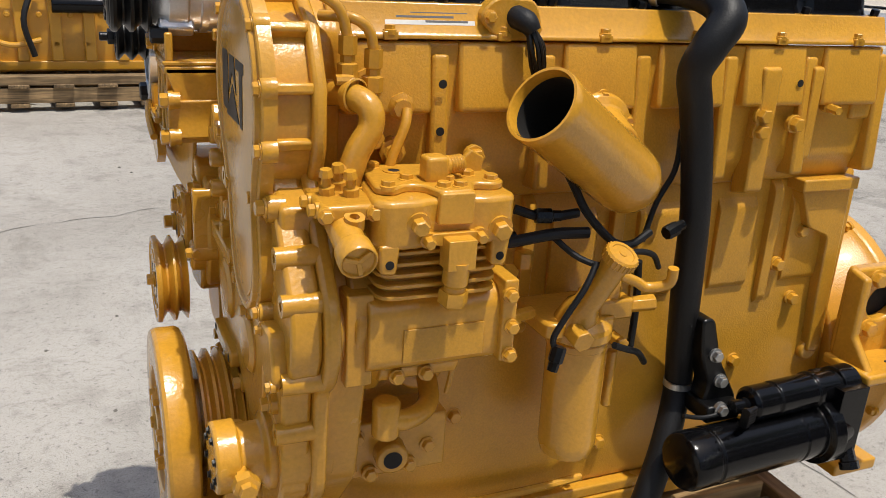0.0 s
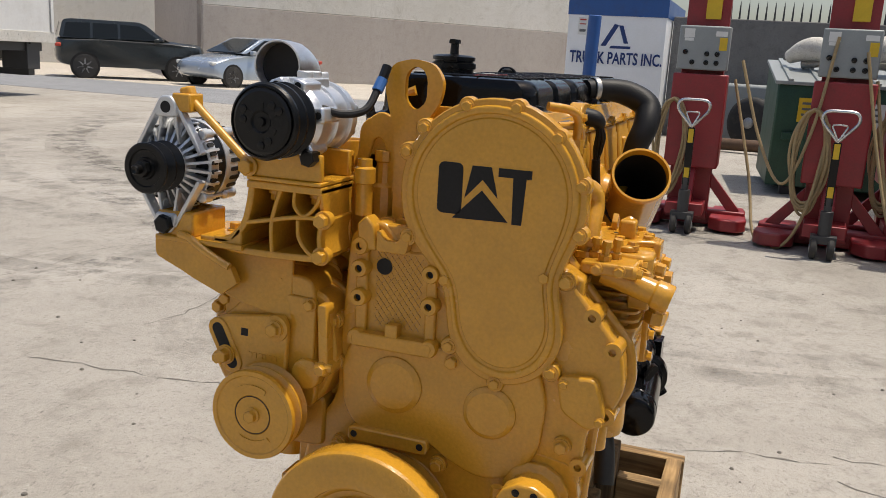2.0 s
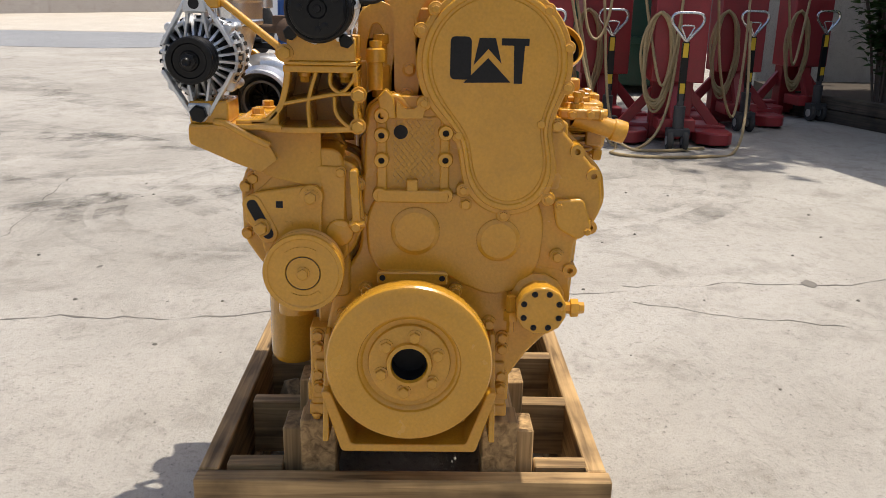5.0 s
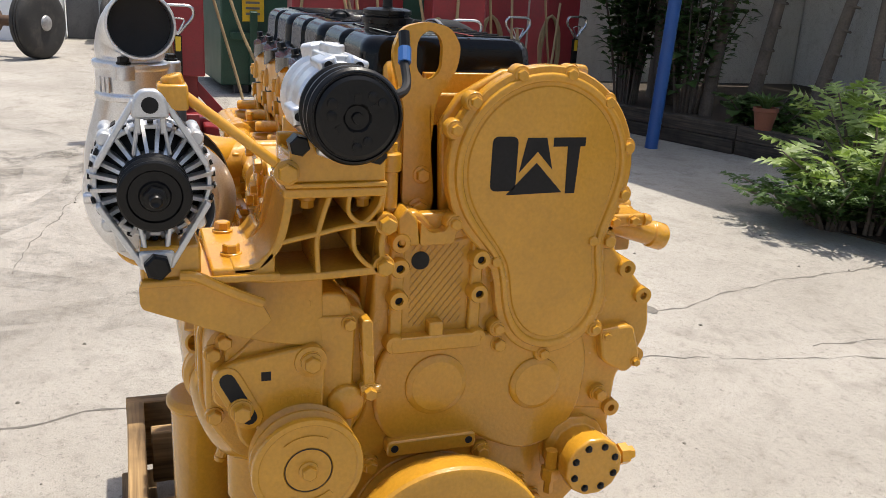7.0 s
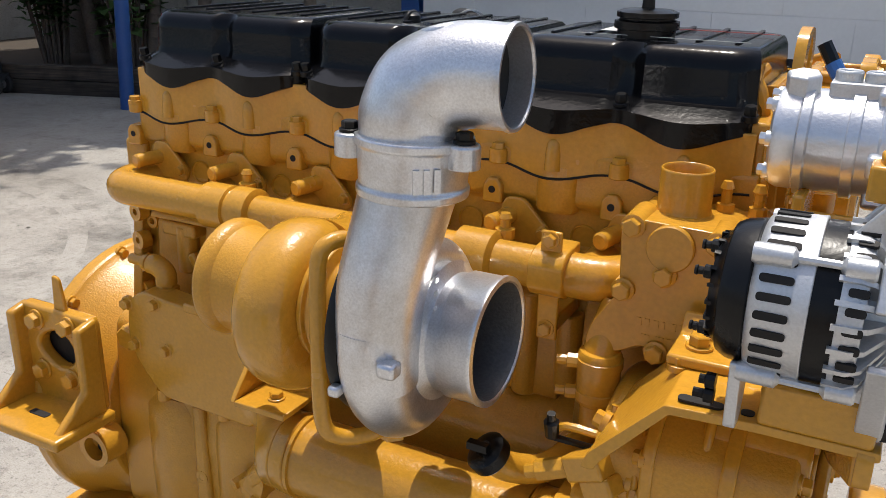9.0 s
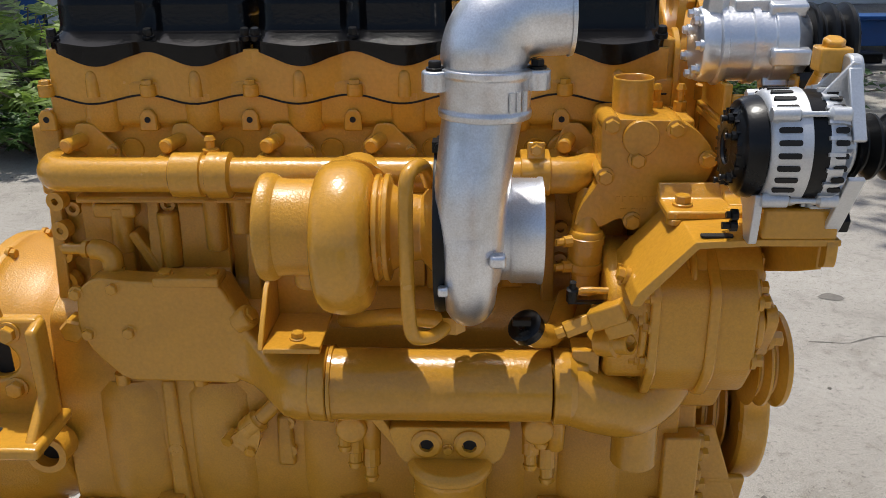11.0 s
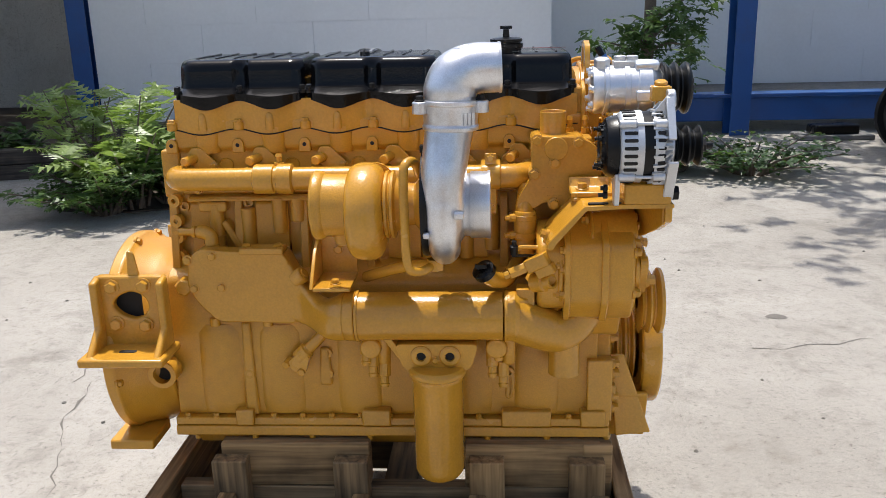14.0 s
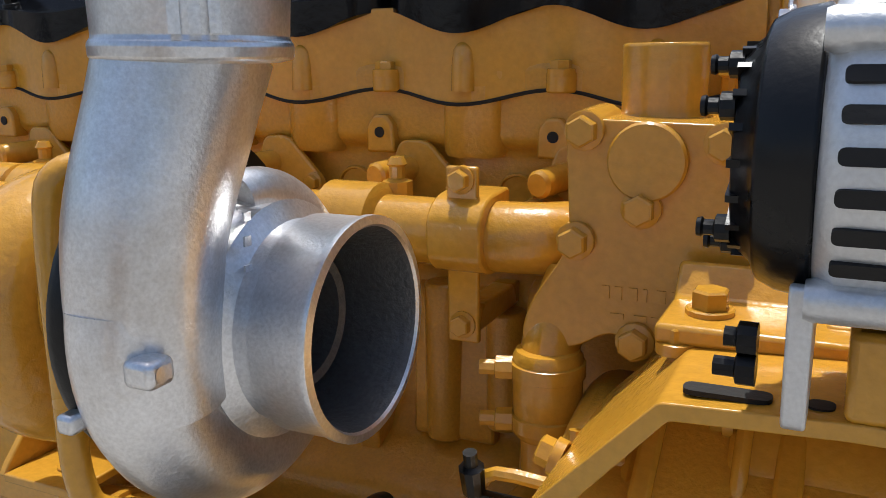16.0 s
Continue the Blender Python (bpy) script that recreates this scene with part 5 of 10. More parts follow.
shelf = part("alternator_shelf", bm, PAINT, engine, "bent steel shelf with slotted holes", 0.003)
bm = bmesh.new()                                        # web that runs from the shelf's end back to the gear case
loft(bm, [[V((x + d, y, z)) for x, y, z in ((0.050, -0.385, 0.988), (0.050, -0.385, 0.948), (0.044, -0.33, 0.922), (0.030, -0.25, 0.888), (0.016, -0.17, 0.868), (0.010, -0.17, 0.975), (0.016, -0.24, 0.988))] for d in (0.0, 0.007)])
part("shelf_web", bm, PAINT, shelf, "", 0.002)
for x0, x1, y0, y1 in ((-0.101, -0.060, -0.390, -0.378), (-0.045, -0.033, -0.390, -0.378)):
    bm = bmesh.new()
    prism(bm, rounded(rect(x0, x1, y0, y1), 0.006), "z", 0.9920, 0.9946)
    part("slot", bm, SHADE_JOINT_BLACK, shelf)
bolt(shelf, (-0.118, -0.31, 0.988), (0, 0, 1), 0.009, 0.012)
bolt(shelf, (-0.182, -0.33, 0.915), (-1, 0, 0.3), 0.009, 0.012)
bm = bmesh.new()
box(bm, -0.03, 0.064, -0.400, -0.33, 0.993, 1.035)
part("alternator_foot_block", bm, PAINT, shelf, "", 0.004)
bm = bmesh.new()                                        # rolled front lip, dropping towards the gear case
tube(bm, [(0.066, -0.355, 0.998), (0.070, -0.335, 0.996), (0.072, -0.312, 0.984), (0.072, -0.285, 0.970), (0.070, -0.257, 0.957)], 0.0065, 10, 4)
part("rolled_lip", bm, PAINT, shelf)
bm = bmesh.new()
prism(bm, [(-0.318, 1.002), (-0.262, 1.002), (-0.246, 1.022), (-0.240, 1.020), (-0.240, 0.990), (-0.318, 0.990)], "x", -0.13, 0.062)
foot = part("bracket_foot", bm, PAINT, shelf, "", 0.003)
for x in (-0.104, 0.004):
    bolt(foot, (x, -0.288, 1.002), (0, 0, 1), 0.0105, 0.015)

# ------------------------------------------------ alternator
AY, AZ = -0.381, 1.109
bm = bmesh.new()
lathe(bm, (0.026, AY, AZ), (1, 0, 0), [(0.060, 0.007), (0.0705, 0.007), (0.071, 0.018), (0.068, 0.026), (0.0625, 0.026), (0.0625, 0.006)], 48, cap=False)
alt = part("alternator", bm, ALU_CAST, engine, "cast aluminium alternator with black pulley", 0.001)
alt.location = (-0.014, 0, 0)
# black cone: shade between the cooling ribs, given as colour
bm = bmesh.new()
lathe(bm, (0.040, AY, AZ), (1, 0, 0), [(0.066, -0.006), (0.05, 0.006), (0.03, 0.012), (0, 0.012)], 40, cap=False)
part("rotor_dark", bm, SHADE_JOINT_BLACK, alt, "black cone for the shade behind the ribs")
bm = bmesh.new()
lathe(bm, (0.050, AY, AZ), (1, 0, 0), [(0.038, 0), (0.036, 0.026), (0.03, 0.030), (0, 0.030)], 36, cap=False)
part("bearing_hub", bm, ALU_CAST, alt, "", 0.001)


def ear(tip, half_in, half_out, r_in, x0, x1):
    """One mounting ear: two side ribs, a nose and a hole."""
    sg = 1 if tip > 0 else -1
    outer = [(AY - half_in, AZ + sg * r_in), (AY - half_out, AZ + tip - sg * 0.012), (AY - half_out * 0.5, AZ + tip), (AY + half_out * 0.5, AZ + tip), (AY + half_out, AZ + tip - sg * 0.012), (AY + half_in, AZ + sg * r_in)]
    return part("mounting_ear", prism(bmesh.new(), rounded(outer if sg > 0 else outer[::-1], 0.008), "x", x0, x1), ALU_CAST, alt, "", 0.003)


def ear_rib(a, b, w, x0, x1):
    a, b = V(a), V(b)
    n = V((-(b - a).y, (b - a).x)).normalized() * w
    part("ear_rib", prism(bmesh.new(), [tuple(a + n), tuple(b + n), tuple(b - n), tuple(a - n)], "x", x0, x1), ALU_CAST, alt, "", 0.0015)


top_ear = ear(0.112, 0.022, 0.019, 0.078, 0.062, 0.078)
low_ear = ear(-0.112, 0.022, 0.017, 0.078, 0.064, 0.082)
for s in (-1, 1):
    ear_rib((AY + s * 0.062, AZ + 0.022), (AY + s * 0.017, AZ + 0.098), 0.0035, 0.058, 0.074)
    ear_rib((AY + s * 0.062, AZ - 0.022), (AY + s * 0.015, AZ - 0.100), 0.0035, 0.060, 0.080)
    ear_rib((AY + s * 0.020, AZ + 0.035), (AY + s * 0.012, AZ + 0.09), 0.0025, 0.052, 0.072)
    ear_rib((AY + s * 0.020, AZ - 0.035), (AY + s * 0.010, AZ - 0.09), 0.0025, 0.052, 0.076)
for sg in (1, -1):                                      # webs that tie the ears back to the bell
    for o in (-0.014, 0.014):
        bm = bmesh.new()
        prism(bm, [(0.034, AZ + sg * 0.068), (0.064, AZ + sg * 0.106), (0.074, AZ + sg * 0.104), (0.072, AZ + sg * 0.06), (0.05, AZ + sg * 0.055)], "y", AY + o - 0.003, AY + o + 0.003)
        part("ear_web", bm, ALU_CAST, alt, "", 0.0015)
for tip, x in ((0.094, 0.078), (-0.096, 0.084)):
    bm = bmesh.new()
    lathe(bm, (x, AY, AZ + tip), (1, 0, 0), [(0.0095, 0), (0.0095, 0.0008), (0, 0.0008)], 18, cap=False)
    part("ear_hole", bm, SHADE_JOINT_BLACK, top_ear if tip > 0 else low_ear)
bm = bmesh.new()
lathe(bm, (0.084, AY, AZ - 0.096), (1, 0, 0), [(0.016, -0.004), (0.016, 0.008), (0.013, 0.010)], 6)
part("foot_bolt", bm, BLACK_STEEL, low_ear, "large black hexagon bolt")
for k in range(24):                                     # cooling ribs of the front bell
    m = Matrix.Translation((0, AY, AZ)) @ pose(0, 0, 0, 15 * k + 7.5, 0, 0)
    ring = [(0.034, 0.074), (0.069, 0.056), (0.0745, 0.046), (0.0745, 0.030), (0.064, 0.030), (0.034, 0.058)]
    bm = bmesh.new()
    loft(bm, [[m @ V((x, d, r)) for r, x in ring] for d in (-0.0022, 0.0022)])
    part("cooling_rib", bm, ALU_CAST, alt)
bm = bmesh.new()
lathe(bm, (0.0, AY, AZ), (1, 0, 0), [(0.06, 0.012), (0.0700, 0.012), (0.0700, 0.034), (0.06, 0.034)], 48)
part("stator_band", bm, BLACK_STEEL, alt, "black laminated stator band")
bm = bmesh.new()
lathe(bm, (-0.034, AY, AZ), (1, 0, 0), [(0.058, 0), (0.066, 0.003), (0.071, 0.010), (0.072, 0.044), (0.0725, 0.047), (0.066, 0.048)], 48)
rear = part("rear_bell", bm, ALU_CAST, alt, "", 0.001)
# vents are black pieces on the surface, their inner shade painted
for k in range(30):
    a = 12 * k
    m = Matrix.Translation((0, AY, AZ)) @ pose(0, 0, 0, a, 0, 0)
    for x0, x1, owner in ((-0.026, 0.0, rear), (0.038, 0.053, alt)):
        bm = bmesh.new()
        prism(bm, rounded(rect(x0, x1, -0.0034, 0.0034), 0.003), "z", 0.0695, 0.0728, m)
        part("vent_slot", bm, SHADE_JOINT_BLACK, owner)
bm = bmesh.new()
lathe(bm, (-0.068, AY, AZ), (1, 0, 0), [(0.0, 0.004), (0.020, 0.004), (0.022, 0.0), (0.044, 0.002), (0.050, 0.009), (0.057, 0.012), (0.061, 0.020), (0.0635, 0.034), (0.058, 0.038)], 40)
endcap = part("rear_cover", bm, PLASTIC, alt, "black plastic rear cover", 0.001)
for k in range(20):                                     # ribs of the open rear cover
    m = Matrix.Translation((0, AY, AZ)) @ pose(0, 0, 0, 18 * k, 0, 0)
    bm = bmesh.new()
    box(bm, -0.0672, -0.050, -0.0016, 0.0016, 0.024, 0.0475, m)
    part("cover_rib", bm, BLACK_STEEL if k % 3 else PLASTIC, endcap)
for z, y in ((0.038, -0.012), (0.022, -0.034), (-0.03, -0.03), (-0.040, -0.008)):
    bm = bmesh.new()
    lathe(bm, (-0.066, AY + y, AZ + z), (-1, 0, 0), [(0.006, 0), (0.006, 0.006), (0.0035, 0.007), (0.0035, 0.011), (0.0045, 0.012), (0.004, 0.014)], 10)
    part("terminal_stud", bm, BLACK_STEEL, endcap)
bm = bmesh.new()
prism(bm, rounded([(AY - 0.052, AZ - 0.045), (AY + 0.01, AZ - 0.066), (AY - 0.004, AZ - 0.075), (AY - 0.022, AZ - 0.112), (AY - 0.046, AZ - 0.112), (AY - 0.05, AZ - 0.08)], 0.006), "x", -0.040, -0.030)
part("rear_foot", bm, ALU_CAST, alt, "", 0.003)
for z, l in ((-0.078, 0.014), (-0.092, 0.018)):
    bm = bmesh.new()
    lathe(bm, (-0.052, AY - 0.03, AZ + z), (-1, 0, 0), [(0.0075, 0), (0.0075, 0.008), (0.0045, 0.009), (0.0045, l)], 10)
    part("foot_stud", bm, BLACK_STEEL, alt)
for a in (45, 135, 225, 315):
    t = radians(a)
    bm = bmesh.new()
    cyl(bm, (-0.03, AY + 0.074 * math.cos(t), AZ + 0.074 * math.sin(t)), (0.052, AY + 0.074 * math.cos(t), AZ + 0.074 * math.sin(t)), 0.0035, seg=8)
    lathe(bm, (-0.034, AY + 0.073 * math.cos(t), AZ + 0.073 * math.sin(t)), (1, 0, 0), [(0.008, 0), (0.009, 0.003), (0.009, 0.03), (0.004, 0.034)], 12)
    lathe(bm, (0.03, AY + 0.073 * math.cos(t), AZ + 0.073 * math.sin(t)), (1, 0, 0), [(0.004, 0), (0.009, 0.004), (0.009, 0.024), (0.007, 0.026)], 12)
    part("through_bolt", bm, ALU_CAST, alt)
bm = bmesh.new()
lathe(bm, (0.080, AY, AZ), (1, 0, 0), [(0.02, 0), (0.0374, 0.0), (0.0405, 0.003), (0.0303, 0.012), (0.0303, 0.014), (0.0405, 0.023), (0.0405, 0.026), (0.0303, 0.035), (0.0303, 0.037), (0.0405, 0.046), (0.0405, 0.049), (0.0383, 0.0505), (0.0303, 0.0505), (0.0285, 0.048), (0.018, 0.048), (0.016, 0.052), (0, 0.052)], 48, cap=False)
pul = part("pulley", bm, BLACK_STEEL, alt, "two-groove black belt pulley", 0, 28)
bm = bmesh.new()
lathe(bm, (0.130, AY, AZ), (1, 0, 0), [(0.0135, 0), (0.0135, 0.012), (0.011, 0.013)], 6)
lathe(bm, (0.14, AY, AZ), (1, 0, 0), [(0.0075, 0), (0.0075, 0.014), (0.006, 0.016), (0.003, 0.0155), (0, 0.013)], 14, cap=False)
part("shaft_nut", bm, BLACK_STEEL, pul)
# adjusting rod to the compressor bracket
bm = bmesh.new()
tube(bm, [(0.041, -0.348, 1.216), (0.058, -0.228, 1.125)], 0.0068, 12)
rod = part("adjusting_rod", bm, PAINT, engine, "yellow adjusting rod")
bm = bmesh.new()
box(bm, 0.022, 0.06, -0.372, -0.338, 1.196, 1.226)
lathe(bm, (0.041, -0.352, 1.22), (0, -0.3, 1), [(0.014, 0), (0.014, 0.016)], 6)
part("clevis", bm, PAINT, rod, "", 0.003)
bolt(rod, (0.064, -0.226, 1.122), (1, 0, 0), 0.012, 0.014)

# ------------------------------------------------ air-conditioning compressor on its bracket
KY, KZ = -0.163, 1.207
bm = bmesh.new()
lathe(bm, (-0.078, KY, KZ), (1, 0, 0), [(0.0, 0), (0.040, 0.0), (0.050, 0.003), (0.053, 0.010), (0.053, 0.026), (0.050, 0.027), (0.0505, 0.03), (0.052, 0.031), (0.052, 0.10), (0.055, 0.102), (0.055, 0.13), (0.05, 0.135), (0.044, 0.150), (0.03, 0.16)], 48)
comp = part("aircon_compressor", bm, ALU, engine, "bare aluminium air-conditioning compressor", 0.0015)
comp.location = (0, 0.005, -0.007)
for k in range(7):
    a = radians(360 / 7 * k + 20)
    bolt(comp, (-0.078, KY + 0.043 * math.cos(a), KZ + 0.043 * math.sin(a)), (-1, 0, 0), 0.006, 0.008, ALU)
for x0, x1, r in ((-0.052, -0.040, 0.0575), (-0.008, 0.006, 0.056)):
    bm = bmesh.new()
    lathe(bm, (x0, KY, KZ), (1, 0, 0), [(r - 0.006, 0), (r, 0.002), (r, x1 - x0 - 0.002), (r - 0.006, x1 - x0)], 48)
    part("casting_ring", bm, ALU, comp)
for a in (20, 100, 160, 215, 280, 340):
    bm = bmesh.new()
    m = Matrix.Translation((0, KY, KZ)) @ pose(0, 0, 0, a, 0, 0)
    box(bm, 0.015, 0.068, -0.012, 0.012, 0.045, 0.064, m)
    lug = part("casting_lug", bm, ALU, comp, "", 0.004)
    bm = bmesh.new()
    q = m @ V((0.068, 0, 0.055))
    lathe(bm, q, (1, 0, 0), [(0.0055, 0), (0.0055, 0.0012), (0, 0.0012)], 12, cap=False)
    part("lug_hole", bm, SHADE_JOINT_BLACK, lug)
bm = bmesh.new()
box(bm, -0.03, 0.045, KY - 0.02, KY + 0.02, KZ + 0.045, KZ + 0.062)
for x in (-0.015, 0.012):
    lathe(bm, (x, KY, KZ + 0.06), (0, 0, 1), [(0.013, 0), (0.013, 0.012), (0.010, 0.013), (0.008, 0.008), (0, 0.008)], 18, cap=False)
lathe(bm, (-0.055, KY - 0.01, KZ + 0.045), (0, -0.2, 1), [(0.018, 0), (0.018, 0.022), (0.015, 0.024)], 6)
part("port_block", bm, ALU_CAST, comp, "", 0.003)
bm = bmesh.new()
lathe(bm, (0.076, KY, KZ), (1, 0, 0), [(0.035, 0), (0.0539, 0.0), (0.0567, 0.002), (0.0567, 0.006), (0.0465, 0.014), (0.0465, 0.017), (0.0563, 0.025), (0.0563, 0.03), (0.0465, 0.038), (0.0465, 0.041), (0.0563, 0.049), (0.0567, 0.054), (0.0539, 0.058), (0.0516, 0.059), (0.0507, 0.056), (0.0488, 0.056), (0.0479, 0.06), (0.0437, 0.0625), (0.03, 0.063), (0.017, 0.064), (0.014, 0.061), (0.007, 0.061), (0.006, 0.066), (0, 0.066)], 60, cap=False)
clutch = part("clutch_pulley", bm, BLACK_STEEL, comp, "black two-groove clutch pulley", 0, 25)
for k in range(3):
    for dr, r in ((0.0, 0.034), (25.0, 0.030)):
        a = radians(120 * k + 30 + dr)
        bm = bmesh.new()
        lathe(bm, (0.1385, KY + r * math.cos(a), KZ + r * math.sin(a)), (1, 0, 0), [(0.006, 0), (0.006, 0.0022), (0.003, 0.003), (0, 0.003)], 12, cap=False)
        part("rivet", bm, BLACK_STEEL, clutch)
for k in range(6):
    a = radians(60 * k)
    bm = bmesh.new()
    m = Matrix.Translation((0, KY, KZ)) @ pose(0, 0, 0, 60 * k, 0, 0)
    box(bm, 0.1385, 0.1402, -0.004, 0.004, 0.016, 0.028, m)
    part("rivet_plate", bm, BLACK_STEEL, clutch)
for y, z in ((KY - 0.055, KZ - 0.043), (KY + 0.042, KZ - 0.055)):
    bm = bmesh.new()
    lathe(bm, (0.055, y, z), (1, 0, 0), [(0.013, 0), (0.013, 0.024), (0.011, 0.026)], 6)
    part("mounting_bolt", bm, BLACK_STEEL, comp, "black hexagon bolt")
bm = bmesh.new()                                        # clutch wire in a corrugated sleeve, with its plug
path = [(0.045, KY + 0.045, KZ + 0.02), (0.03, KY + 0.075, KZ + 0.012), (0.0, KY + 0.10, KZ + 0.02), (-0.03, KY + 0.105, KZ + 0.05)]
tube(bm, path, 0.0062, 10, 8)
wire = part("clutch_wire", bm, RUBBER, comp, "corrugated black wire sleeve")
bm = bmesh.new()
cyl(bm, (-0.028, KY + 0.105, KZ + 0.048), (-0.04, KY + 0.108, KZ + 0.066), 0.009, seg=10)
part("plug", bm, BLUE_PLASTIC, wire, "blue plastic plug")
bm = bmesh.new()
cyl(bm, (-0.04, KY + 0.108, KZ + 0.066), (-0.052, KY + 0.110, KZ + 0.086), 0.008, seg=8)
part("connector", bm, PLASTIC, wire)

# bracket: block on top, ribbed web below
bm = bmesh.new()
box(bm, -0.05, 0.066, -0.228, -0.098, 1.1015, 1.108)
brkt = part("compressor_bracket", bm, PAINT, engine, "cast yellow bracket with open ribbed cells", 0.002)
bm = bmesh.new()
prism(bm, [(-0.222, 1.107), (-0.100, 1.107), (-0.100, 1.150), (-0.19, 1.150), (-0.195, 1.165), (-0.222, 1.165)], "x", 0.050, 0.062)
part("front_plate", bm, PAINT, brkt, "", 0.003)
bm = bmesh.new()
prism(bm, [(-0.222, 1.107), (-0.100, 1.107), (-0.100, 1.150), (-0.222, 1.155)], "x", -0.045, -0.033)
part("rear_plate", bm, PAINT, brkt, "", 0.003)
bm = bmesh.new()
box(bm, -0.033, 0.050, -0.222, -0.212, 1.107, 1.140)
part("side_strip", bm, PAINT, brkt, "", 0.003)
bm = bmesh.new()
prism(bm, rounded([(-0.235, 1.096), (-0.10, 1.096), (-0.092, 0.99), (-0.10, 0.98), (-0.245, 0.978), (-0.275, 0.985), (-0.245, 1.03)], 0.012), "x", -0.045, -0.034)
part("back_web", bm, PAINT_CAST, brkt, "", 0.002)


def rib_strip(pts, w, x0=-0.042, x1=0.062):
    """A cast rib of even thickness along a bent line."""
    line = smooth_path([V((0, *p)) for p in pts], 5) if len(pts) > 2 else [V((0, *p)) for p in pts]
    left, right = [], []
    for i, p in enumerate(line):
        d = (line[min(i + 1, len(line) - 1)] - line[max(i - 1, 0)]).normalized()
        n = V((0, -d.z, d.y)) * w
        left.append((p.y + n.y, p.z + n.z)), right.append((p.y - n.y, p.z - n.z))
    part("rib", prism(bmesh.new(), left + right[::-1], "x", x0, x1), PAINT, brkt, "", 0.0025)


rib_strip([(-0.222, 1.094), (-0.227, 1.06), (-0.238, 1.026), (-0.262, 1.002), (-0.292, 0.998)], 0.0055)
rib_strip([(-0.285, 0.992), (-0.262, 0.986), (-0.225, 0.984), (-0.16, 0.985), (-0.098, 0.988)], 0.0055)
rib_strip([(-0.234, 1.031), (-0.19, 1.040), (-0.145, 1.049), (-0.100, 1.052)], 0.0035)
rib_strip([(-0.170, 1.094), (-0.181, 1.06), (-0.187, 1.03), (-0.185, 0.988)], 0.0035)
rib_strip([(-0.146, 1.092), (-0.146, 1.066), (-0.128, 1.053), (-0.108, 1.072), (-0.102, 1.092)], 0.003)
rib_strip([(-0.140, 1.046), (-0.137, 1.016), (-0.118, 0.994), (-0.10, 0.990)], 0.0032)
rib_strip([(-0.097, 1.05), (-0.102, 1.02), (-0.096, 0.99)], 0.004)
bm = bmesh.new()
box(bm, -0.05, 0.064, -0.230, -0.098, 1.088, 1.101)
part("top_rail", bm, PAINT, brkt, "", 0.003)
for y, z in ((-0.195, 1.082), (-0.122, 1.082)):
    bolt(brkt, (0.03, y, z), (0, 0, -1), 0.009, 0.014)
for y, z in ((-0.096, 1.050), (-0.098, 0.993)):
    bm = bmesh.new()
    lathe(bm, (0.044, y, z), (1, 0, 0), [(0.013, 0), (0.013, 0.012), (0.011, 0.014)], 20)
    part("bolt_boss", bm, PAINT, brkt)
bm = bmesh.new()                                        # closed side of the bracket, drawn in towards its foot
prism(bm, [(0.064, 1.098), (0.03, 1.00), (0.03, 0.985), (-0.045, 0.985), (-0.045, 1.098)], "y", -0.106, -0.098)
part("side_web", bm, PAINT, brkt, "", 0.002)
for y, z in ((-0.096, 1.050), (-0.098, 0.993)):
    bolt(brkt, (0.058, y, z), (1, 0, 0), 0.011, 0.016)
bm = bmesh.new()
box(bm, -0.16, -0.075, -0.20, -0.09, 0.985, 1.10)
cyl(bm, (-0.13, -0.16, 0.94), (-0.08, -0.16, 0.94), 0.022)
part("inner_support", bm, PAINT_CAST, brkt, "", 0.004)
bm = bmesh.new()
lathe(bm, (-0.03, -0.07, 1.05), (0, 0, 1), [(0.014, 0), (0.014, 0.05), (0.018, 0.052), (0.018, 0.075), (0.012, 0.078), (0.012, 0.09)], 12)
part("vertical_fitting", bm, PAINT, brkt)

# ------------------------------------------------ lifting eye
bm = bmesh.new()
outer = rounded([(-0.058, 1.262), (-0.045, 1.292), (-0.010, 1.301), (0.026, 1.294), (0.043, 1.268), (0.038, 1.235), (0.008, 1.19), (0.004, 1.12), (0.012, 1.05), (0.004, 1.02), (-0.018, 1.018), (-0.036, 1.04), (-0.038, 1.18), (-0.054, 1.235)], 0.012, 3)


def plate_with_hole(bm, outer, hole, x0, x1):
    """A flat plate with one hole: both outlines hold the same number of points."""
    rings = [[bm.verts.new(V((x, *p))) for p in poly] for x, poly in ((x0, outer), (x1, outer), (x1, hole), (x0, hole))]
    skin(bm, rings, cap=False, closed=True)


n_out = len(outer)
c = V((-0.004, 1.255))
inner = []
for p in outer:                                        # the slot faces each outline point
    d = (V(p) - c)
    a = math.atan2(d.y, d.x)
    inner.append((c.x + 0.019 * math.cos(a), c.y + 0.025 * math.sin(a) + (0.008 if math.sin(a) > 0 else -0.008)))
plate_with_hole(bm, outer, inner, -0.081, -0.069)
eye = part("lifting_eye", bm, PAINT, engine, "thick yellow steel lifting plate with slotted eye", 0.003)
bolt(eye, (-0.069, -0.012, 1.035), (1, 0, 0), 0.012, 0.014)
bolt(eye, (-0.069, -0.008, 1.085), (1, 0, 0), 0.010, 0.012)
bm = bmesh.new()
outer2 = rounded([(-0.105, 1.19), (-0.07, 1.215), (-0.035, 1.2), (-0.03, 1.15), (-0.045, 1.06), (-0.10, 1.03), (-0.115, 1.05), (-0.11, 1.12)], 0.012, 3)
c2 = V((-0.072, 1.12))
inner2 = []
for p in outer2:
    d = (V(p) - c2)
    a = math.atan2(d.y, d.x)
    inner2.append((c2.x + 0.018 * math.cos(a), c2.y + 0.05 * math.sin(a)))
plate_with_hole(bm, outer2, inner2, -0.092, -0.082)
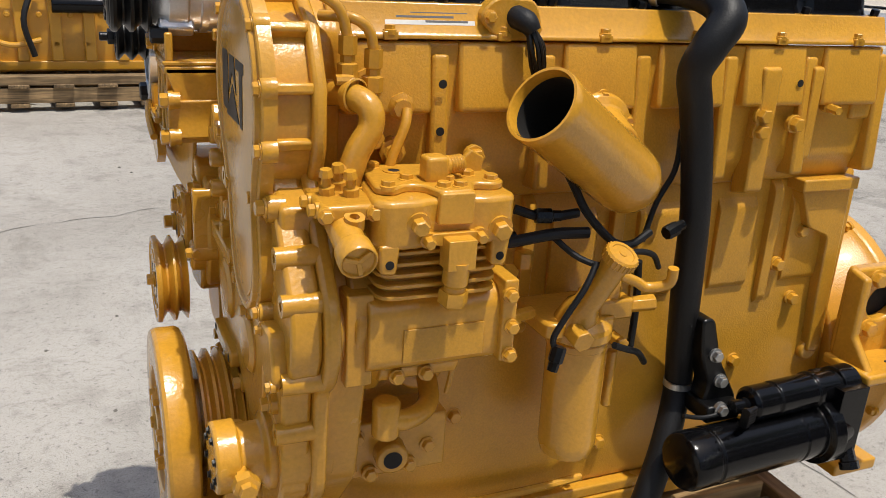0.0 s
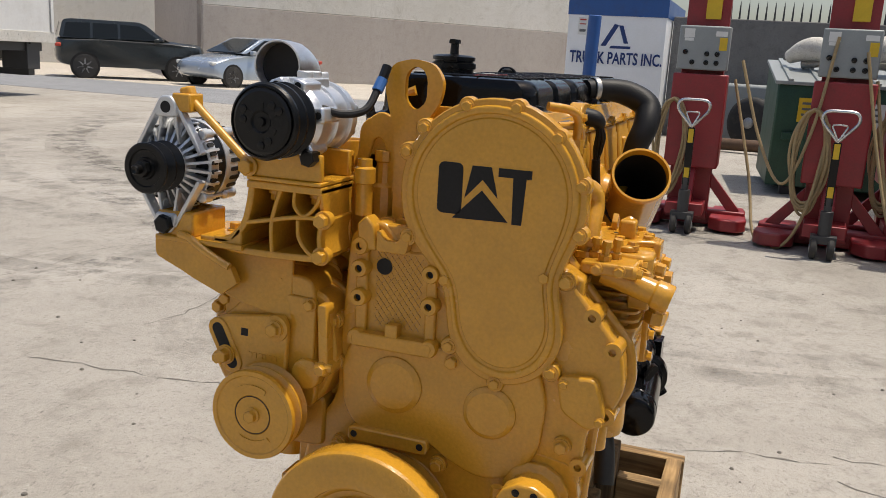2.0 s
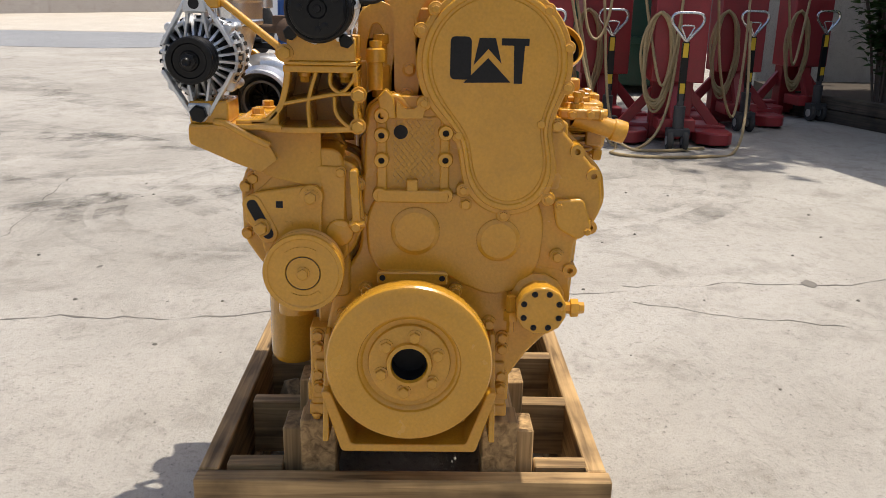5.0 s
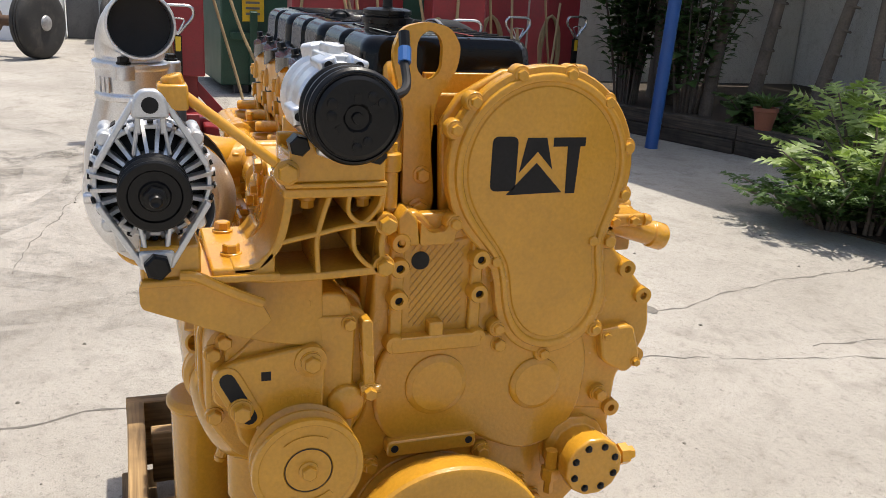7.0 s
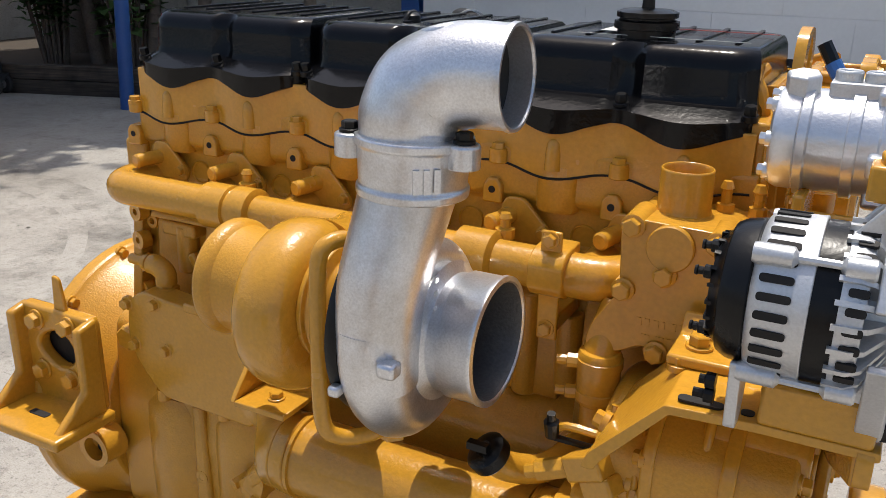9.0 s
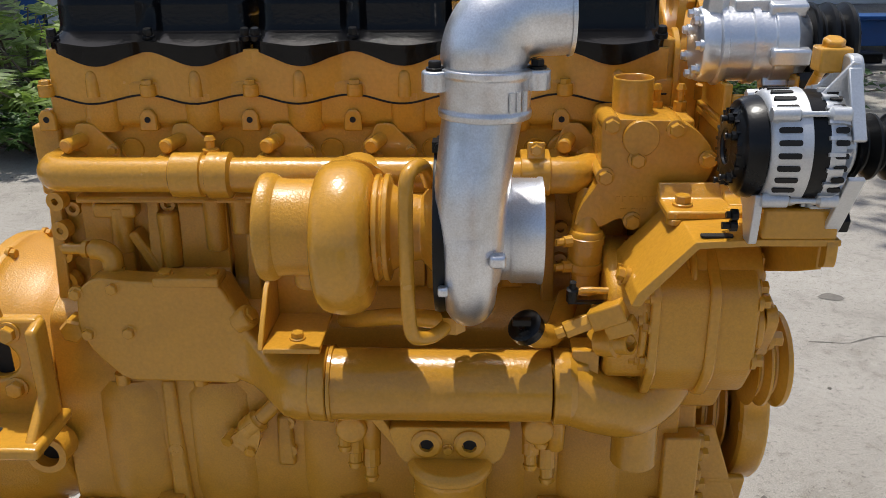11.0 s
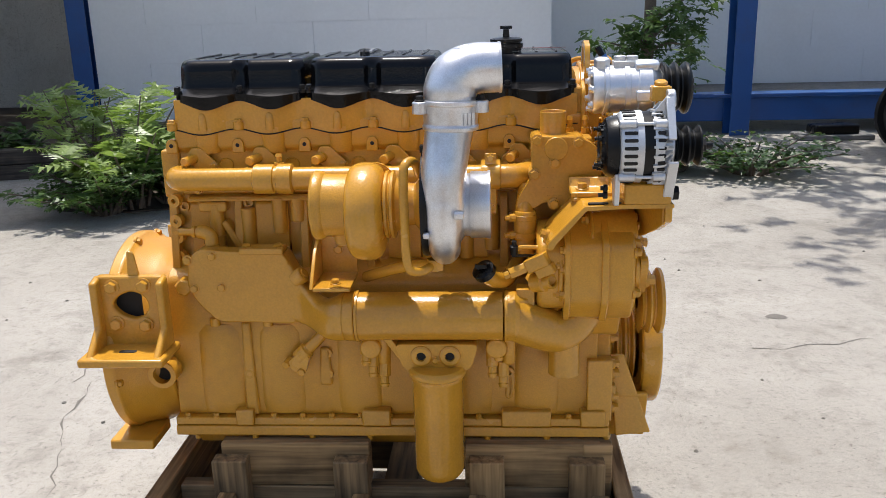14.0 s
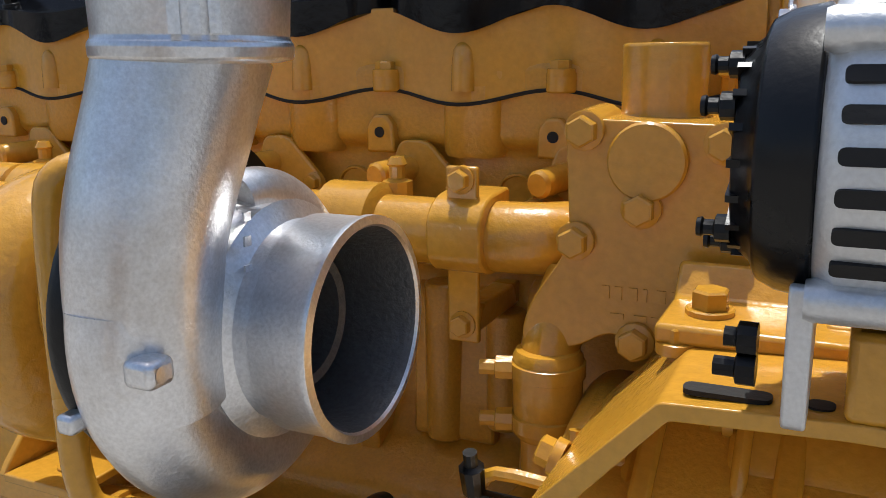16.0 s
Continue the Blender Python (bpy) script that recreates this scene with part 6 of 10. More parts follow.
part("eye_stay", bm, PAINT, eye, "", 0.002)
bm = bmesh.new()
lathe(bm, (-0.09, -0.062, 1.03), (0, 0, 1), [(0.02, 0), (0.02, 0.06), (0.014, 0.065), (0.013, 0.10), (0.017, 0.102), (0.017, 0.12)], 10)
part("sender_unit", bm, PAINT, engine, "", 0.001)
bm = bmesh.new()
tube(bm, [(-0.095, -0.02, 1.09), (-0.10, -0.035, 1.15), (-0.11, -0.05, 1.22), (-0.12, -0.045, 1.24), (-0.115, -0.02, 1.25)], 0.009, 10, 5)
part("bent_pipe", bm, PAINT, engine)
bm = bmesh.new()
box(bm, -0.16, -0.09, -0.10, 0.12, 0.97, 1.20)
part("front_wall", bm, PAINT_CAST, engine, "", 0.004)

for x0, x1, y0, y1, mtl in ((-0.30, -0.115, 0.075, 0.078, RED_PRINT), (-0.325, -0.30, 0.0, 0.055, LABEL), (-0.34, -0.13, -0.045, -0.0435, LABEL)):
    part("decal", box(bmesh.new(), x0, x1, y0, y1, 1.2800, 1.2806), mtl, covers[2], "printed decal")
# ------------------------------------------------ flywheel housing and rear mounts
def bell_ring(x, r, grow=0.0):
    pts = []
    for k in range(48):
        a = 2 * math.pi * k / 48
        y, z = r * math.cos(a), 0.575 + r * math.sin(a)
        pts.append((x, y, max(z, 0.365 - grow)))
    return pts


bm = bmesh.new()
loft(bm, [bell_ring(-1.085, 0.215), bell_ring(-1.11, 0.225), bell_ring(-1.135, 0.238), bell_ring(-1.19, 0.248, 0.01), bell_ring(-1.205, 0.262, 0.02), bell_ring(-1.232, 0.262, 0.02)])
box(bm, -1.25, -1.14, -0.24, -0.12, 0.345, 0.37)
box(bm, -1.25, -1.14, 0.12, 0.24, 0.345, 0.37)
bell = part("flywheel_housing", bm, PAINT_CAST, engine, "broad bell housing at the rear", 0.004, 40)
for a in range(0, 360, 30):
    t = radians(a + 10)
    if math.sin(t) > -0.6:
        bolt(bell, (-1.203, 0.255 * math.cos(t), 0.575 + 0.255 * math.sin(t)), (1, 0, 0), 0.009, 0.012)
for s in (-1, 1):
    bm = bmesh.new()
    lathe(bm, (-1.095, s * 0.20, 0.548), (0, s, 0), [(0.035, 0), (0.034, 0.045), (0.022, 0.045), (0.022, 0.02), (0, 0.02)], 24, cap=False)
    part("inspection_port", bm, PAINT, bell)
    bm = bmesh.new()
    lathe(bm, (-1.095, s * 0.222, 0.548), (0, s, 0), [(0.022, 0), (0, 0.0005)], 20, cap=False)
    part("port_hole", bm, SHADE_JOINT_BLACK, bell)
    # bolted mount with a flat foot
    bm = bmesh.new()
    y0, y1 = (0.225, 0.25) if s > 0 else (-0.25, -0.225)
    cx, cz = -1.145, 0.728
    outer, inn = [], []
    for k in range(56):                                # square plate round an egg-shaped opening
        a = 2 * math.pi * (k + 0.5) / 56
        ca, sa = math.cos(a), math.sin(a)
        far = min((0.085 if ca > 0 else 0.080) / max(abs(ca), 1e-6), (0.072 if sa > 0 else 0.103) / max(abs(sa), 1e-6))
        outer.append((cx + far * ca, cz + far * sa))
        inn.append((cx + (0.040 if ca > 0 else 0.044) * ca, cz + (0.033 - (0.006 if ca < 0 else 0.0) * abs(ca)) * sa))
    rings = [[bm.verts.new(V((p[0], y, p[1]))) for p in poly] for y, poly in ((y0, outer), (y1, outer), (y1, inn), (y0, inn))]
    skin(bm, rings, cap=False, closed=True)
    f0, f1 = (0.228, 0.335) if s > 0 else (-0.352, -0.228)
    box(bm, -1.245, -1.045, f0, f1, 0.612, 0.632)
    for x0, x1 in ((-1.232, -1.214), (-1.074, -1.056)):
        prism(bm, [(s * 0.235, 0.80), (s * 0.275, 0.79), (s * 0.275, 0.68), (s * (0.325 if s > 0 else 0.342), 0.625), (s * 0.235, 0.625)], "x", x0, x1)
    mount = part("engine_mount", bm, PAINT, engine, "thick yellow mounting bracket with a hole", 0.006, 40, 3)
    for x, z in ((-1.186, 0.775), (-1.110, 0.778), (-1.184, 0.684), (-1.114, 0.681)):
        bolt(mount, (x, s * 0.25, z), (0, s, 0), 0.0135, 0.016)
    bm = bmesh.new()
    prism(bm, rounded(rect(-1.165, -1.125, *sorted((s * 0.292, s * 0.306))), 0.005), "z", 0.6322, 0.6332)
    part("slot", bm, SHADE_JOINT_BLACK, mount)
    # black sheet behind the opening, shade given as colour
    bm = bmesh.new()
    prism(bm, [(cx - 0.05 if k == 0 else cx + 0.016, z) if k < 2 else (cx + 0.016 if k == 2 else cx - 0.05, z) for k, z in enumerate((cz - 0.036, cz - 0.036, cz + 0.036, cz + 0.036))], "y", s * 0.2247, s * 0.2235)
    part("hole_shadow", bm, SHADE_JOINT_BLACK, mount)
bm = bmesh.new()
prism(bm, rounded([(-1.15, 0.79), (-1.12, 0.79), (-1.13, 0.855), (-1.145, 0.86)], 0.006), "y", -0.242, -0.235)
part("lifting_tab", bm, PAINT, bell, "", 0.002)
bm = bmesh.new()
prism(bm, rounded([(-1.05, 0.94), (-0.94, 0.94), (-0.97, 0.87), (-1.02, 0.85), (-1.03, 0.62), (-1.06, 0.62)], 0.01), "y", 0.15, 0.205)
box(bm, -1.055, -0.93, 0.12, 0.215, 0.938, 0.96)
part("rear_flange", bm, PAINT_CAST, engine, "", 0.004)

# ------------------------------------------------ air brake compressor
bm = bmesh.new()
prism(bm, rounded([(0.20, 0.785), (0.345, 0.785), (0.362, 0.80), (0.362, 0.875), (0.345, 0.892), (0.20, 0.892)], 0.012), "x", -0.30, -0.115)
box(bm, -0.125, -0.09, 0.19, 0.35, 0.77, 0.895)
prism(bm, rounded([(0.22, 0.76), (0.33, 0.76), (0.345, 0.79), (0.22, 0.79)], 0.01), "x", -0.25, -0.14)
box(bm, -0.312, -0.292, 0.23, 0.372, 0.79, 0.905)
acomp = part("air_brake_compressor", bm, PAINT, engine, "finned yellow air brake compressor", 0.006, 40, 3)
bm = bmesh.new()
box(bm, -0.27, -0.135, 0.255, 0.355, 0.885, 0.965)
part("cylinder_barrel", bm, PAINT, acomp, "", 0.012, 40, 3)
for k in range(5):
    bm = bmesh.new()
    prism(bm, rounded(rect(-0.283, -0.122, 0.24, 0.372), 0.025), "z", 0.893 + k * 0.0145, 0.898 + k * 0.0145)
    part("fin", bm, PAINT, acomp, "", 0.001)
bm = bmesh.new()
prism(bm, rounded([(-0.290, 0.262), (-0.294, 0.372), (-0.282, 0.384), (-0.25, 0.386), (-0.23, 0.380), (-0.18, 0.380), (-0.165, 0.386), (-0.125, 0.386), (-0.110, 0.372), (-0.128, 0.250)], 0.010), "z", 0.962, 1.022)
chead = part("compressor_head", bm, PAINT, acomp, "", 0.007, 40, 3)
bm = bmesh.new()                                        # top plate with its stepped front edge
prism(bm, rounded([(-0.284, 0.262), (-0.288, 0.352), (-0.270, 0.362), (-0.245, 0.352), (-0.232, 0.384), (-0.190, 0.384), (-0.180, 0.352), (-0.160, 0.346), (-0.140, 0.362), (-0.120, 0.350), (-0.132, 0.252)], 0.009, 4), "z", 1.021, 1.032)
part("top_plate", bm, PAINT, chead, "", 0.003, 40)
bm = bmesh.new()                                        # flat pad in the middle of the front
prism(bm, rounded([(-0.233, 1.030), (-0.189, 1.030), (-0.186, 0.992), (-0.232, 0.990)], 0.004), "y", 0.376, 0.3885)
part("front_pad", bm, PAINT, chead, "", 0.002)
for x in (-0.285, -0.142):                              # feet that grip the barrel
    bm = bmesh.new()
    prism(bm, rounded([(x, 0.97), (x + 0.026, 0.97), (x + 0.024, 0.934), (x + 0.004, 0.932)], 0.006), "y", 0.352, 0.386)
    foot_ = part("head_foot", bm, PAINT, chead, "", 0.003)
    bm = bmesh.new()
    lathe(bm, (x + 0.013, 0.386, 0.946), (0, 1, 0), [(0.0055, 0), (0.0055, 0.0008), (0, 0.0008)], 12, cap=False)
    part("tapped_hole", bm, SHADE_JOINT_BLACK, foot_)
for x, y in ((-0.275, 0.275), (-0.272, 0.345), (-0.222, 0.366), (-0.200, 0.366), (-0.136, 0.350), (-0.145, 0.266), (-0.250, 0.322), (-0.168, 0.325), (-0.216, 0.340)):
    bolt(chead, (x, y, 1.031), (0, 0, 1), 0.0078, 0.008)
for x, y, r in ((-0.165, 0.288, 0.0075), (-0.222, 0.312, 0.006)):
    bm = bmesh.new()
    lathe(bm, (x, y, 1.0318), (0, 0, 1), [(r * 1.9, 0), (r * 1.9, 0.0012), (r, 0.0014)], 20, cap=False)
    ring_ob = part("port_rim", bm, PAINT, chead)
    bm = bmesh.new()
    lathe(bm, (x, y, 1.0326), (0, 0, 1), [(r, 0), (0, 0.0004)], 16, cap=False)
    part("open_port", bm, SHADE_JOINT_BLACK, ring_ob)
bm = bmesh.new()                                        # square union with a threaded nose
box(bm, -0.216, -0.186, 0.318, 0.346, 1.030, 1.062)
union = part("head_union", bm, PAINT, chead, "", 0.005, 40, 3)
bm = bmesh.new()
prof = [(0.0125, 0), (0.0125, 0.006)]
for k in range(5):
    prof += [(0.0105, 0.007 + k * 0.004), (0.012, 0.009 + k * 0.004)]
lathe(bm, (-0.212, 0.332, 1.048), (-1, -0.15, 0.05), prof + [(0.010, 0.028), (0.006, 0.0285), (0, 0.024)], 18, cap=False)
part("threaded_nose", bm, PAINT, union)
bm = bmesh.new()
prism(bm, rounded([(-0.278, 1.030), (-0.252, 1.030), (-0.248, 1.046), (-0.262, 1.060), (-0.280, 1.050)], 0.003), "y", 0.296, 0.306)
part("head_tab", bm, PAINT, chead, "", 0.002)
for x, z, r, h in ((-0.163, 0.995, 0.0125, 0.014), (-0.270, 0.982, 0.014, 0.012), (-0.176, 0.974, 0.0085, 0.012), (-0.243, 0.976, 0.0085, 0.012)):
    bm = bmesh.new()
    lathe(bm, (x, 0.380, z), (0.1, 1, -0.1), [(r * 1.15, 0), (r * 1.15, 0.008)], 20)
    seat_ = part("plug_seat", bm, PAINT, chead)
    bm = bmesh.new()
    lathe(bm, (x, 0.386, z - 0.001), (0.1, 1, -0.1), [(r * 0.85, 0), (r * 0.85, h), (r * 0.7, h + 0.002)], 6)
    part("head_plug", bm, PAINT, seat_)
bm = bmesh.new()                                        # discharge elbow: flange, square shoulder, nut
prism(bm, rounded([(-0.240, 0.982), (-0.180, 0.982), (-0.172, 0.972), (-0.188, 0.966), (-0.236, 0.966), (-0.250, 0.974)], 0.004), "y", 0.378, 0.390)
box(bm, -0.229, -0.193, 0.382, 0.410, 0.940, 0.978)
elbow_ = part("discharge_elbow", bm, PAINT, acomp, "", 0.009, 40, 3)
bm = bmesh.new()
lathe(bm, (-0.211, 0.396, 0.950), (0, -0.12, -1), [(0.0165, 0), (0.0165, 0.03), (0.0135, 0.034), (0.0135, 0.042)], 24)
part("elbow_neck", bm, PAINT, elbow_)
bm = bmesh.new()
lathe(bm, (-0.211, 0.391, 0.910), (0, -0.12, -1), [(0.0175, 0), (0.0185, 0.003), (0.0185, 0.018), (0.016, 0.021)], 6)
part("elbow_nut", bm, PAINT, elbow_)
bm = bmesh.new()
box(bm, -0.27, -0.16, 0.362, 0.3645, 0.803, 0.848)
part("blank_plate", bm, PAINT_CAST, acomp, "blank painted-over data plate", 0.0005)
for x, z in ((-0.30, 0.885), (-0.305, 0.80), (-0.305, 0.84), (-0.20, 0.775), (-0.16, 0.775)):
    bolt(acomp, (x, 0.372 if x < -0.29 else 0.345, z), (0, 1, 0), 0.008, 0.011)
# governor: stubby cylinder with a cross-ribbed end, on a low manifold
bm = bmesh.new()
lathe(bm, (-0.080, 0.318, 0.998), (0.0, 1, -0.30), [(0.0195, 0), (0.0195, 0.080), (0.0222, 0.083), (0.0228, 0.092), (0.0228, 0.106), (0.021, 0.109), (0.0195, 0.1085), (0.0185, 0.1045), (0, 0.1045)], 28, cap=False)
gov = part("air_governor", bm, PAINT, engine, "", 0.0015)
ax_, u_, w_ = frame_of((0.0, 1, -0.30))
for k in range(3):
    m = Matrix.Translation((-0.080, 0.318, 0.998)) @ Matrix((u_, w_, ax_)).transposed().to_4x4() @ pose(0, 0, 0, 0, 0, 120 * k + 30)
    part("end_rib", box(bmesh.new(), 0.0, 0.0185, -0.003, 0.003, 0.103, 0.1085, m), PAINT, gov, "", 0.001)
bm = bmesh.new()
box(bm, -0.122, -0.052, 0.285, 0.368, 0.996, 1.016)
manifold = part("manifold", bm, PAINT, gov, "", 0.005, 40, 3)
for p in ((-0.056, 0.369, 1.006), (-0.114, 0.369, 1.006)):
    bolt(manifold, p, (0, 1, 0), 0.0075, 0.010)
for p in ((-0.0515, 0.345, 1.006), (-0.0515, 0.31, 1.006)):
    bolt(manifold, p, (1, 0, 0), 0.0075, 0.010)
bm = bmesh.new()
lathe(bm, (-0.088, 0.374, 1.000), (0, 0.3, 1), [(0.013, -0.008), (0.012, 0.006), (0.006, 0.006), (0.006, 0)], 18, cap=False)
part("lug", bm, PAINT, gov)
for p in ((-0.072, 0.318, 1.014), (-0.098, 0.330, 1.014), (-0.092, 0.298, 1.014)):
    bm = bmesh.new()
    lathe(bm, p, (0.1, 0.1, 1), [(0.010, 0), (0.010, 0.012), (0.006, 0.013), (0.006, 0.024), (0.009, 0.025), (0.007, 0.034)], 8)
    part("brass_fitting", bm, PAINT, gov)
# thick air pipe
bm = bmesh.new()
tube(bm, [(-0.098, 0.22, 1.118), (-0.112, 0.25, 1.122), (-0.132, 0.278, 1.112), (-0.135, 0.284, 1.088), (-0.118, 0.284, 1.055), (-0.104, 0.286, 1.01), (-0.10, 0.286, 0.985)], 0.0165, 20, 6)
pipe = part("air_pipe", bm, PAINT, engine, "bent yellow air pipe with clamps", 0, 40)
for p, d in (((-0.116, 0.256, 1.122), (-0.5, 1, 0)), ((-0.106, 0.286, 1.020), (0.2, 0, -1))):
    bm = bmesh.new()
    lathe(bm, p, d, [(0.019, 0), (0.0215, 0.001), (0.0215, 0.011), (0.019, 0.012)], 24, cap=False)
    lathe(bm, (p[0] + 0.008, p[1] + 0.005, p[2] + 0.018), (1, 0, 0), [(0.007, -0.01), (0.007, 0.012)], 8)
    part("hose_clamp", bm, PAINT, pipe)
# fuel lines rising beside the gear tunnel
for pts in ([(-0.055, 0.215, 1.243), (-0.078, 0.245, 1.238), (-0.102, 0.252, 1.222), (-0.114, 0.25, 1.188)], [(-0.085, 0.225, 1.212), (-0.12, 0.25, 1.212), (-0.140, 0.252, 1.197), (-0.147, 0.25, 1.172)], [(-0.196, 0.245, 1.10), (-0.190, 0.255, 1.08), (-0.175, 0.258, 1.045), (-0.168, 0.258, 1.02)]):
    bm = bmesh.new()
    tube(bm, pts, 0.0068, 12, 6)
    line = part("fuel_line", bm, PAINT, engine, "", 0, 40)
    p = pts[-1]
    bm = bmesh.new()
    lathe(bm, p, (0, 0, -1), [(0.0115, -0.004), (0.0115, 0.018), (0.009, 0.020), (0.009, 0.028), (0.013, 0.030), (0.013, 0.048), (0.010, 0.05), (0.010, 0.085)], 6)
    part("union_nut", bm, PAINT, line)
for x, z in ((-0.15, 1.13), (-0.16, 1.06), (-0.20, 1.10), (-0.155, 1.0), (-0.19, 1.04)):
    bm = bmesh.new()
    lathe(bm, (x, 0.20, z), (0.2, 1, 0), [(0.018, 0), (0.018, 0.03), (0.012, 0.032), (0.012, 0.045)], 8)
    part("fitting", bm, PAINT, head)
for x in (-0.345,):
    bm = bmesh.new()
    prism(bm, rounded([(x - 0.055, 1.195), (x - 0.04, 1.238), (x + 0.02, 1.24), (x + 0.045, 1.215), (x + 0.02, 1.188), (x - 0.03, 1.182)], 0.014), "y", 0.19, 0.216)
    conn = part("injector_connector", bm, PAINT, engine, "", 0.003)
    bolt(conn, (x + 0.028, 0.216, 1.214), (0, 1, 0), 0.007, 0.009)
    bolt(conn, (x - 0.04, 0.216, 1.2), (0, 1, 0), 0.007, 0.009)
    bm = bmesh.new()
    tube(bm, [(x - 0.010, 0.205, 1.216), (x - 0.018, 0.232, 1.210), (x - 0.026, 0.240, 1.198)], 0.012, 14, 5, radii=[0.016, 0.0155, 0.011])
    harness = part("taped_harness", bm, RUBBER, conn, "black taped wiring loom", 0, 50)
    rw = random.Random(44)
    for k in range(9):                                 # loose wires fanning out of the tape, gathered again below
        bm = bmesh.new()
        ox, oy = 0.010 * math.cos(k * 0.7), 0.007 * math.sin(k * 0.7)
        tube(bm, [(x - 0.022 + ox * 0.5, 0.238 + oy * 0.5, 1.203), (x - 0.030 + ox * rw.uniform(0.8, 1.4), 0.242 + oy, 1.180), (x - 0.038 + ox * rw.uniform(0.7, 1.2), 0.238 + oy, 1.155), (x - 0.044 + ox * 0.4, 0.235 + oy * 0.4, 1.128), (x - 0.052, 0.236, 1.09)], 0.0026, 6, 5)
        part("wire", bm, RUBBER, harness)
    bm = bmesh.new()
    tube(bm, [(x - 0.043, 0.235, 1.135), (x - 0.048, 0.236, 1.11), (x - 0.054, 0.240, 1.07), (x - 0.062, 0.245, 1.04)], 0.0085, 10, 5)
    part("wire_sleeve", bm, RUBBER, harness)

# ------------------------------------------------ open breather canister
bm = bmesh.new()
A, B = V((-0.345, 0.326, 1.119)), V((-0.545, 0.272, 0.985))
d = (B - A)
L = d.length
lathe(bm, A, d, [(0.047, L * 0.8), (0.047, 0.004), (0.0485, -0.003), (0.0525, -0.003), (0.0535, 0.001), (0.0535, 0.012), (0.0515, 0.016), (0.0515, L * 0.83), (0.049, L * 0.92), (0.040, L * 1.0), (0.022, L * 1.045), (0, L * 1.05)], 44, cap=False)
can = part("breather_canister", bm, PAINT, engine, "open-ended yellow breather canister", 0, 40)
# black lining: the shade inside the canister is put into its colour
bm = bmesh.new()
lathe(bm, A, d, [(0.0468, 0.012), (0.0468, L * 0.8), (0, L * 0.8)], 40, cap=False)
part("canister_bore", bm, SHADE_JOINT_BLACK, can, "black lining for the shade inside the canister")
bm = bmesh.new()
lathe(bm, (-0.50, 0.20, 1.06), (0, 1, -0.2), [(0.06, 0), (0.058, 0.02), (0.045, 0.03), (0.035, 0.08)], 32)
part("canister_mount", bm, PAINT, can, "", 0.003)
for a in range(5):
    t = radians(72 * a + 20)
    bolt(can, (-0.50 + 0.05 * math.cos(t), 0.222, 1.06 + 0.05 * math.sin(t)), (0, 1, -0.2), 0.007, 0.009)

# ------------------------------------------------ fuel filter, primer pump, fittings
bm = bmesh.new()
lathe(bm, (-0.472, 0.283, 0.566), (0.02, 0, 1), [(0.0, 0), (0.030, 0.0), (0.040, 0.005), (0.0440, 0.018), (0.0445, 0.03), (0.0445, 0.187), (0.0465, 0.189), (0.0465, 0.198), (0.043, 0.202)], 40)
part("fuel_filter", bm, PAINT, engine, "yellow canister fuel filter", 0, 35)
bm = bmesh.new()
lathe(bm, (-0.468, 0.283, 0.766), (0, 0, 1), [(0.047, 0), (0.05, 0.004), (0.05, 0.02), (0.035, 0.035)], 32)
prism(bm, rounded(rect(-0.52, -0.40, 0.20, 0.31), 0.02), "z", 0.775, 0.80)
box(bm, -0.55, -0.49, 0.235, 0.30, 0.79, 0.822)
fbase = part("filter_base", bm, PAINT, engine, "", 0.004)
bm = bmesh.new()
P0, P1 = V((-0.452, 0.29, 0.79)), V((-0.474, 0.348, 0.905))
lathe(bm, P0, P1 - P0, [(0.030, 0), (0.028, 0.03), (0.020, 0.045), (0.0195, (P1 - P0).length)], 24)
primer = part("primer_pump", bm, PAINT, engine)
bm = bmesh.new()
n = 40
d = (P1 - P0).normalized()
lathe(bm, P1, d, [(0.022, 0), (0.0245, 0.002), (0.0245, 0.015), (0.022, 0.018), (0.017, 0.018), (0.016, 0.0165), (0.006, 0.0165), (0.005, 0.018), (0, 0.018)], n, cap=False)
knob = part("knurled_knob", bm, PAINT, primer, "knurled round knob")
for k in range(24):
    a = 2 * math.pi * k / 24
    ax, u, w = frame_of(d)
    c = P1 + (u * math.cos(a) + w * math.sin(a)) * 0.0245
    bm = bmesh.new()
    cyl(bm, c + d * 0.003, c + d * 0.015, 0.0014, seg=6)
    part("knurl", bm, PAINT, knob)
for p, q, r in (((-0.52, 0.28, 0.82), (-0.52, 0.28, 0.85), 0.016), ((-0.52, 0.28, 0.85), (-0.52, 0.28, 0.875), 0.011), ((-0.55, 0.285, 0.806), (-0.59, 0.295, 0.81), 0.013), ((-0.54, 0.25, 0.81), (-0.54, 0.25, 0.835), 0.012), ((-0.40, 0.26, 0.80), (-0.36, 0.27, 0.80), 0.011), ((-0.37, 0.27, 0.80), (-0.34, 0.275, 0.80), 0.014), ((-0.44, 0.315, 0.79), (-0.44, 0.345, 0.785), 0.017), ((-0.395, 0.23, 0.86), (-0.395, 0.23, 0.885), 0.015), ((-0.37, 0.22, 0.84), (-0.37, 0.24, 0.86), 0.014), ((-0.575, 0.22, 0.72), (-0.575, 0.255, 0.72), 0.012), ((-0.575, 0.23, 0.70), (-0.575, 0.23, 0.60), 0.008)):
    bm = bmesh.new()
    cyl(bm, p, q, r, seg=6 if r > 0.0105 else 14)
    part("fitting", bm, PAINT, fbase, "", 0.0015)
bm = bmesh.new()
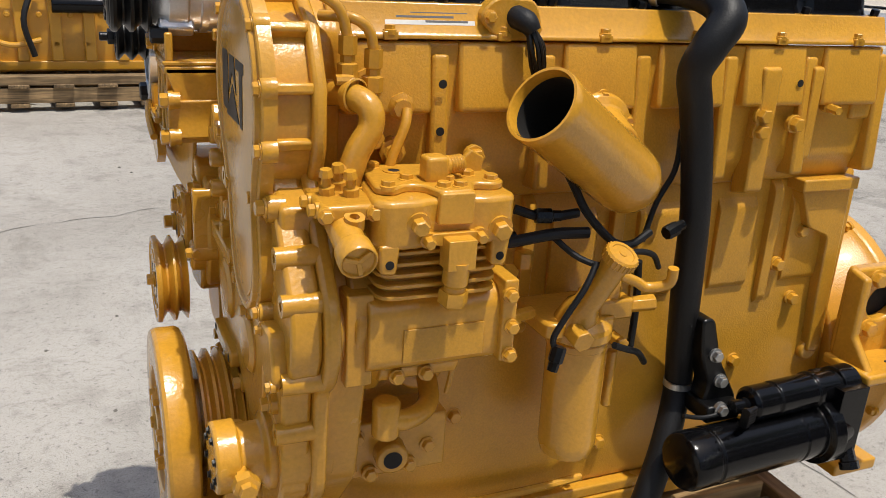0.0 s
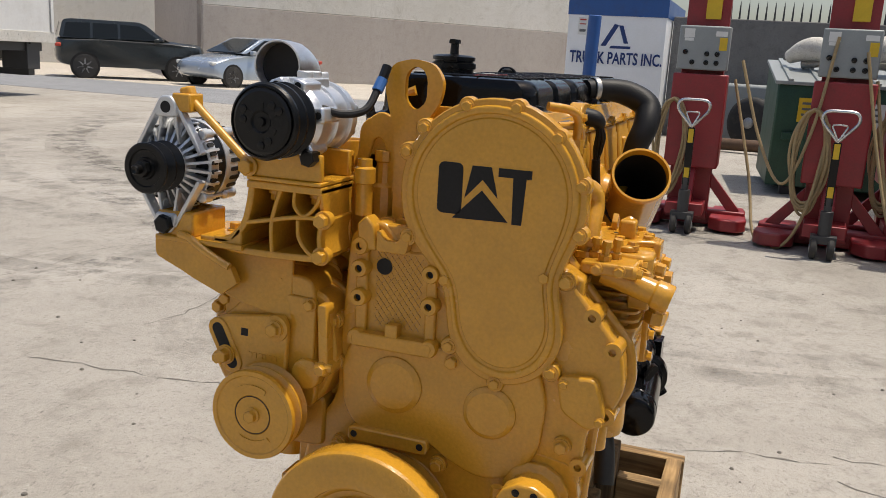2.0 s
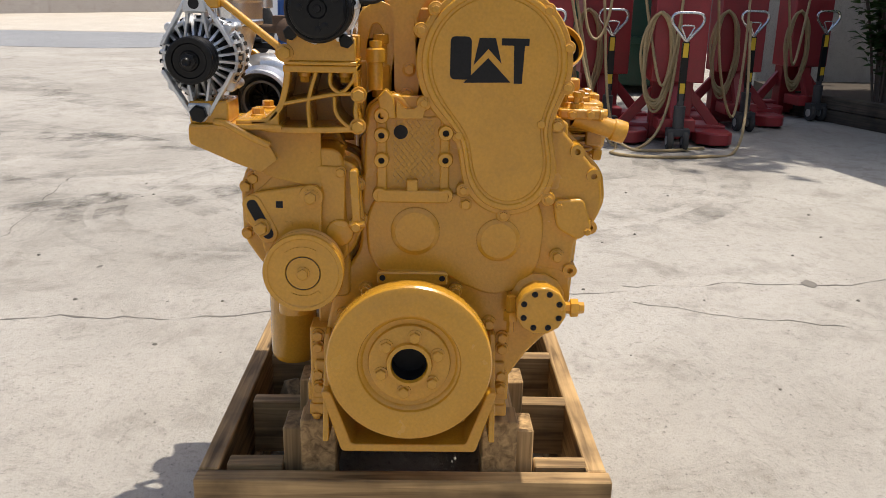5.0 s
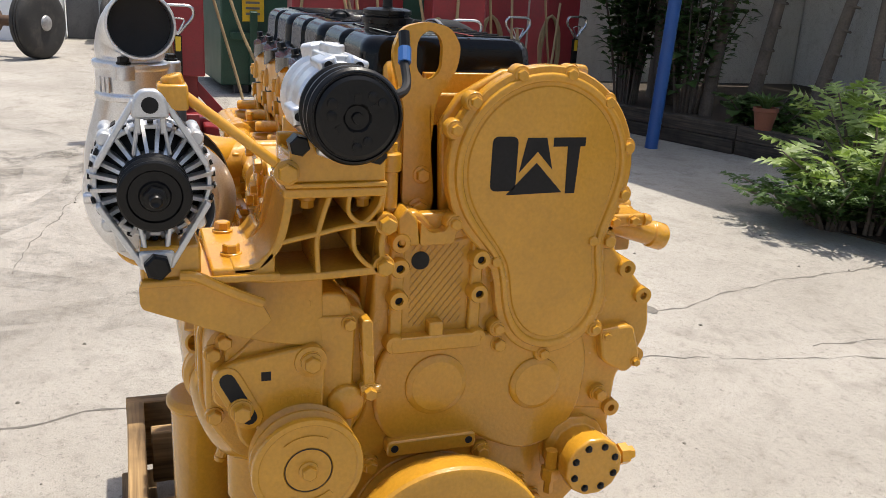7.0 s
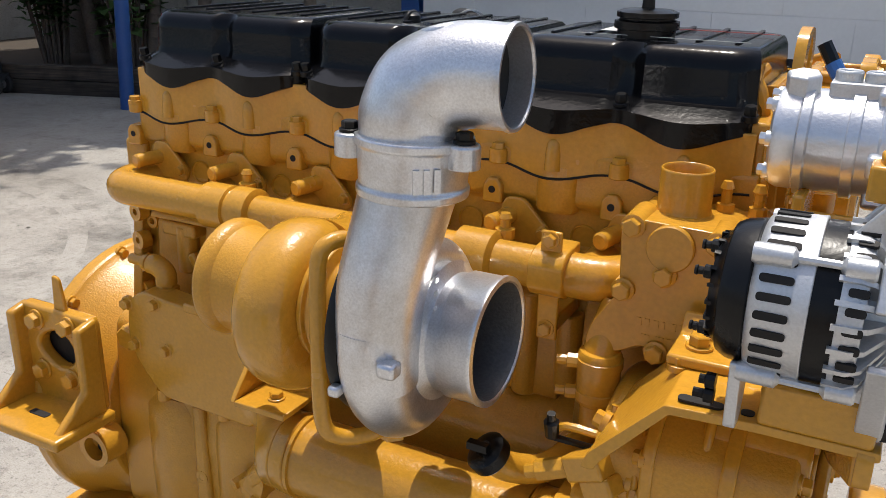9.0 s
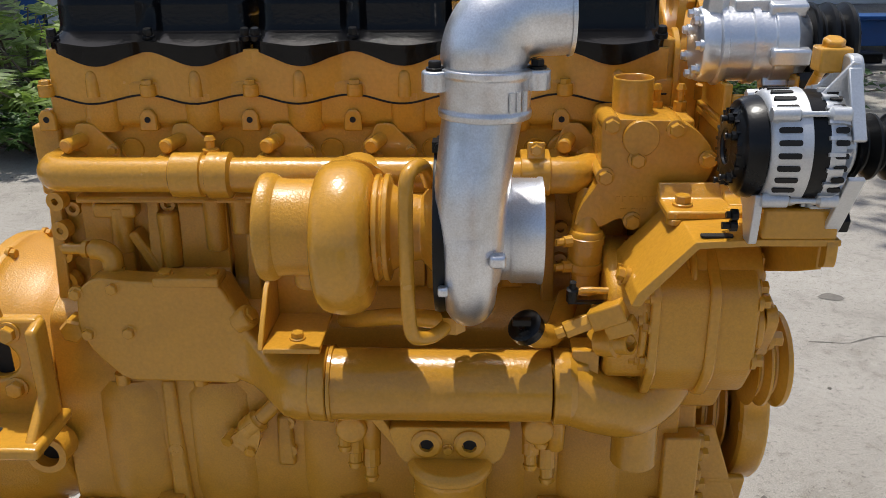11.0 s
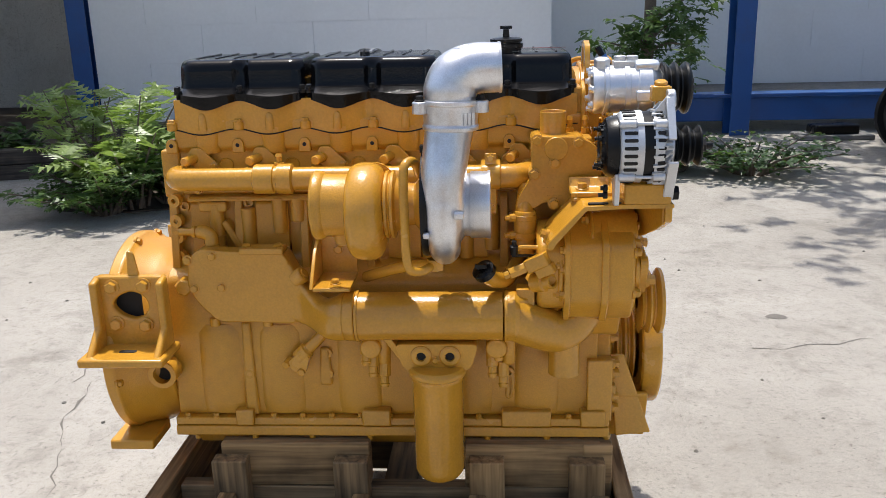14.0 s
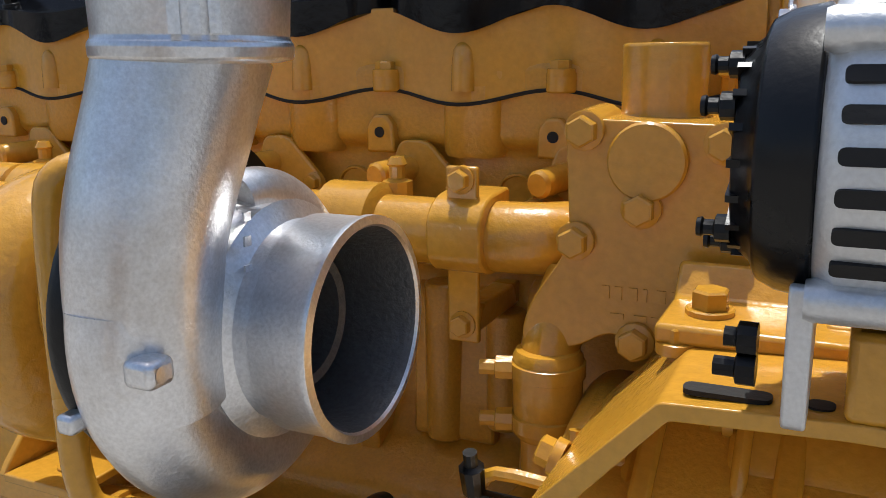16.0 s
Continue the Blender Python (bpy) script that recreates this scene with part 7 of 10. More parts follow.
tube(bm, [(-0.475, 0.325, 0.885), (-0.53, 0.32, 0.86), (-0.55, 0.325, 0.85), (-0.575, 0.34, 0.86), (-0.575, 0.345, 0.885)], 0.008, 12, 6)
part("fuel_line", bm, PAINT, fbase)
bm = bmesh.new()
tube(bm, [(-0.34, 0.275, 0.80), (-0.325, 0.29, 0.805), (-0.315, 0.30, 0.82)], 0.007, 10, 4)
part("fuel_line", bm, PAINT, fbase)
# transfer block and drain elbows under the air compressor
bm = bmesh.new()
lathe(bm, (-0.158, 0.318, 0.672), (0, 0, 1), [(0.019, 0), (0.019, 0.05), (0.016, 0.055)], 24)
tube(bm, [(-0.158, 0.318, 0.70), (-0.19, 0.315, 0.69), (-0.235, 0.28, 0.69), (-0.25, 0.22, 0.72)], 0.015, 18, 5)
lathe(bm, (-0.24, 0.18, 0.72), (0, 1, 0), [(0.04, 0), (0.038, 0.05), (0.03, 0.055)], 24)
lathe(bm, (-0.195, 0.20, 0.60), (0.1, 1, 0), [(0.026, 0), (0.024, 0.075), (0.019, 0.077)], 24)
box(bm, -0.28, -0.11, 0.18, 0.25, 0.56, 0.65)
low = part("oil_transfer_block", bm, PAINT, engine, "", 0.003)
for p, ax in (((-0.158, 0.318, 0.6715), (0, 0, -1)), ((-0.187, 0.2775, 0.60), (0.1, 1, 0))):
    bm = bmesh.new()
    lathe(bm, p, ax, [(0.014, 0), (0, 0.0006)], 16, cap=False)
    part("open_port", bm, SHADE_JOINT_BLACK, low)
for p in ((-0.14, 0.25, 0.63), (-0.25, 0.25, 0.60), (-0.13, 0.25, 0.58), (-0.22, 0.255, 0.575), (-0.16, 0.255, 0.57)):
    bolt(low, p, (0, 1, 0), 0.009, 0.012)
bm = bmesh.new()
tube(bm, [(-0.26, 0.28, 0.79), (-0.265, 0.285, 0.74), (-0.262, 0.28, 0.70)], 0.004, 8, 4)
part("drip_tube", bm, PAINT, low)
bm = bmesh.new()
tube(bm, [(-0.12, 0.22, 0.50), (-0.25, 0.215, 0.455), (-0.45, 0.21, 0.445), (-0.56, 0.21, 0.45)], 0.007, 8, 5)
part("sump_line", bm, PAINT, engine)

# ------------------------------------------------ black breather hose
bm = bmesh.new()
HOSE = [(-0.585, 0.165, 1.255), (-0.615, 0.195, 1.258), (-0.645, 0.242, 1.252), (-0.648, 0.285, 1.228), (-0.622, 0.29, 1.19), (-0.612, 0.278, 1.15), (-0.632, 0.268, 1.10), (-0.652, 0.262, 1.03), (-0.668, 0.262, 0.93), (-0.69, 0.245, 0.80), (-0.715, 0.225, 0.69), (-0.732, 0.215, 0.60), (-0.70, 0.245, 0.52), (-0.66, 0.27, 0.44), (-0.63, 0.28, 0.37)]
tube(bm, HOSE, 0.026, 22, 7, radii=[0.021, 0.022, 0.026, 0.027, 0.026, 0.0245, 0.024, 0.0235, 0.023, 0.0245, 0.024, 0.0235, 0.0235, 0.0235, 0.0235])
bhose = part("breather_hose", bm, RUBBER, engine, "thick black rubber breather hose", 0, 50)
for p, dd in (((-0.60, 0.18, 1.257), (-0.6, 0.7, 0)), ((-0.731, 0.216, 0.61), (0, 0, -1))):
    bm = bmesh.new()
    lathe(bm, p, dd, [(0.0235, -0.006), (0.0255, -0.005), (0.0255, 0.005), (0.0235, 0.006)], 28, cap=False)
    part("hose_clamp", bm, STEEL, bhose, "steel band clamp")

# ------------------------------------------------ starter motor and wiring
bm = bmesh.new()
lathe(bm, (-0.665, 0.325, 0.53), (-1, -0.06, 0), [(0.0, 0), (0.038, 0.0), (0.046, 0.004), (0.049, 0.012), (0.049, 0.05), (0.047, 0.052), (0.047, 0.056), (0.0495, 0.058), (0.0495, 0.24), (0.047, 0.242), (0.05, 0.246), (0.05, 0.29), (0.062, 0.294), (0.062, 0.32), (0.05, 0.325), (0.04, 0.37)], 44)
starter = part("starter_motor", bm, BLACK, engine, "gloss black starter motor", 0.001, 30)
bm = bmesh.new()
lathe(bm, (-0.80, 0.308, 0.605), (-1, -0.05, 0), [(0.012, -0.03), (0.012, 0.0), (0.024, 0.002), (0.030, 0.008), (0.030, 0.05), (0.028, 0.052), (0.028, 0.056), (0.031, 0.058), (0.031, 0.14), (0.034, 0.142), (0.034, 0.15), (0.028, 0.155), (0.028, 0.2), (0.034, 0.202), (0.034, 0.24)], 32)
box(bm, -1.04, -0.98, 0.26, 0.345, 0.48, 0.62)
part("solenoid", bm, BLACK, starter, "", 0.001)
for k in range(5):
    bm = bmesh.new()
    lathe(bm, (-0.80 + 0.004 * k, 0.33 + 0.004 * k, 0.59 + 0.008 * k), (1, 0.3, 0), [(0.005, 0), (0.005, 0.02), (0.008, 0.021), (0.008, 0.028)], 8)
    part("terminal_stud", bm, BLACK_STEEL, starter)
bm = bmesh.new()
lathe(bm, (-1.03, 0.33, 0.50), (0, 0.6, -1), [(0.014, -0.03), (0.014, 0.03), (0.017, 0.032), (0.017, 0.045)], 8)
part("drain_elbow", bm, BLACK, starter)
bm = bmesh.new()
prism(bm, rounded([(-0.71, 0.755), (-0.735, 0.755), (-0.76, 0.68), (-0.81, 0.60), (-0.80, 0.575), (-0.735, 0.585), (-0.745, 0.63), (-0.72, 0.69)], 0.01), "y", 0.235, 0.275)
box(bm, -0.80, -0.73, 0.225, 0.30, 0.575, 0.605)
relay = part("relay_bracket", bm, BLACK_STEEL, engine, "black relay on a black bent bracket", 0.004)
for p in ((-0.745, 0.277, 0.69), (-0.765, 0.277, 0.64), (-0.755, 0.30, 0.60)):
    bolt(relay, p, (0, 1, 0), 0.009, 0.012, STEEL)
for pts, r in (([(-0.41, 0.24, 1.06), (-0.43, 0.285, 1.0), (-0.45, 0.30, 0.96), (-0.49, 0.31, 0.92), (-0.53, 0.30, 0.91), (-0.57, 0.285, 0.92)], 0.008),
               ([(-0.30, 0.30, 0.93), (-0.34, 0.29, 0.925), (-0.40, 0.30, 0.935), (-0.45, 0.305, 0.935)], 0.011),
               ([(-0.35, 0.27, 0.965), (-0.39, 0.285, 0.955), (-0.44, 0.29, 0.96)], 0.009),
               ([(-0.40, 0.29, 0.93), (-0.43, 0.32, 0.905), (-0.47, 0.335, 0.895), (-0.52, 0.32, 0.905), (-0.57, 0.30, 0.89), (-0.60, 0.28, 0.86)], 0.006),
               ([(-0.45, 0.335, 0.90), (-0.43, 0.345, 0.87), (-0.405, 0.345, 0.83), (-0.39, 0.342, 0.795), (-0.40, 0.345, 0.775)], 0.006),
               ([(-0.64, 0.235, 1.06), (-0.635, 0.24, 1.0), (-0.61, 0.24, 0.95), (-0.59, 0.245, 0.89)], 0.006),
               ([(-0.51, 0.32, 0.76), (-0.54, 0.31, 0.745), (-0.57, 0.30, 0.73), (-0.60, 0.28, 0.70)], 0.007),
               ([(-0.585, 0.25, 0.86), (-0.60, 0.24, 0.78), (-0.60, 0.24, 0.70)], 0.008),
               ([(-0.68, 0.30, 0.60), (-0.72, 0.30, 0.59), (-0.76, 0.305, 0.595)], 0.005),
               ([(-0.70, 0.255, 0.74), (-0.69, 0.25, 0.79), (-0.675, 0.24, 0.83)], 0.006)):
    bm = bmesh.new()
    tube(bm, pts, r * 0.75, 10, 6)
    part("wire_loom", bm, RUBBER, engine, "black braided wire loom")
for p, dd in (((-0.31, 0.285, 0.93), (-1, 0, 0)), ((-0.375, 0.285, 0.958), (-1, 0.2, 0)), ((-0.40, 0.345, 0.785), (0.3, 0.1, -1)), ((-0.60, 0.285, 0.915), (-1, -0.2, 0.3))):
    bm = bmesh.new()
    lathe(bm, p, dd, [(0.010, 0), (0.011, 0.003), (0.011, 0.022), (0.008, 0.024), (0.008, 0.036)], 8)
    part("wire_plug", bm, PLASTIC, engine)

# ------------------------------------------------ front support under the damper
bm = bmesh.new()
prism(bm, rounded([(-0.175, 0.47), (-0.155, 0.47), (-0.115, 0.355), (0.115, 0.355), (0.155, 0.47), (0.175, 0.47), (0.135, 0.338), (-0.135, 0.338)], 0.008), "x", -0.02, 0.075)
prism(bm, rounded([(-0.16, 0.46), (0.16, 0.46), (0.118, 0.35), (-0.118, 0.35)], 0.008), "x", -0.035, -0.02)
prism(bm, [(-0.006, 0.35), (0.006, 0.35), (0.006, 0.45), (-0.006, 0.45)], "x", -0.02, 0.05)
sup = part("front_support", bm, PAINT, engine, "", 0.004)
for s in (-1, 1):
    bm = bmesh.new()
    prism(bm, [(-0.02, 0.57), (0.015, 0.57), (0.085, 0.365), (0.0, 0.355)], "y", s * 0.16, s * 0.172)
    part("side_gusset", bm, PAINT, sup, "", 0.003)
    bm = bmesh.new()
    box(bm, -0.075, -0.015, *sorted((s * 0.155, s * 0.205)), 0.41, 0.57)
    box(bm, -0.06, -0.005, *sorted((s * 0.15, s * 0.195)), 0.46, 0.50)
    part("case_foot", bm, PAINT, sup, "", 0.004)
    for z in (0.44, 0.47, 0.53, 0.555):
        bolt(sup, (-0.012, s * 0.188, z), (1, 0, 0), 0.010, 0.014)
# ------------------------------------------------ wooden skid
def wood(name, a, b, rough=0.75):
    m = bpy.data.materials.new(name)
    m.use_nodes = True
    n, l = m.node_tree.nodes, m.node_tree.links
    p = n["Principled BSDF"]
    tc = n.new("ShaderNodeTexCoord")
    oi = n.new("ShaderNodeObjectInfo")
    mp = n.new("ShaderNodeMapping")
    mp.inputs["Scale"].default_value = (3, 60, 60)
    l.new(tc.outputs["Object"], mp.inputs["Vector"])
    addv = n.new("ShaderNodeVectorMath")
    l.new(mp.outputs[0], addv.inputs[0])
    l.new(oi.outputs["Random"], addv.inputs[1])
    g = n.new("ShaderNodeTexNoise")
    g.inputs["Scale"].default_value = 1.0
    g.inputs["Detail"].default_value = 6
    g.inputs["Distortion"].default_value = 0.6
    l.new(addv.outputs[0], g.inputs["Vector"])
    st = n.new("ShaderNodeTexNoise")
    st.inputs["Scale"].default_value = 7
    st.inputs["Detail"].default_value = 6
    l.new(tc.outputs["Object"], st.inputs["Vector"])
    ramp = n.new("ShaderNodeValToRGB")
    ramp.color_ramp.elements[0].position, ramp.color_ramp.elements[1].position = 0.32, 0.68
    ramp.color_ramp.elements[0].color, ramp.color_ramp.elements[1].color = (*a, 1), (*b, 1)
    l.new(g.outputs["Fac"], ramp.inputs[0])
    mx = n.new("ShaderNodeMix")
    mx.data_type, mx.blend_type = "RGBA", "MULTIPLY"
    mr = n.new("ShaderNodeMapRange")
    mr.inputs[1].default_value, mr.inputs[2].default_value, mr.inputs[4].default_value = 0.45, 0.75, 0.75
    l.new(st.outputs["Fac"], mr.inputs[0])
    l.new(mr.outputs[0], mx.inputs[0])
    l.new(ramp.outputs[0], mx.inputs[6])
    mx.inputs[7].default_value = (0.22, 0.2, 0.18, 1)
    hv = n.new("ShaderNodeHueSaturation")
    vr = n.new("ShaderNodeMapRange")
    vr.inputs[3].default_value, vr.inputs[4].default_value = 0.75, 1.25
    l.new(oi.outputs["Random"], vr.inputs[0])
    l.new(vr.outputs[0], hv.inputs["Value"])
    l.new(mx.outputs[2], hv.inputs["Color"])
    l.new(hv.outputs[0], p.inputs["Base Color"])
    p.inputs["Roughness"].default_value = rough
    bp = n.new("ShaderNodeBump")
    bp.inputs["Strength"].default_value, bp.inputs["Distance"].default_value = 0.5, 0.003
    l.new(g.outputs["Fac"], bp.inputs["Height"])
    l.new(bp.outputs[0], p.inputs["Normal"])
    return m


WOOD = wood("weathered_pine", (0.16, 0.092, 0.034), (0.50, 0.32, 0.14))
WOOD_OLD = wood("grey_stained_pine", (0.085, 0.056, 0.026), (0.36, 0.235, 0.11))
skid = thing("wooden_skid", "weathered oil-stained pine skid under the engine", "skid", pose(0, 0, 0))


def plank(parent, name, centre, size, mtl, rz=0.0, ry=0.0):
    """A sawn board: long side along its own x axis."""
    sx, sy, sz = (s / 2 for s in size)
    bm = bmesh.new()
    box(bm, -sx, sx, -sy, sy, -sz, sz)
    bmesh.ops.bevel(bm, geom=bm.edges[:], offset=0.003, segments=1, affect="EDGES")
    for v in bm.verts:
        v.co += V((0, 0.002 * math.sin(v.co.x * 7 + centre[0] * 9), 0.002 * math.cos(v.co.x * 5 + centre[1] * 7)))
    ob = part(name, bm, mtl, parent)
    ob.matrix_basis = pose(*centre, 0, ry, rz)
    return ob


X0, X1 = -1.115, -0.008
for y in (-0.425, 0.405):
    plank(skid, "side_rail", ((X0 + X1) / 2, y, 0.152), (X1 - X0, 0.042, 0.19), WOOD)
    plank(skid, "skid_runner", ((X0 + X1) / 2, y, 0.036), (X1 - X0 - 0.1, 0.085, 0.07), WOOD_OLD)
for x in (X0 - 0.021, X1 + 0.021):
    plank(skid, "end_board", (x, -0.010, 0.152), (0.88, 0.042, 0.19), WOOD, 90)
for s in (-1, 1):
    y = s * 0.205
    plank(skid, "bearer", (-0.555, y, 0.145), (1.07, 0.042, 0.19), WOOD_OLD)
    plank(skid, "top_bearer", (-0.79, y, 0.30), (0.37, 0.042, 0.118), WOOD)
    plank(skid, "top_bearer", (-0.205, y, 0.30), (0.33, 0.042, 0.118), WOOD)
    plank(skid, "front_packer", (-0.048, y * 0.94, 0.20), (0.07, 0.075, 0.32), WOOD)
    for x in (-0.945, -0.645, -0.315, -0.075):
        plank(skid, "post", (x, s * 0.248, 0.19), (0.28, 0.042, 0.085), WOOD_OLD if x < -0.5 else WOOD, 0, 90)
    for x in (-0.955, -0.62, -0.34, -0.045):
        plank(skid, "spacer", (x, s * 0.332, 0.18), (0.12, 0.042, 0.14), WOOD, 90)
for x in (-1.0, -0.55, -0.1):
    plank(skid, "cross_bearer", (x, 0, 0.12), (0.36, 0.09, 0.08), WOOD_OLD, 90)
plank(skid, "loose_offcut", (-0.50, -0.33, 0.14), (0.16, 0.042, 0.085), WOOD_OLD, 30, -55)
# ================================================================ the yard
def stained(name, base, dark, light, scale, rough=0.85, streak=(1, 1, 1)):
    """Weathered ground or wall: blotches, scuffs and fine grit."""
    m = bpy.data.materials.new(name)
    m.use_nodes = True
    n, l = m.node_tree.nodes, m.node_tree.links
    p = n["Principled BSDF"]
    tc = n.new("ShaderNodeTexCoord")
    mp = n.new("ShaderNodeMapping")
    mp.inputs["Scale"].default_value = streak
    l.new(tc.outputs["Object"], mp.inputs["Vector"])

    def tex(sc, det, src, ro=0.6, dist=0.0):
        t = n.new("ShaderNodeTexNoise")
        t.inputs["Scale"].default_value, t.inputs["Detail"].default_value = sc, det
        t.inputs["Roughness"].default_value, t.inputs["Distortion"].default_value = ro, dist
        l.new(src, t.inputs["Vector"])
        return t.outputs["Fac"]

    def rng(src, a, b, c, d):
        t = n.new("ShaderNodeMapRange")
        for i, v in enumerate((a, b, c, d)):
            t.inputs[i + 1].default_value = v
        l.new(src, t.inputs[0])
        return t.outputs[0]

    def mix(fac, a, b, blend="MIX"):
        t = n.new("ShaderNodeMix")
        t.data_type, t.blend_type = "RGBA", blend
        for s, v in ((0, fac), (6, a), (7, b)):
            if isinstance(v, tuple):
                t.inputs[s].default_value = (*v, 1)
            elif isinstance(v, (int, float)):
                t.inputs[s].default_value = v
            else:
                l.new(v, t.inputs[s])
        return t.outputs[2]
    o = tc.outputs["Object"]
    big = tex(scale, 7, mp.outputs[0], 0.62, 0.4)
    mid = tex(scale * 7, 6, o, 0.7)
    grit = tex(scale * 110, 4, o, 0.8)
    sand = tex(scale * 480, 3, o, 0.75)
    col = mix(rng(big, 0.35, 0.66, 0, 1), base, light)
    col = mix(rng(mid, 0.52, 0.75, 0, 0.65), col, dark)
    col = mix(rng(tex(scale * 2.3, 8, mp.outputs[0], 0.7, 1.2), 0.58, 0.72, 0, 0.6), col, dark)
    worn = tex(scale * 30, 8, o, 0.78, 0.3)
    col = mix(rng(worn, 0.53, 0.68, 0, 0.6), col, dark)
    col = mix(rng(worn, 0.30, 0.42, 0.5, 0), col, tuple(min(1, c * 1.15) for c in light))
    col = mix(rng(grit, 0.56, 0.70, 0, 0.9), col, tuple(c * 0.35 for c in dark))
    col = mix(rng(grit, 0.24, 0.40, 0.6, 0), col, tuple(min(1, c * 1.4) for c in light))
    col = mix(rng(sand, 0.54, 0.68, 0, 0.7), col, tuple(c * 0.6 for c in dark))
    col = mix(rng(sand, 0.30, 0.46, 0.7, 0), col, tuple(min(1, c * 1.25) for c in light))
    l.new(col, p.inputs["Base Color"])
    l.new(rng(mid, 0.3, 0.7, rough - 0.1, min(1, rough + 0.08)), p.inputs["Roughness"])
    bp = n.new("ShaderNodeBump")
    bp.inputs["Strength"].default_value, bp.inputs["Distance"].default_value = 0.8, 0.008
    l.new(grit, bp.inputs["Height"])
    l.new(bp.outputs[0], p.inputs["Normal"])
    return m


CONCRETE = stained("sunlit_concrete", (0.305, 0.279, 0.242), (0.165, 0.146, 0.119), (0.435, 0.406, 0.362), 0.55)
ASPHALT = stained("pale_asphalt", (0.23, 0.235, 0.245), (0.13, 0.13, 0.135), (0.28, 0.285, 0.29), 0.8)
SAND = stained("sandy_verge", (0.46, 0.41, 0.34), (0.30, 0.25, 0.19), (0.56, 0.51, 0.44), 0.9)
STUCCO = stained("tan_stucco", (0.40, 0.36, 0.325), (0.30, 0.26, 0.23), (0.44, 0.40, 0.365), 0.5, 0.9, (1, 1, 0.25))
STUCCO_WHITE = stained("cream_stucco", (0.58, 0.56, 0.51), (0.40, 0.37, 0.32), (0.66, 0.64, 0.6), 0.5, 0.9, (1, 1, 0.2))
WHITEWALL = mat("white_painted_blockwork", (0.85, 0.86, 0.87), 0.6, 0, 0.035, 1.2, 30, 0.12, dirt=(0.66, 0.66, 0.64), dirt_amount=0.30)
GREYWALL = stained("dirty_grey_blockwork", (0.16, 0.155, 0.15), (0.08, 0.078, 0.075), (0.22, 0.215, 0.21), 0.8, 0.9, (1, 1, 0.3))
BLUE = mat("blue_gloss_paint", (0.02, 0.09, 0.30), 0.4, 0, 0.12, 4, 80, 0.1, dirt=(0.05, 0.05, 0.06), dirt_amount=0.4)
RED = mat("red_machine_paint", (0.27, 0.022, 0.026), 0.42, 0, 0.15, 5, 90, 0.12, dirt=(0.09, 0.03, 0.025), dirt_amount=0.6)
GREEN = mat("dark_green_container_paint", (0.015, 0.06, 0.035), 0.5, 0, 0.25, 4, 60, 0.15, dirt=(0.06, 0.05, 0.035), dirt_amount=0.5)
GREYBOX = mat("grey_enamel", (0.27, 0.29, 0.29), 0.45, 0, 0.1, 8, 90, 0.05)
DARKGREY = mat("dark_grey_steel", (0.05, 0.05, 0.052), 0.5, 0.2, 0.2, 8, 90, 0.1)
YELLOW_TAG = mat("yellow_sticker", (0.65, 0.42, 0.02), 0.45, 0, 0.08, 20, 90, 0.02)
WHITE_TAG = mat("white_sticker", (0.68, 0.68, 0.66), 0.45, 0, 0.06, 20, 90, 0.02)
CABLE = mat("dusty_yellow_cable", (0.33, 0.24, 0.12), 0.6, 0, 0.25, 12, 120, 0.1)
CHROME = mat("scuffed_chrome", (0.6, 0.6, 0.6), 0.25, 1.0, 0.15, 20, 120, 0.1)
TYRE = mat("tyre_rubber", (0.028, 0.027, 0.026), 0.75, 0, 0.3, 8, 90, 0.3, dirt=(0.10, 0.085, 0.07), dirt_amount=0.6)
RIM = mat("painted_wheel_rim", (0.42, 0.42, 0.42), 0.4, 0.5, 0.2, 12, 90, 0.1, dirt=(0.12, 0.08, 0.05), dirt_amount=0.5)
RUST = mat("rusty_steel", (0.11, 0.065, 0.04), 0.8, 0.2, 0.4, 9, 90, 0.4)
CARGLASS = mat("tinted_car_glass", (0.015, 0.018, 0.02), 0.08, 0, 0.05, 4, 40, 0.0, spec=0.2)
TRAILER_WHITE = mat("dirty_white_trailer_skin", (0.66, 0.66, 0.65), 0.45, 0, 0.06, 1.2, 20, 0.05, dirt=(0.32, 0.28, 0.24), dirt_amount=0.45)

# ground: one sheet to the horizon
bm = bmesh.new()
loft(bm, [[(-400, -400, 0), (400, -400, 0), (400, 400, 0), (-400, 400, 0)], [(-400, -400, -0.5), (400, -400, -0.5), (400, 400, -0.5), (-400, 400, -0.5)]])
tagged(part("ground", bm, CONCRETE), "bright stained concrete yard with cracks", "ground", kind="structure")
bm = bmesh.new()
prism(bm, [(-20.4, -80), (-15.2, -80), (-15.4, -14), (-15.2, -6), (-16.0, -4.6), (-20.6, -4.0), (-20.3, -14)], "z", -0.02, 0.006)
tagged(part("road", bm, ASPHALT), "pale worn asphalt lane beside the yard", "road", kind="structure")
bm = bmesh.new()
prism(bm, [(-60, -80), (-20.55, -80), (-20.5, -14), (-20.9, -4.0), (-40, -3), (-60, -8)], "z", -0.02, 0.004)
tagged(part("verge", bm, SAND), "pale sandy verge along the wall", "ground", kind="structure")
CRACK = mat("crack_dirt", (0.15, 0.136, 0.118), 0.9, 0, 0.3, 10, 90, 0.2)


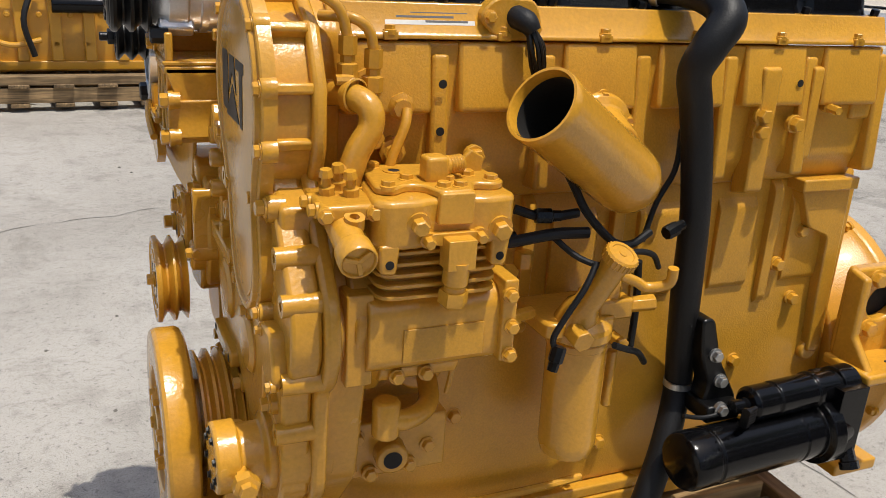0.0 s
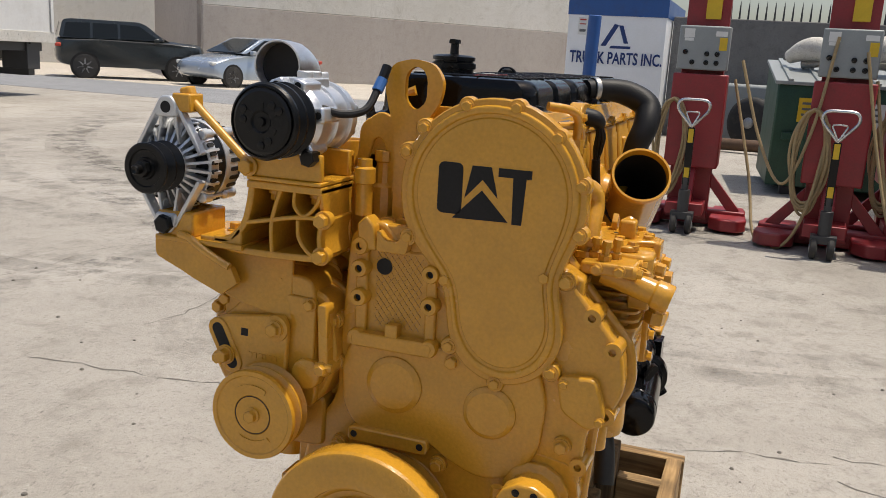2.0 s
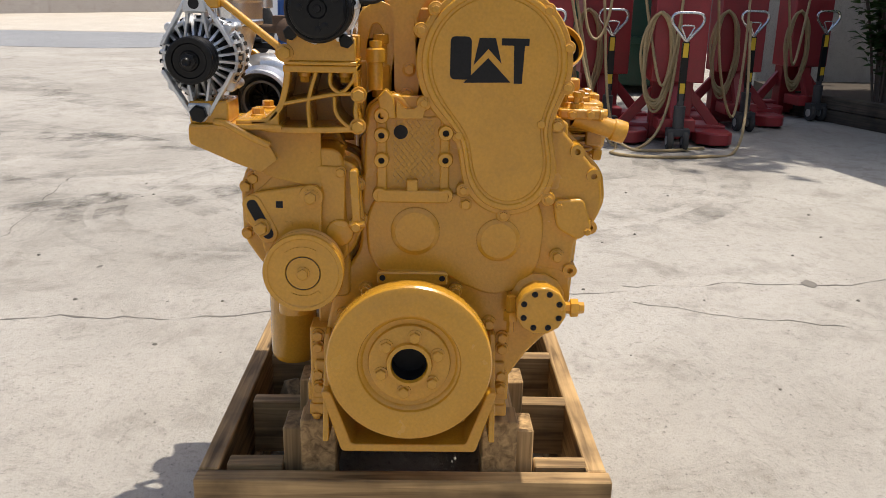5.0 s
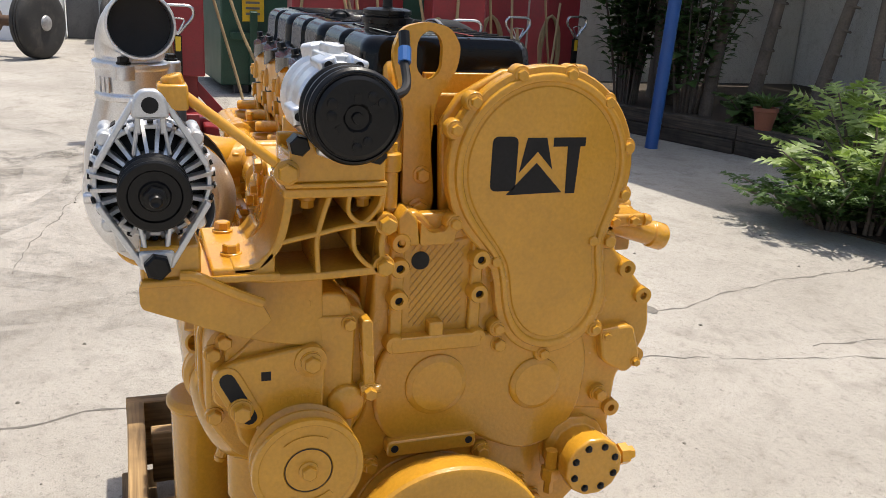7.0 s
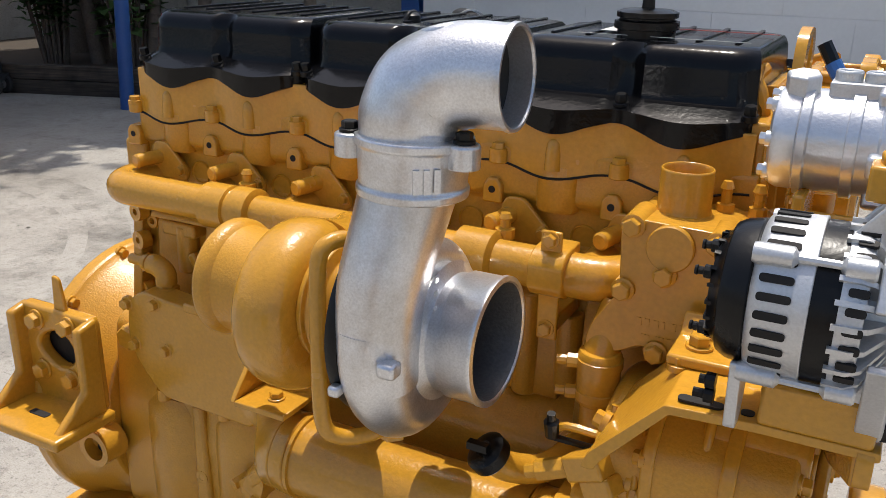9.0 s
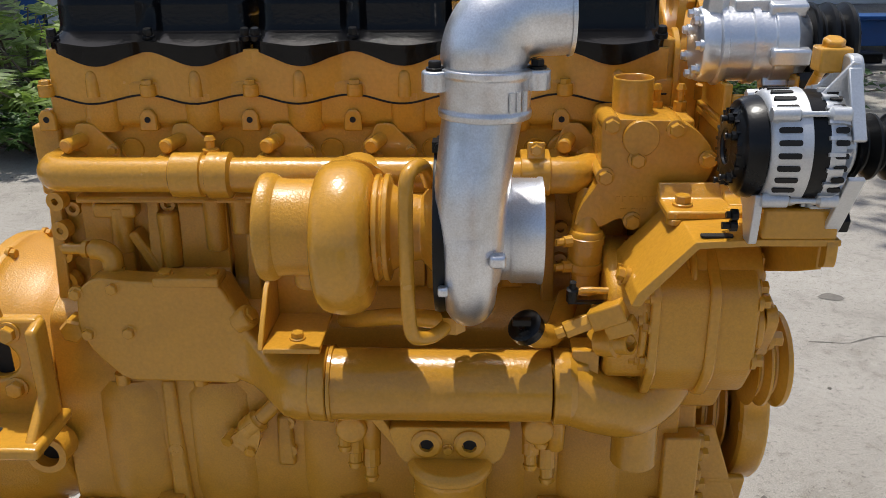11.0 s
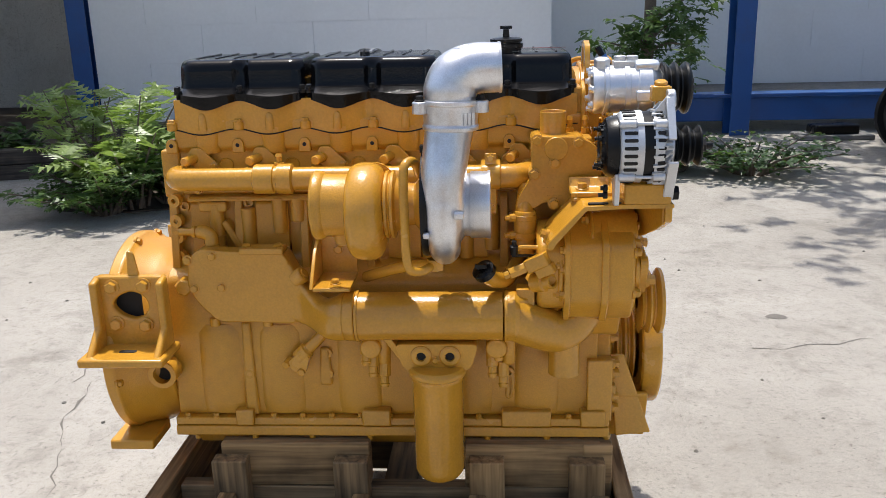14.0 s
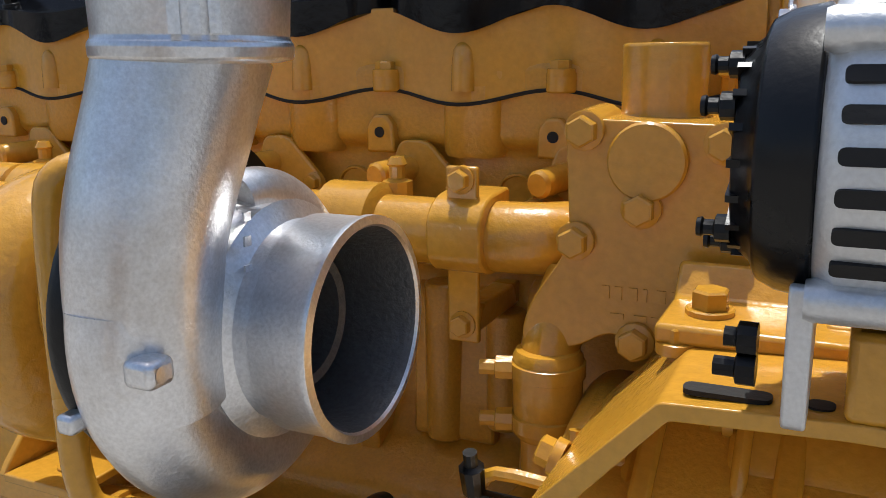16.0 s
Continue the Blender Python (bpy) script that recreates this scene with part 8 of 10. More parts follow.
def crack(a, b, width, seed, wobble=0.05):
    rnd = random.Random(seed)
    a, b = V(a), V(b)
    d = (b - a)
    nrm = V((-d.y, d.x)).normalized()
    n = max(8, int(d.length / 0.06))
    off, left, right = 0.0, [], []
    for i in range(n + 1):
        off = off * 0.95 + rnd.uniform(-wobble, wobble) * 0.5
        w = width * max(0.05, rnd.gauss(0.45, 0.4))
        c = a + d * (i / n) + nrm * off
        left.append((*(c + nrm * w), 0.0015))
        right.append((*(c - nrm * w), 0.0015))
    bm = bmesh.new()
    lv, rv = [bm.verts.new(V(p)) for p in left], [bm.verts.new(V(p)) for p in right]
    for i in range(n):
        bm.faces.new((lv[i], lv[i + 1], rv[i + 1], rv[i]))
    ob = part("ground_crack", bm, CRACK)
    return tagged(ob, "dark dirt-filled crack in the concrete", "crack", kind="structure")


for i, (a, b, w) in enumerate((((-0.9, -5.0), (-1.5, -1.0), 0.006), ((-1.5, -1.0), (-1.92, 0.9), 0.006), ((-1.92, 0.9), (-2.3, 4.2), 0.007), ((-4.2, -2.3), (-1.95, -2.1), 0.004), ((0.74, 1.25), (3.4, 1.75), 0.004), ((1.3, 0.9), (1.7, 1.3), 0.003),
                               ((-0.4, -3.5), (-3.6, -3.2), 0.003), ((-1.75, 0.9), (-1.3, 2.6), 0.004), ((-1.5, 2.2), (-1.62, 4.2), 0.005), ((1.0, -2.6), (-0.2, -2.9), 0.004), ((-5.5, -0.6), (-3.0, -0.9), 0.004))):
    crack(a, b, w, i)
# faint tyre scuffs swept over the concrete
SCUFF = bpy.data.materials.new("tyre_scuff")
SCUFF.use_nodes = True
sn, sl = SCUFF.node_tree.nodes, SCUFF.node_tree.links
sb = sn["Principled BSDF"]
sb.inputs["Base Color"].default_value, sb.inputs["Roughness"].default_value = (0.07, 0.062, 0.052, 1), 0.85
stc, snz, smr = sn.new("ShaderNodeTexCoord"), sn.new("ShaderNodeTexNoise"), sn.new("ShaderNodeMapRange")
snz.inputs["Scale"].default_value, snz.inputs["Detail"].default_value, snz.inputs["Roughness"].default_value = 2.6, 8, 0.75
smr.inputs[1].default_value, smr.inputs[2].default_value, smr.inputs[4].default_value = 0.45, 0.78, 0.46
sl.new(stc.outputs["Object"], snz.inputs["Vector"]), sl.new(snz.outputs["Fac"], smr.inputs[0]), sl.new(smr.outputs[0], sb.inputs["Alpha"])


def scuff(cx, cy, r, a0, a1, w, z):
    bm = bmesh.new()
    n = 40
    rows = [[bm.verts.new(V((cx + rr * math.cos(radians(a0 + (a1 - a0) * i / n)), cy + rr * math.sin(radians(a0 + (a1 - a0) * i / n)), z))) for i in range(n + 1)] for rr in (r - w / 2, r + w / 2)]
    for i in range(n):
        bm.faces.new((rows[0][i], rows[0][i + 1], rows[1][i + 1], rows[1][i]))
    return tagged(part("tyre_mark", bm, SCUFF), "faint dark tyre scuff on the concrete", "tyre mark", kind="structure")


for i, (cx, cy, r, a0, a1, w) in enumerate(((-4.6, 0.2, 1.7, -70, 120, 0.22), (-4.6, 0.2, 2.0, -60, 110, 0.2), (-5.0, -3.4, 2.2, -40, 150, 0.25), (-5.2, -3.4, 2.7, -60, 150, 0.22), (-9.0, -4.0, 4.5, -80, 90, 0.3), (-9.0, -4.0, 5.2, -80, 90, 0.3), (-3.0, -6.0, 3.0, 0, 180, 0.28), (-12.0, -3.0, 6.5, -80, 60, 0.4), (-7.5, -7.0, 3.0, 0, 200, 0.3), (-20.0, 6.0, 17.0, -62, -30, 0.6), (-20.0, 6.0, 18.5, -62, -25, 0.6), (-20.0, 6.0, 15.5, -62, -30, 0.5), (3.2, 0.5, 1.6, 40, 240, 0.22), (-3.3, -0.9, 0.85, -120, 60, 0.16), (-3.3, -0.9, 1.05, -110, 70, 0.14), (-6.6, -1.4, 1.5, -60, 150, 0.3), (-4.9, 1.0, 0.7, -80, 110, 0.2))):
    scuff(cx, cy, r, a0, a1, w, 0.0006 + 0.0001 * i)
# dark pebbles and scraps of litter on the concrete
rnd = random.Random(5)
bm = bmesh.new()
for _ in range(170):
    x, y = rnd.uniform(-4.5, 3.0), rnd.uniform(-4.5, 3.6)
    if -1.3 < x < 0.2 and -0.6 < y < 0.6:
        continue
    r = rnd.uniform(0.004, 0.011)
    lathe(bm, (x, y, -0.001), (rnd.uniform(-0.2, 0.2), rnd.uniform(-0.2, 0.2), 1), [(r, 0), (r * rnd.uniform(0.6, 0.9), r * 0.5), (r * 0.3, r * 0.8)], 6)
tagged(part("gravel_specks", bm, CRACK), "dark grit scattered over the concrete", "grit", kind="stuff")
for i, (x, y, r) in enumerate(((0.54, 0.09, 0.035), (0.95, 1.6, 0.05), (-2.0, 1.75, 0.05), (-2.12, -1.43, 0.02), (0.62, -1.4, 0.03))):
    bm = bmesh.new()
    pts = [(x + r * (0.7 + 0.5 * rnd.random()) * math.cos(k * 0.52), y + 0.7 * r * (0.7 + 0.5 * rnd.random()) * math.sin(k * 0.52), 0.002) for k in range(12)]
    bm.faces.new([bm.verts.new(V(p)) for p in pts])
    tagged(part("oil_spot", bm, CRACK), "dark oil spot soaked into the concrete", "oil spot", kind="structure")

# ------------------------------------------------ mobile column lifts
def column_lift():
    t = thing("column_lift", "red mobile column lift with grey control box and coiled cable", "vehicle lift", pose(0, 0, 0), "column lifts in a row")
    bm = bmesh.new()
    prism(bm, [(-0.17, -0.36), (0.17, -0.36), (0.17, -0.50), (0.10, -0.50), (0.10, -0.42), (-0.10, -0.42), (-0.10, -0.50), (-0.17, -0.50)], "z", 0.06, 2.65)
    part("column", bm, RED, t, "", 0.006)
    bm = bmesh.new()
    box(bm, -0.215, 0.215, -0.50, -0.18, 0.52, 1.28)
    part("drive_housing", bm, RED, t, "", 0.012)
    bm = bmesh.new()
    box(bm, -0.10, 0.02, -0.36, -0.32, 1.72, 1.98)
    part("warning_label", bm, YELLOW_TAG, t, "faded yellow warning sticker")
    bm = bmesh.new()
    box(bm, -0.20, 0.20, -0.36, -0.20, 1.31, 1.66)
    ctl = part("control_box", bm, GREYBOX, t, "grey metal control box with knobs", 0.012)
    for x, z, mtl, s in ((-0.13, 1.60, WHITE_TAG, (0.045, 0.02)), (0.12, 1.60, WHITE_TAG, (0.04, 0.035)), (-0.15, 1.52, YELLOW_TAG, (0.03, 0.05)), (0.12, 1.55, WHITE_TAG, (0.035, 0.012))):
        bm = bmesh.new()
        box(bm, x - s[0], x + s[0], -0.20, -0.1975, z - s[1], z + s[1])
        part("sticker", bm, mtl, ctl)
    for x, z in ((-0.11, 1.44), (-0.03, 1.44), (-0.11, 1.37), (-0.03, 1.37), (0.08, 1.37), (0.14, 1.45)):
        bm = bmesh.new()
        lathe(bm, (x, -0.20, z), (0, 1, 0), [(0.02, 0), (0.02, 0.008), (0.013, 0.01), (0.012, 0.028)], 14)
        part("knob", bm, PLASTIC, ctl)
    for s in (-1, 1):
        bm = bmesh.new()
        prism(bm, rounded([(s * 0.20, -0.9), (s * 0.20, -0.2), (s * 0.30, -0.1), (s * 0.44, -0.1), (s * 0.50, -0.2), (s * 0.46, -0.9)], 0.03), "z", 0.02, 0.12)
        part("base_leg", bm, RED, t, "", 0.012)
        bm = bmesh.new()
        prism(bm, [(s * 0.17, 0.34), (s * 0.17, 0.46), (s * 0.43, 0.16), (s * 0.36, 0.11)], "y", -0.47, -0.42)
        part("gusset", bm, RED, t, "", 0.004)
        bm = bmesh.new()
        lathe(bm, (s * 0.06 - 0.025, 0.06, 0.085), (1, 0, 0), [(0.03, 0), (0.075, 0.002), (0.085, 0.012), (0.085, 0.038), (0.075, 0.048), (0.03, 0.05)], 24)
        wheel = part("steer_wheel", bm, TYRE, t)
        bm = bmesh.new()
        lathe(bm, (s * 0.06 - 0.027, 0.06, 0.085), (1, 0, 0), [(0.04, 0), (0.04, 0.054), (0.015, 0.058)], 16)
        part("rim", bm, RIM, wheel)
    bm = bmesh.new()
    box(bm, -0.48, 0.48, -0.56, -0.40, 0.02, 0.15)
    part("base_beam", bm, RED, t, "", 0.012)
    bm = bmesh.new()
    box(bm, -0.15, 0.15, -0.30, -0.02, 0.14, 0.24)
    prism(bm, [(-0.30, 0.55), (-0.24, 0.55), (-0.05, 0.22), (-0.14, 0.22)], "x", -0.05, 0.05)
    part("tow_frame", bm, RED, t, "", 0.008)
    bm = bmesh.new()
    cyl(bm, (0, 0.05, 0.16), (0, 0.05, 0.36), 0.045, seg=18)
    cyl(bm, (0, 0.05, 0.36), (0, 0.055, 0.46), 0.028, seg=14)
    box(bm, -0.09, 0.09, 0.0, 0.10, 0.12, 0.18)
    part("jack_pump", bm, DARKGREY, t, "black hydraulic pump", 0.003)
    bm = bmesh.new()
    prism(bm, rounded(rect(-0.028, 0.028, 0.40, 0.86), 0.008), "y", 0.04, 0.075)
    bar = part("tow_bar", bm, BLACK_STEEL, t, "black tow bar with yellow stickers", 0.002)
    for z0, z1 in ((0.46, 0.54), (0.74, 0.85)):
        bm = bmesh.new()
        box(bm, -0.02, 0.02, 0.0755, 0.0775, z0, z1)
        part("sticker", bm, YELLOW_TAG, bar)
    bm = bmesh.new()
    tube(bm, [(0, 0.06, 0.86), (-0.05, 0.06, 0.92), (-0.11, 0.06, 0.99), (-0.12, 0.06, 1.04), (-0.09, 0.06, 1.075), (0, 0.06, 1.08), (0.09, 0.06, 1.075), (0.12, 0.06, 1.04), (0.11, 0.06, 0.99), (0.05, 0.06, 0.92), (0, 0.06, 0.86)], 0.0125, 10, 4)
    tube(bm, [(0, 0.07, 0.87), (-0.035, 0.075, 0.94), (-0.045, 0.075, 0.98), (0.045, 0.075, 0.98), (0.035, 0.075, 0.94), (0, 0.07, 0.87)], 0.007, 8, 3)
    part("tow_handle", bm, CHROME, bar, "bright worn loop handle")
    r2 = random.Random(3)
    for k in range(7):
        bm = bmesh.new()
        w, h = 0.10 + 0.035 * r2.random(), 0.30 + 0.10 * r2.random()
        cx = 0.16 + 0.03 * r2.random()
        pts = [(cx + w * math.sin(a) * (1 + 0.1 * math.sin(3 * a + k)), -0.165 + 0.008 * k * 0.7, 1.02 - h * 0.85 + h * math.cos(a)) for a in [2 * math.pi * j / 12 for j in range(13)]]
        tube(bm, pts, 0.011, 8, 4)
        part("cable_loop", bm, CABLE, t, "dusty yellow power cable")
    return t


def flat(x, y, rz, z=0.0):
    return pose(x, y, z, 0, 0, rz)


lift = column_lift()
lift.matrix_world = flat(-6.08, -0.02, -90)
lift_poses = ((-5.66, 1.03, -93), (-5.38, 2.07, -96), (-6.05, 1.62, -90), (-6.45, 2.98, -88), (-7.22, 3.98, -80))
lifts = [lift] + [copy_thing(lift, flat(*p)) for p in lift_poses]
# cables trailing over the ground between the lifts
for i, pts in enumerate(([(-6.4, 0.25, 1.25), (-6.25, 0.45, 0.5), (-6.0, 0.55, 0.05), (-5.8, 0.75, 0.03), (-5.75, 0.9, 0.4), (-5.9, 1.0, 1.2)],
                         [(-5.9, 1.25, 1.3), (-5.7, 1.4, 0.5), (-5.5, 1.55, 0.04), (-5.35, 1.8, 0.03), (-5.45, 2.0, 0.35), (-5.6, 2.1, 1.2)],
                         [(-5.8, 1.15, 1.5), (-5.72, 1.3, 0.8), (-5.5, 1.45, 0.25), (-5.3, 1.65, 0.03), (-5.2, 1.9, 0.02), (-5.35, 2.3, 0.02)],
                         [(-5.6, 2.35, 1.4), (-5.75, 2.5, 0.6), (-5.9, 2.7, 0.2), (-6.2, 2.85, 0.7), (-6.5, 2.95, 1.3)],
                         [(-5.75, 1.75, 1.55), (-5.6, 1.85, 0.9), (-5.5, 1.95, 0.5), (-5.52, 2.05, 0.9), (-5.6, 2.1, 1.6)],
                         [(-5.85, 1.5, 1.2), (-5.7, 1.55, 0.4), (-5.45, 1.6, 0.02), (-5.1, 1.5, 0.015), (-4.95, 1.75, 0.015), (-5.0, 2.2, 0.015), (-5.2, 2.5, 0.02), (-5.6, 2.7, 0.3), (-6.0, 2.8, 1.0)],
                         [(-5.95, 1.3, 1.7), (-5.8, 1.35, 1.0), (-5.75, 1.45, 0.85), (-5.8, 1.55, 1.1), (-5.95, 1.6, 1.7)],
                         [(-6.1, 0.3, 1.4), (-6.0, 0.5, 0.8), (-5.85, 0.7, 0.5), (-5.8, 0.85, 0.9), (-5.85, 0.95, 1.6)],
                         [(-6.6, 3.3, 1.5), (-6.7, 3.45, 0.8), (-6.9, 3.6, 0.6), (-7.2, 3.8, 1.2)])):
    bm = bmesh.new()
    tube(bm, pts, 0.012, 8, 8)
    tagged(part("power_cable", bm, CABLE), "dusty yellow power cable trailing between lifts", "cable", "cables between lifts")

# ------------------------------------------------ waste container
dump = thing("waste_container", "dark green steel waste container with ribbed grey lid", "dumpster", flat(-9.15, 0.60, 4))
bm = bmesh.new()
prism(bm, [(0.0, 0.10), (0.10, 0.95), (0.06, 1.22), (-1.7, 1.45), (-1.7, 0.10)], "y", 0.0, 2.6)
part("body", bm, GREEN, dump, "", 0.02)
for x in (-0.15, -1.5):
    for y in (0.25, 2.3):
        part("foot", box(bmesh.new(), x - 0.08, x + 0.08, y - 0.08, y + 0.08, 0.0, 0.11), DARKGREY, dump, "", 0.01)
for y in (0.35, 0.95, 1.55, 2.15):
    bm = bmesh.new()
    prism(bm, [(0.02, 0.12), (0.09, 0.12), (0.17, 0.92), (0.09, 0.95)], "y", y - 0.04, y + 0.04)
    part("rib", bm, GREEN, dump, "", 0.006)
bm = bmesh.new()
prism(bm, [(0.10, 1.21), (0.10, 1.25), (-1.7, 1.49), (-1.7, 1.45)], "y", -0.03, 2.63)
lid = part("lid", bm, GREYBOX, dump, "ribbed grey plastic lid", 0.006)
for k in range(9):
    bm = bmesh.new()
    y = 0.1 + k * 0.29
    prism(bm, [(0.10, 1.25), (0.10, 1.275), (-1.7, 1.515), (-1.7, 1.49)], "y", y, y + 0.05)
    part("lid_rib", bm, GREYBOX, lid, "", 0.004)
bm = bmesh.new()
box(bm, 0.02, 0.13, 0.1, 2.5, 0.62, 0.70)
part("lift_channel", bm, GREEN, dump, "", 0.008)
for y, z, mtl, s in ((0.35, 0.95, YELLOW_TAG, 0.12), (0.95, 0.93, WHITE_TAG, 0.15)):
    bm = bmesh.new()
    box(bm, 0.11, 0.125, y - s, y + s, z - 0.13, z + 0.13)
    tag = part("sticker", bm, mtl, dump, "sun-faded square sticker")
    for k in range(3):
        bm = bmesh.new()
        box(bm, 0.125, 0.127, y - s * 0.7, y + s * 0.6, z + 0.06 - k * 0.06, z + 0.085 - k * 0.06)
        part("print_bar", bm, GREY_PRINT, tag)
# pale car bumper and pipe thrown on top
scrap = thing("scrap_bumper", "crumpled white plastic car bumper lying on the container", "car part", flat(-9.85, 1.4, 80, 1.40))
bm = bmesh.new()
tube(bm, [(-0.75, 0.2, 0.12), (-0.5, 0.05, 0.22), (-0.1, -0.02, 0.2), (0.3, 0.02, 0.25), (0.6, 0.15, 0.32), (0.75, 0.4, 0.2)], 0.11, 10, 5, radii=[0.08, 0.14, 0.12, 0.15, 0.12, 0.05])
tube(bm, [(-0.6, 0.2, 0.05), (-0.2, 0.15, 0.1), (0.3, 0.2, 0.08), (0.6, 0.3, 0.12)], 0.06, 8, 4)
part("bumper_skin", bm, STUCCO_WHITE, scrap, "", 0, 60)

# ------------------------------------------------ sign wall, truck axle, posts
sign = thing("sign_building", "white block building with blue band and painted lettering", "building", pose(0, 0, 0), kind="structure")
bm = bmesh.new()
box(bm, -19.0, -15.9, -3.28, -1.42, 0.0, 2.52)
part("wall", bm, WHITEWALL, sign, "", 0.01)
bm = bmesh.new()
box(bm, -19.02, -15.885, -3.295, -1.405, 2.22, 2.55)
part("blue_band", bm, BLUE, sign)
for i in range(24):
    bm = bmesh.new()
    y = -3.25 + i * 0.078
    cyl(bm, (-15.95, y, 2.54), (-15.95, y, 2.78), 0.007, 0.002, seg=6)
    part("fence_spike", bm, DARKGREY, sign)
NAVY = mat("navy_sign_paint", (0.015, 0.04, 0.16), 0.6, 0, 0.15, 10, 60, 0.05)


def lettering(text, size, m, parent, mtl, stretch=1.0):
    cu = bpy.data.curves.new("lettering", "FONT")
    cu.body, cu.size, cu.extrude, cu.align_x, cu.align_y = text, size, 0.004, "LEFT", "BOTTOM"
    cu.offset = size * 0.02
    cu.resolution_u = 3
    tmp = bpy.data.objects.new("tmp", cu)
    scene.collection.objects.link(tmp)
    me = bpy.data.meshes.new_from_object(tmp.evaluated_get(bpy.context.evaluated_depsgraph_get()))
    bpy.data.objects.remove(tmp)
    me.materials.clear()
    me.materials.append(mtl)
    ob = new("lettering", me)
    ob.parent = parent
    ob.matrix_basis = m @ Matrix.Diagonal((stretch, 1, 1, 1))
    return ob


lettering("TRUCK PARTS INC.", 0.31, Matrix.Translation((-15.89, -3.2, 1.27)) @ pose(0, 0, 0, 90, 0, 90), sign, NAVY, 0.66)
for poly in ([(-2.62, 1.66), (-2.52, 1.66), (-2.30, 2.05), (-2.38, 2.08)], [(-2.45, 1.62), (-2.05, 1.62), (-2.05, 1.67), (-2.42, 1.67)], [(-2.30, 2.05), (-2.22, 2.05), (-2.10, 1.72), (-2.18, 1.72)]):
    bm = bmesh.new()
    prism(bm, poly, "x", -15.9, -15.892)
    part("painted_mark", bm, NAVY, sign, "navy painted business mark")
bm = bmesh.new()
box(bm, -15.9, -15.885, -3.08, -2.90, 1.85, 2.17)
plate = part("notice_plate", bm, WHITE_TAG, sign, "small white notice with red heading")
for z, h, mtl in ((2.13, 0.03, RED_PRINT), (2.05, 0.02, RED_PRINT), (1.93, 0.05, GREY_PRINT)):
    bm = bmesh.new()
    box(bm, -15.885, -15.882, -3.05, -2.93, z - h / 2, z + h / 2)
    part("print_bar", bm, mtl, plate)


def post(name, x, y, h, r, lean=(0, 0), label="round blue steel post"):
    t = bmesh.new()
    lathe(t, (0, 0, 0), (lean[0], lean[1], 1), [(r * 1.05, 0), (r, 0.02), (r, h), (r * 0.85, h + 0.01)], 20)
    ob = part(name, t, BLUE)
    ob.matrix_world = pose(x, y, 0)
    return tagged(ob, label, "post")


post("steel_post", -13.85, -2.42, 2.1, 0.11, (0.0, 0.02), "round blue steel bollard beside the truck axle")
post("steel_post", -5.68, 4.08, 4.6, 0.058, (0.02, 0.035), "slim round blue post beside the planter")


def truck_wheel(parent, c, axis, r=0.5, w=0.26):
    a = V(axis).normalized()
    bm = bmesh.new()
    lathe(bm, V(c) - a * w / 2, a, [(r * 0.56, 0.0), (r * 0.80, -0.004), (r * 0.93, 0.02), (r * 0.985, 0.05), (r, 0.06), (r, w * 0.38), (r * 0.975, w * 0.40), (r * 0.975, w * 0.44), (r, w * 0.46), (r, w * 0.54), (r * 0.975, w * 0.56), (r * 0.975, w * 0.6), (r, w * 0.62), (r, w - 0.06), (r * 0.985, w - 0.05), (r * 0.93, w - 0.02), (r * 0.80, w + 0.004), (r * 0.56, w)], 40)
    ty = part("tyre", bm, TYRE, parent)
    for s in (0, 1):
        bm = bmesh.new()
        ctr, d = (V(c) + a * (w / 2 - 0.02), a) if s else (V(c) - a * (w / 2 - 0.02), -a)
        lathe(bm, ctr, d, [(r * 0.57, 0.0), (r * 0.57, 0.015), (r * 0.52, 0.02), (r * 0.48, -0.03), (r * 0.30, -0.05), (r * 0.26, -0.02), (r * 0.2, 0.04), (r * 0.12, 0.06), (0, 0.06)], 30, cap=False)
        part("rim", bm, RIM, ty)
    return ty


axle = thing("truck_axle", "rusty truck axle standing on two worn tyres", "truck axle", pose(0, 0, 0))
A, B = V((-13.75, -2.95, 0.5)), V((-12.85, -1.55, 0.5))
d = (B - A).normalized()
truck_wheel(axle, A, d)
truck_wheel(axle, B, d)
bm = bmesh.new()
cyl(bm, A, B, 0.075)
lathe(bm, (A + B) / 2 - d * 0.2, d, [(0.08, 0), (0.2, 0.1), (0.22, 0.2), (0.2, 0.3), (0.08, 0.4)], 20)
box(bm, -13.5, -13.2, -2.5, -2.1, 0.55, 0.72)
part("axle_beam", bm, RUST, axle)

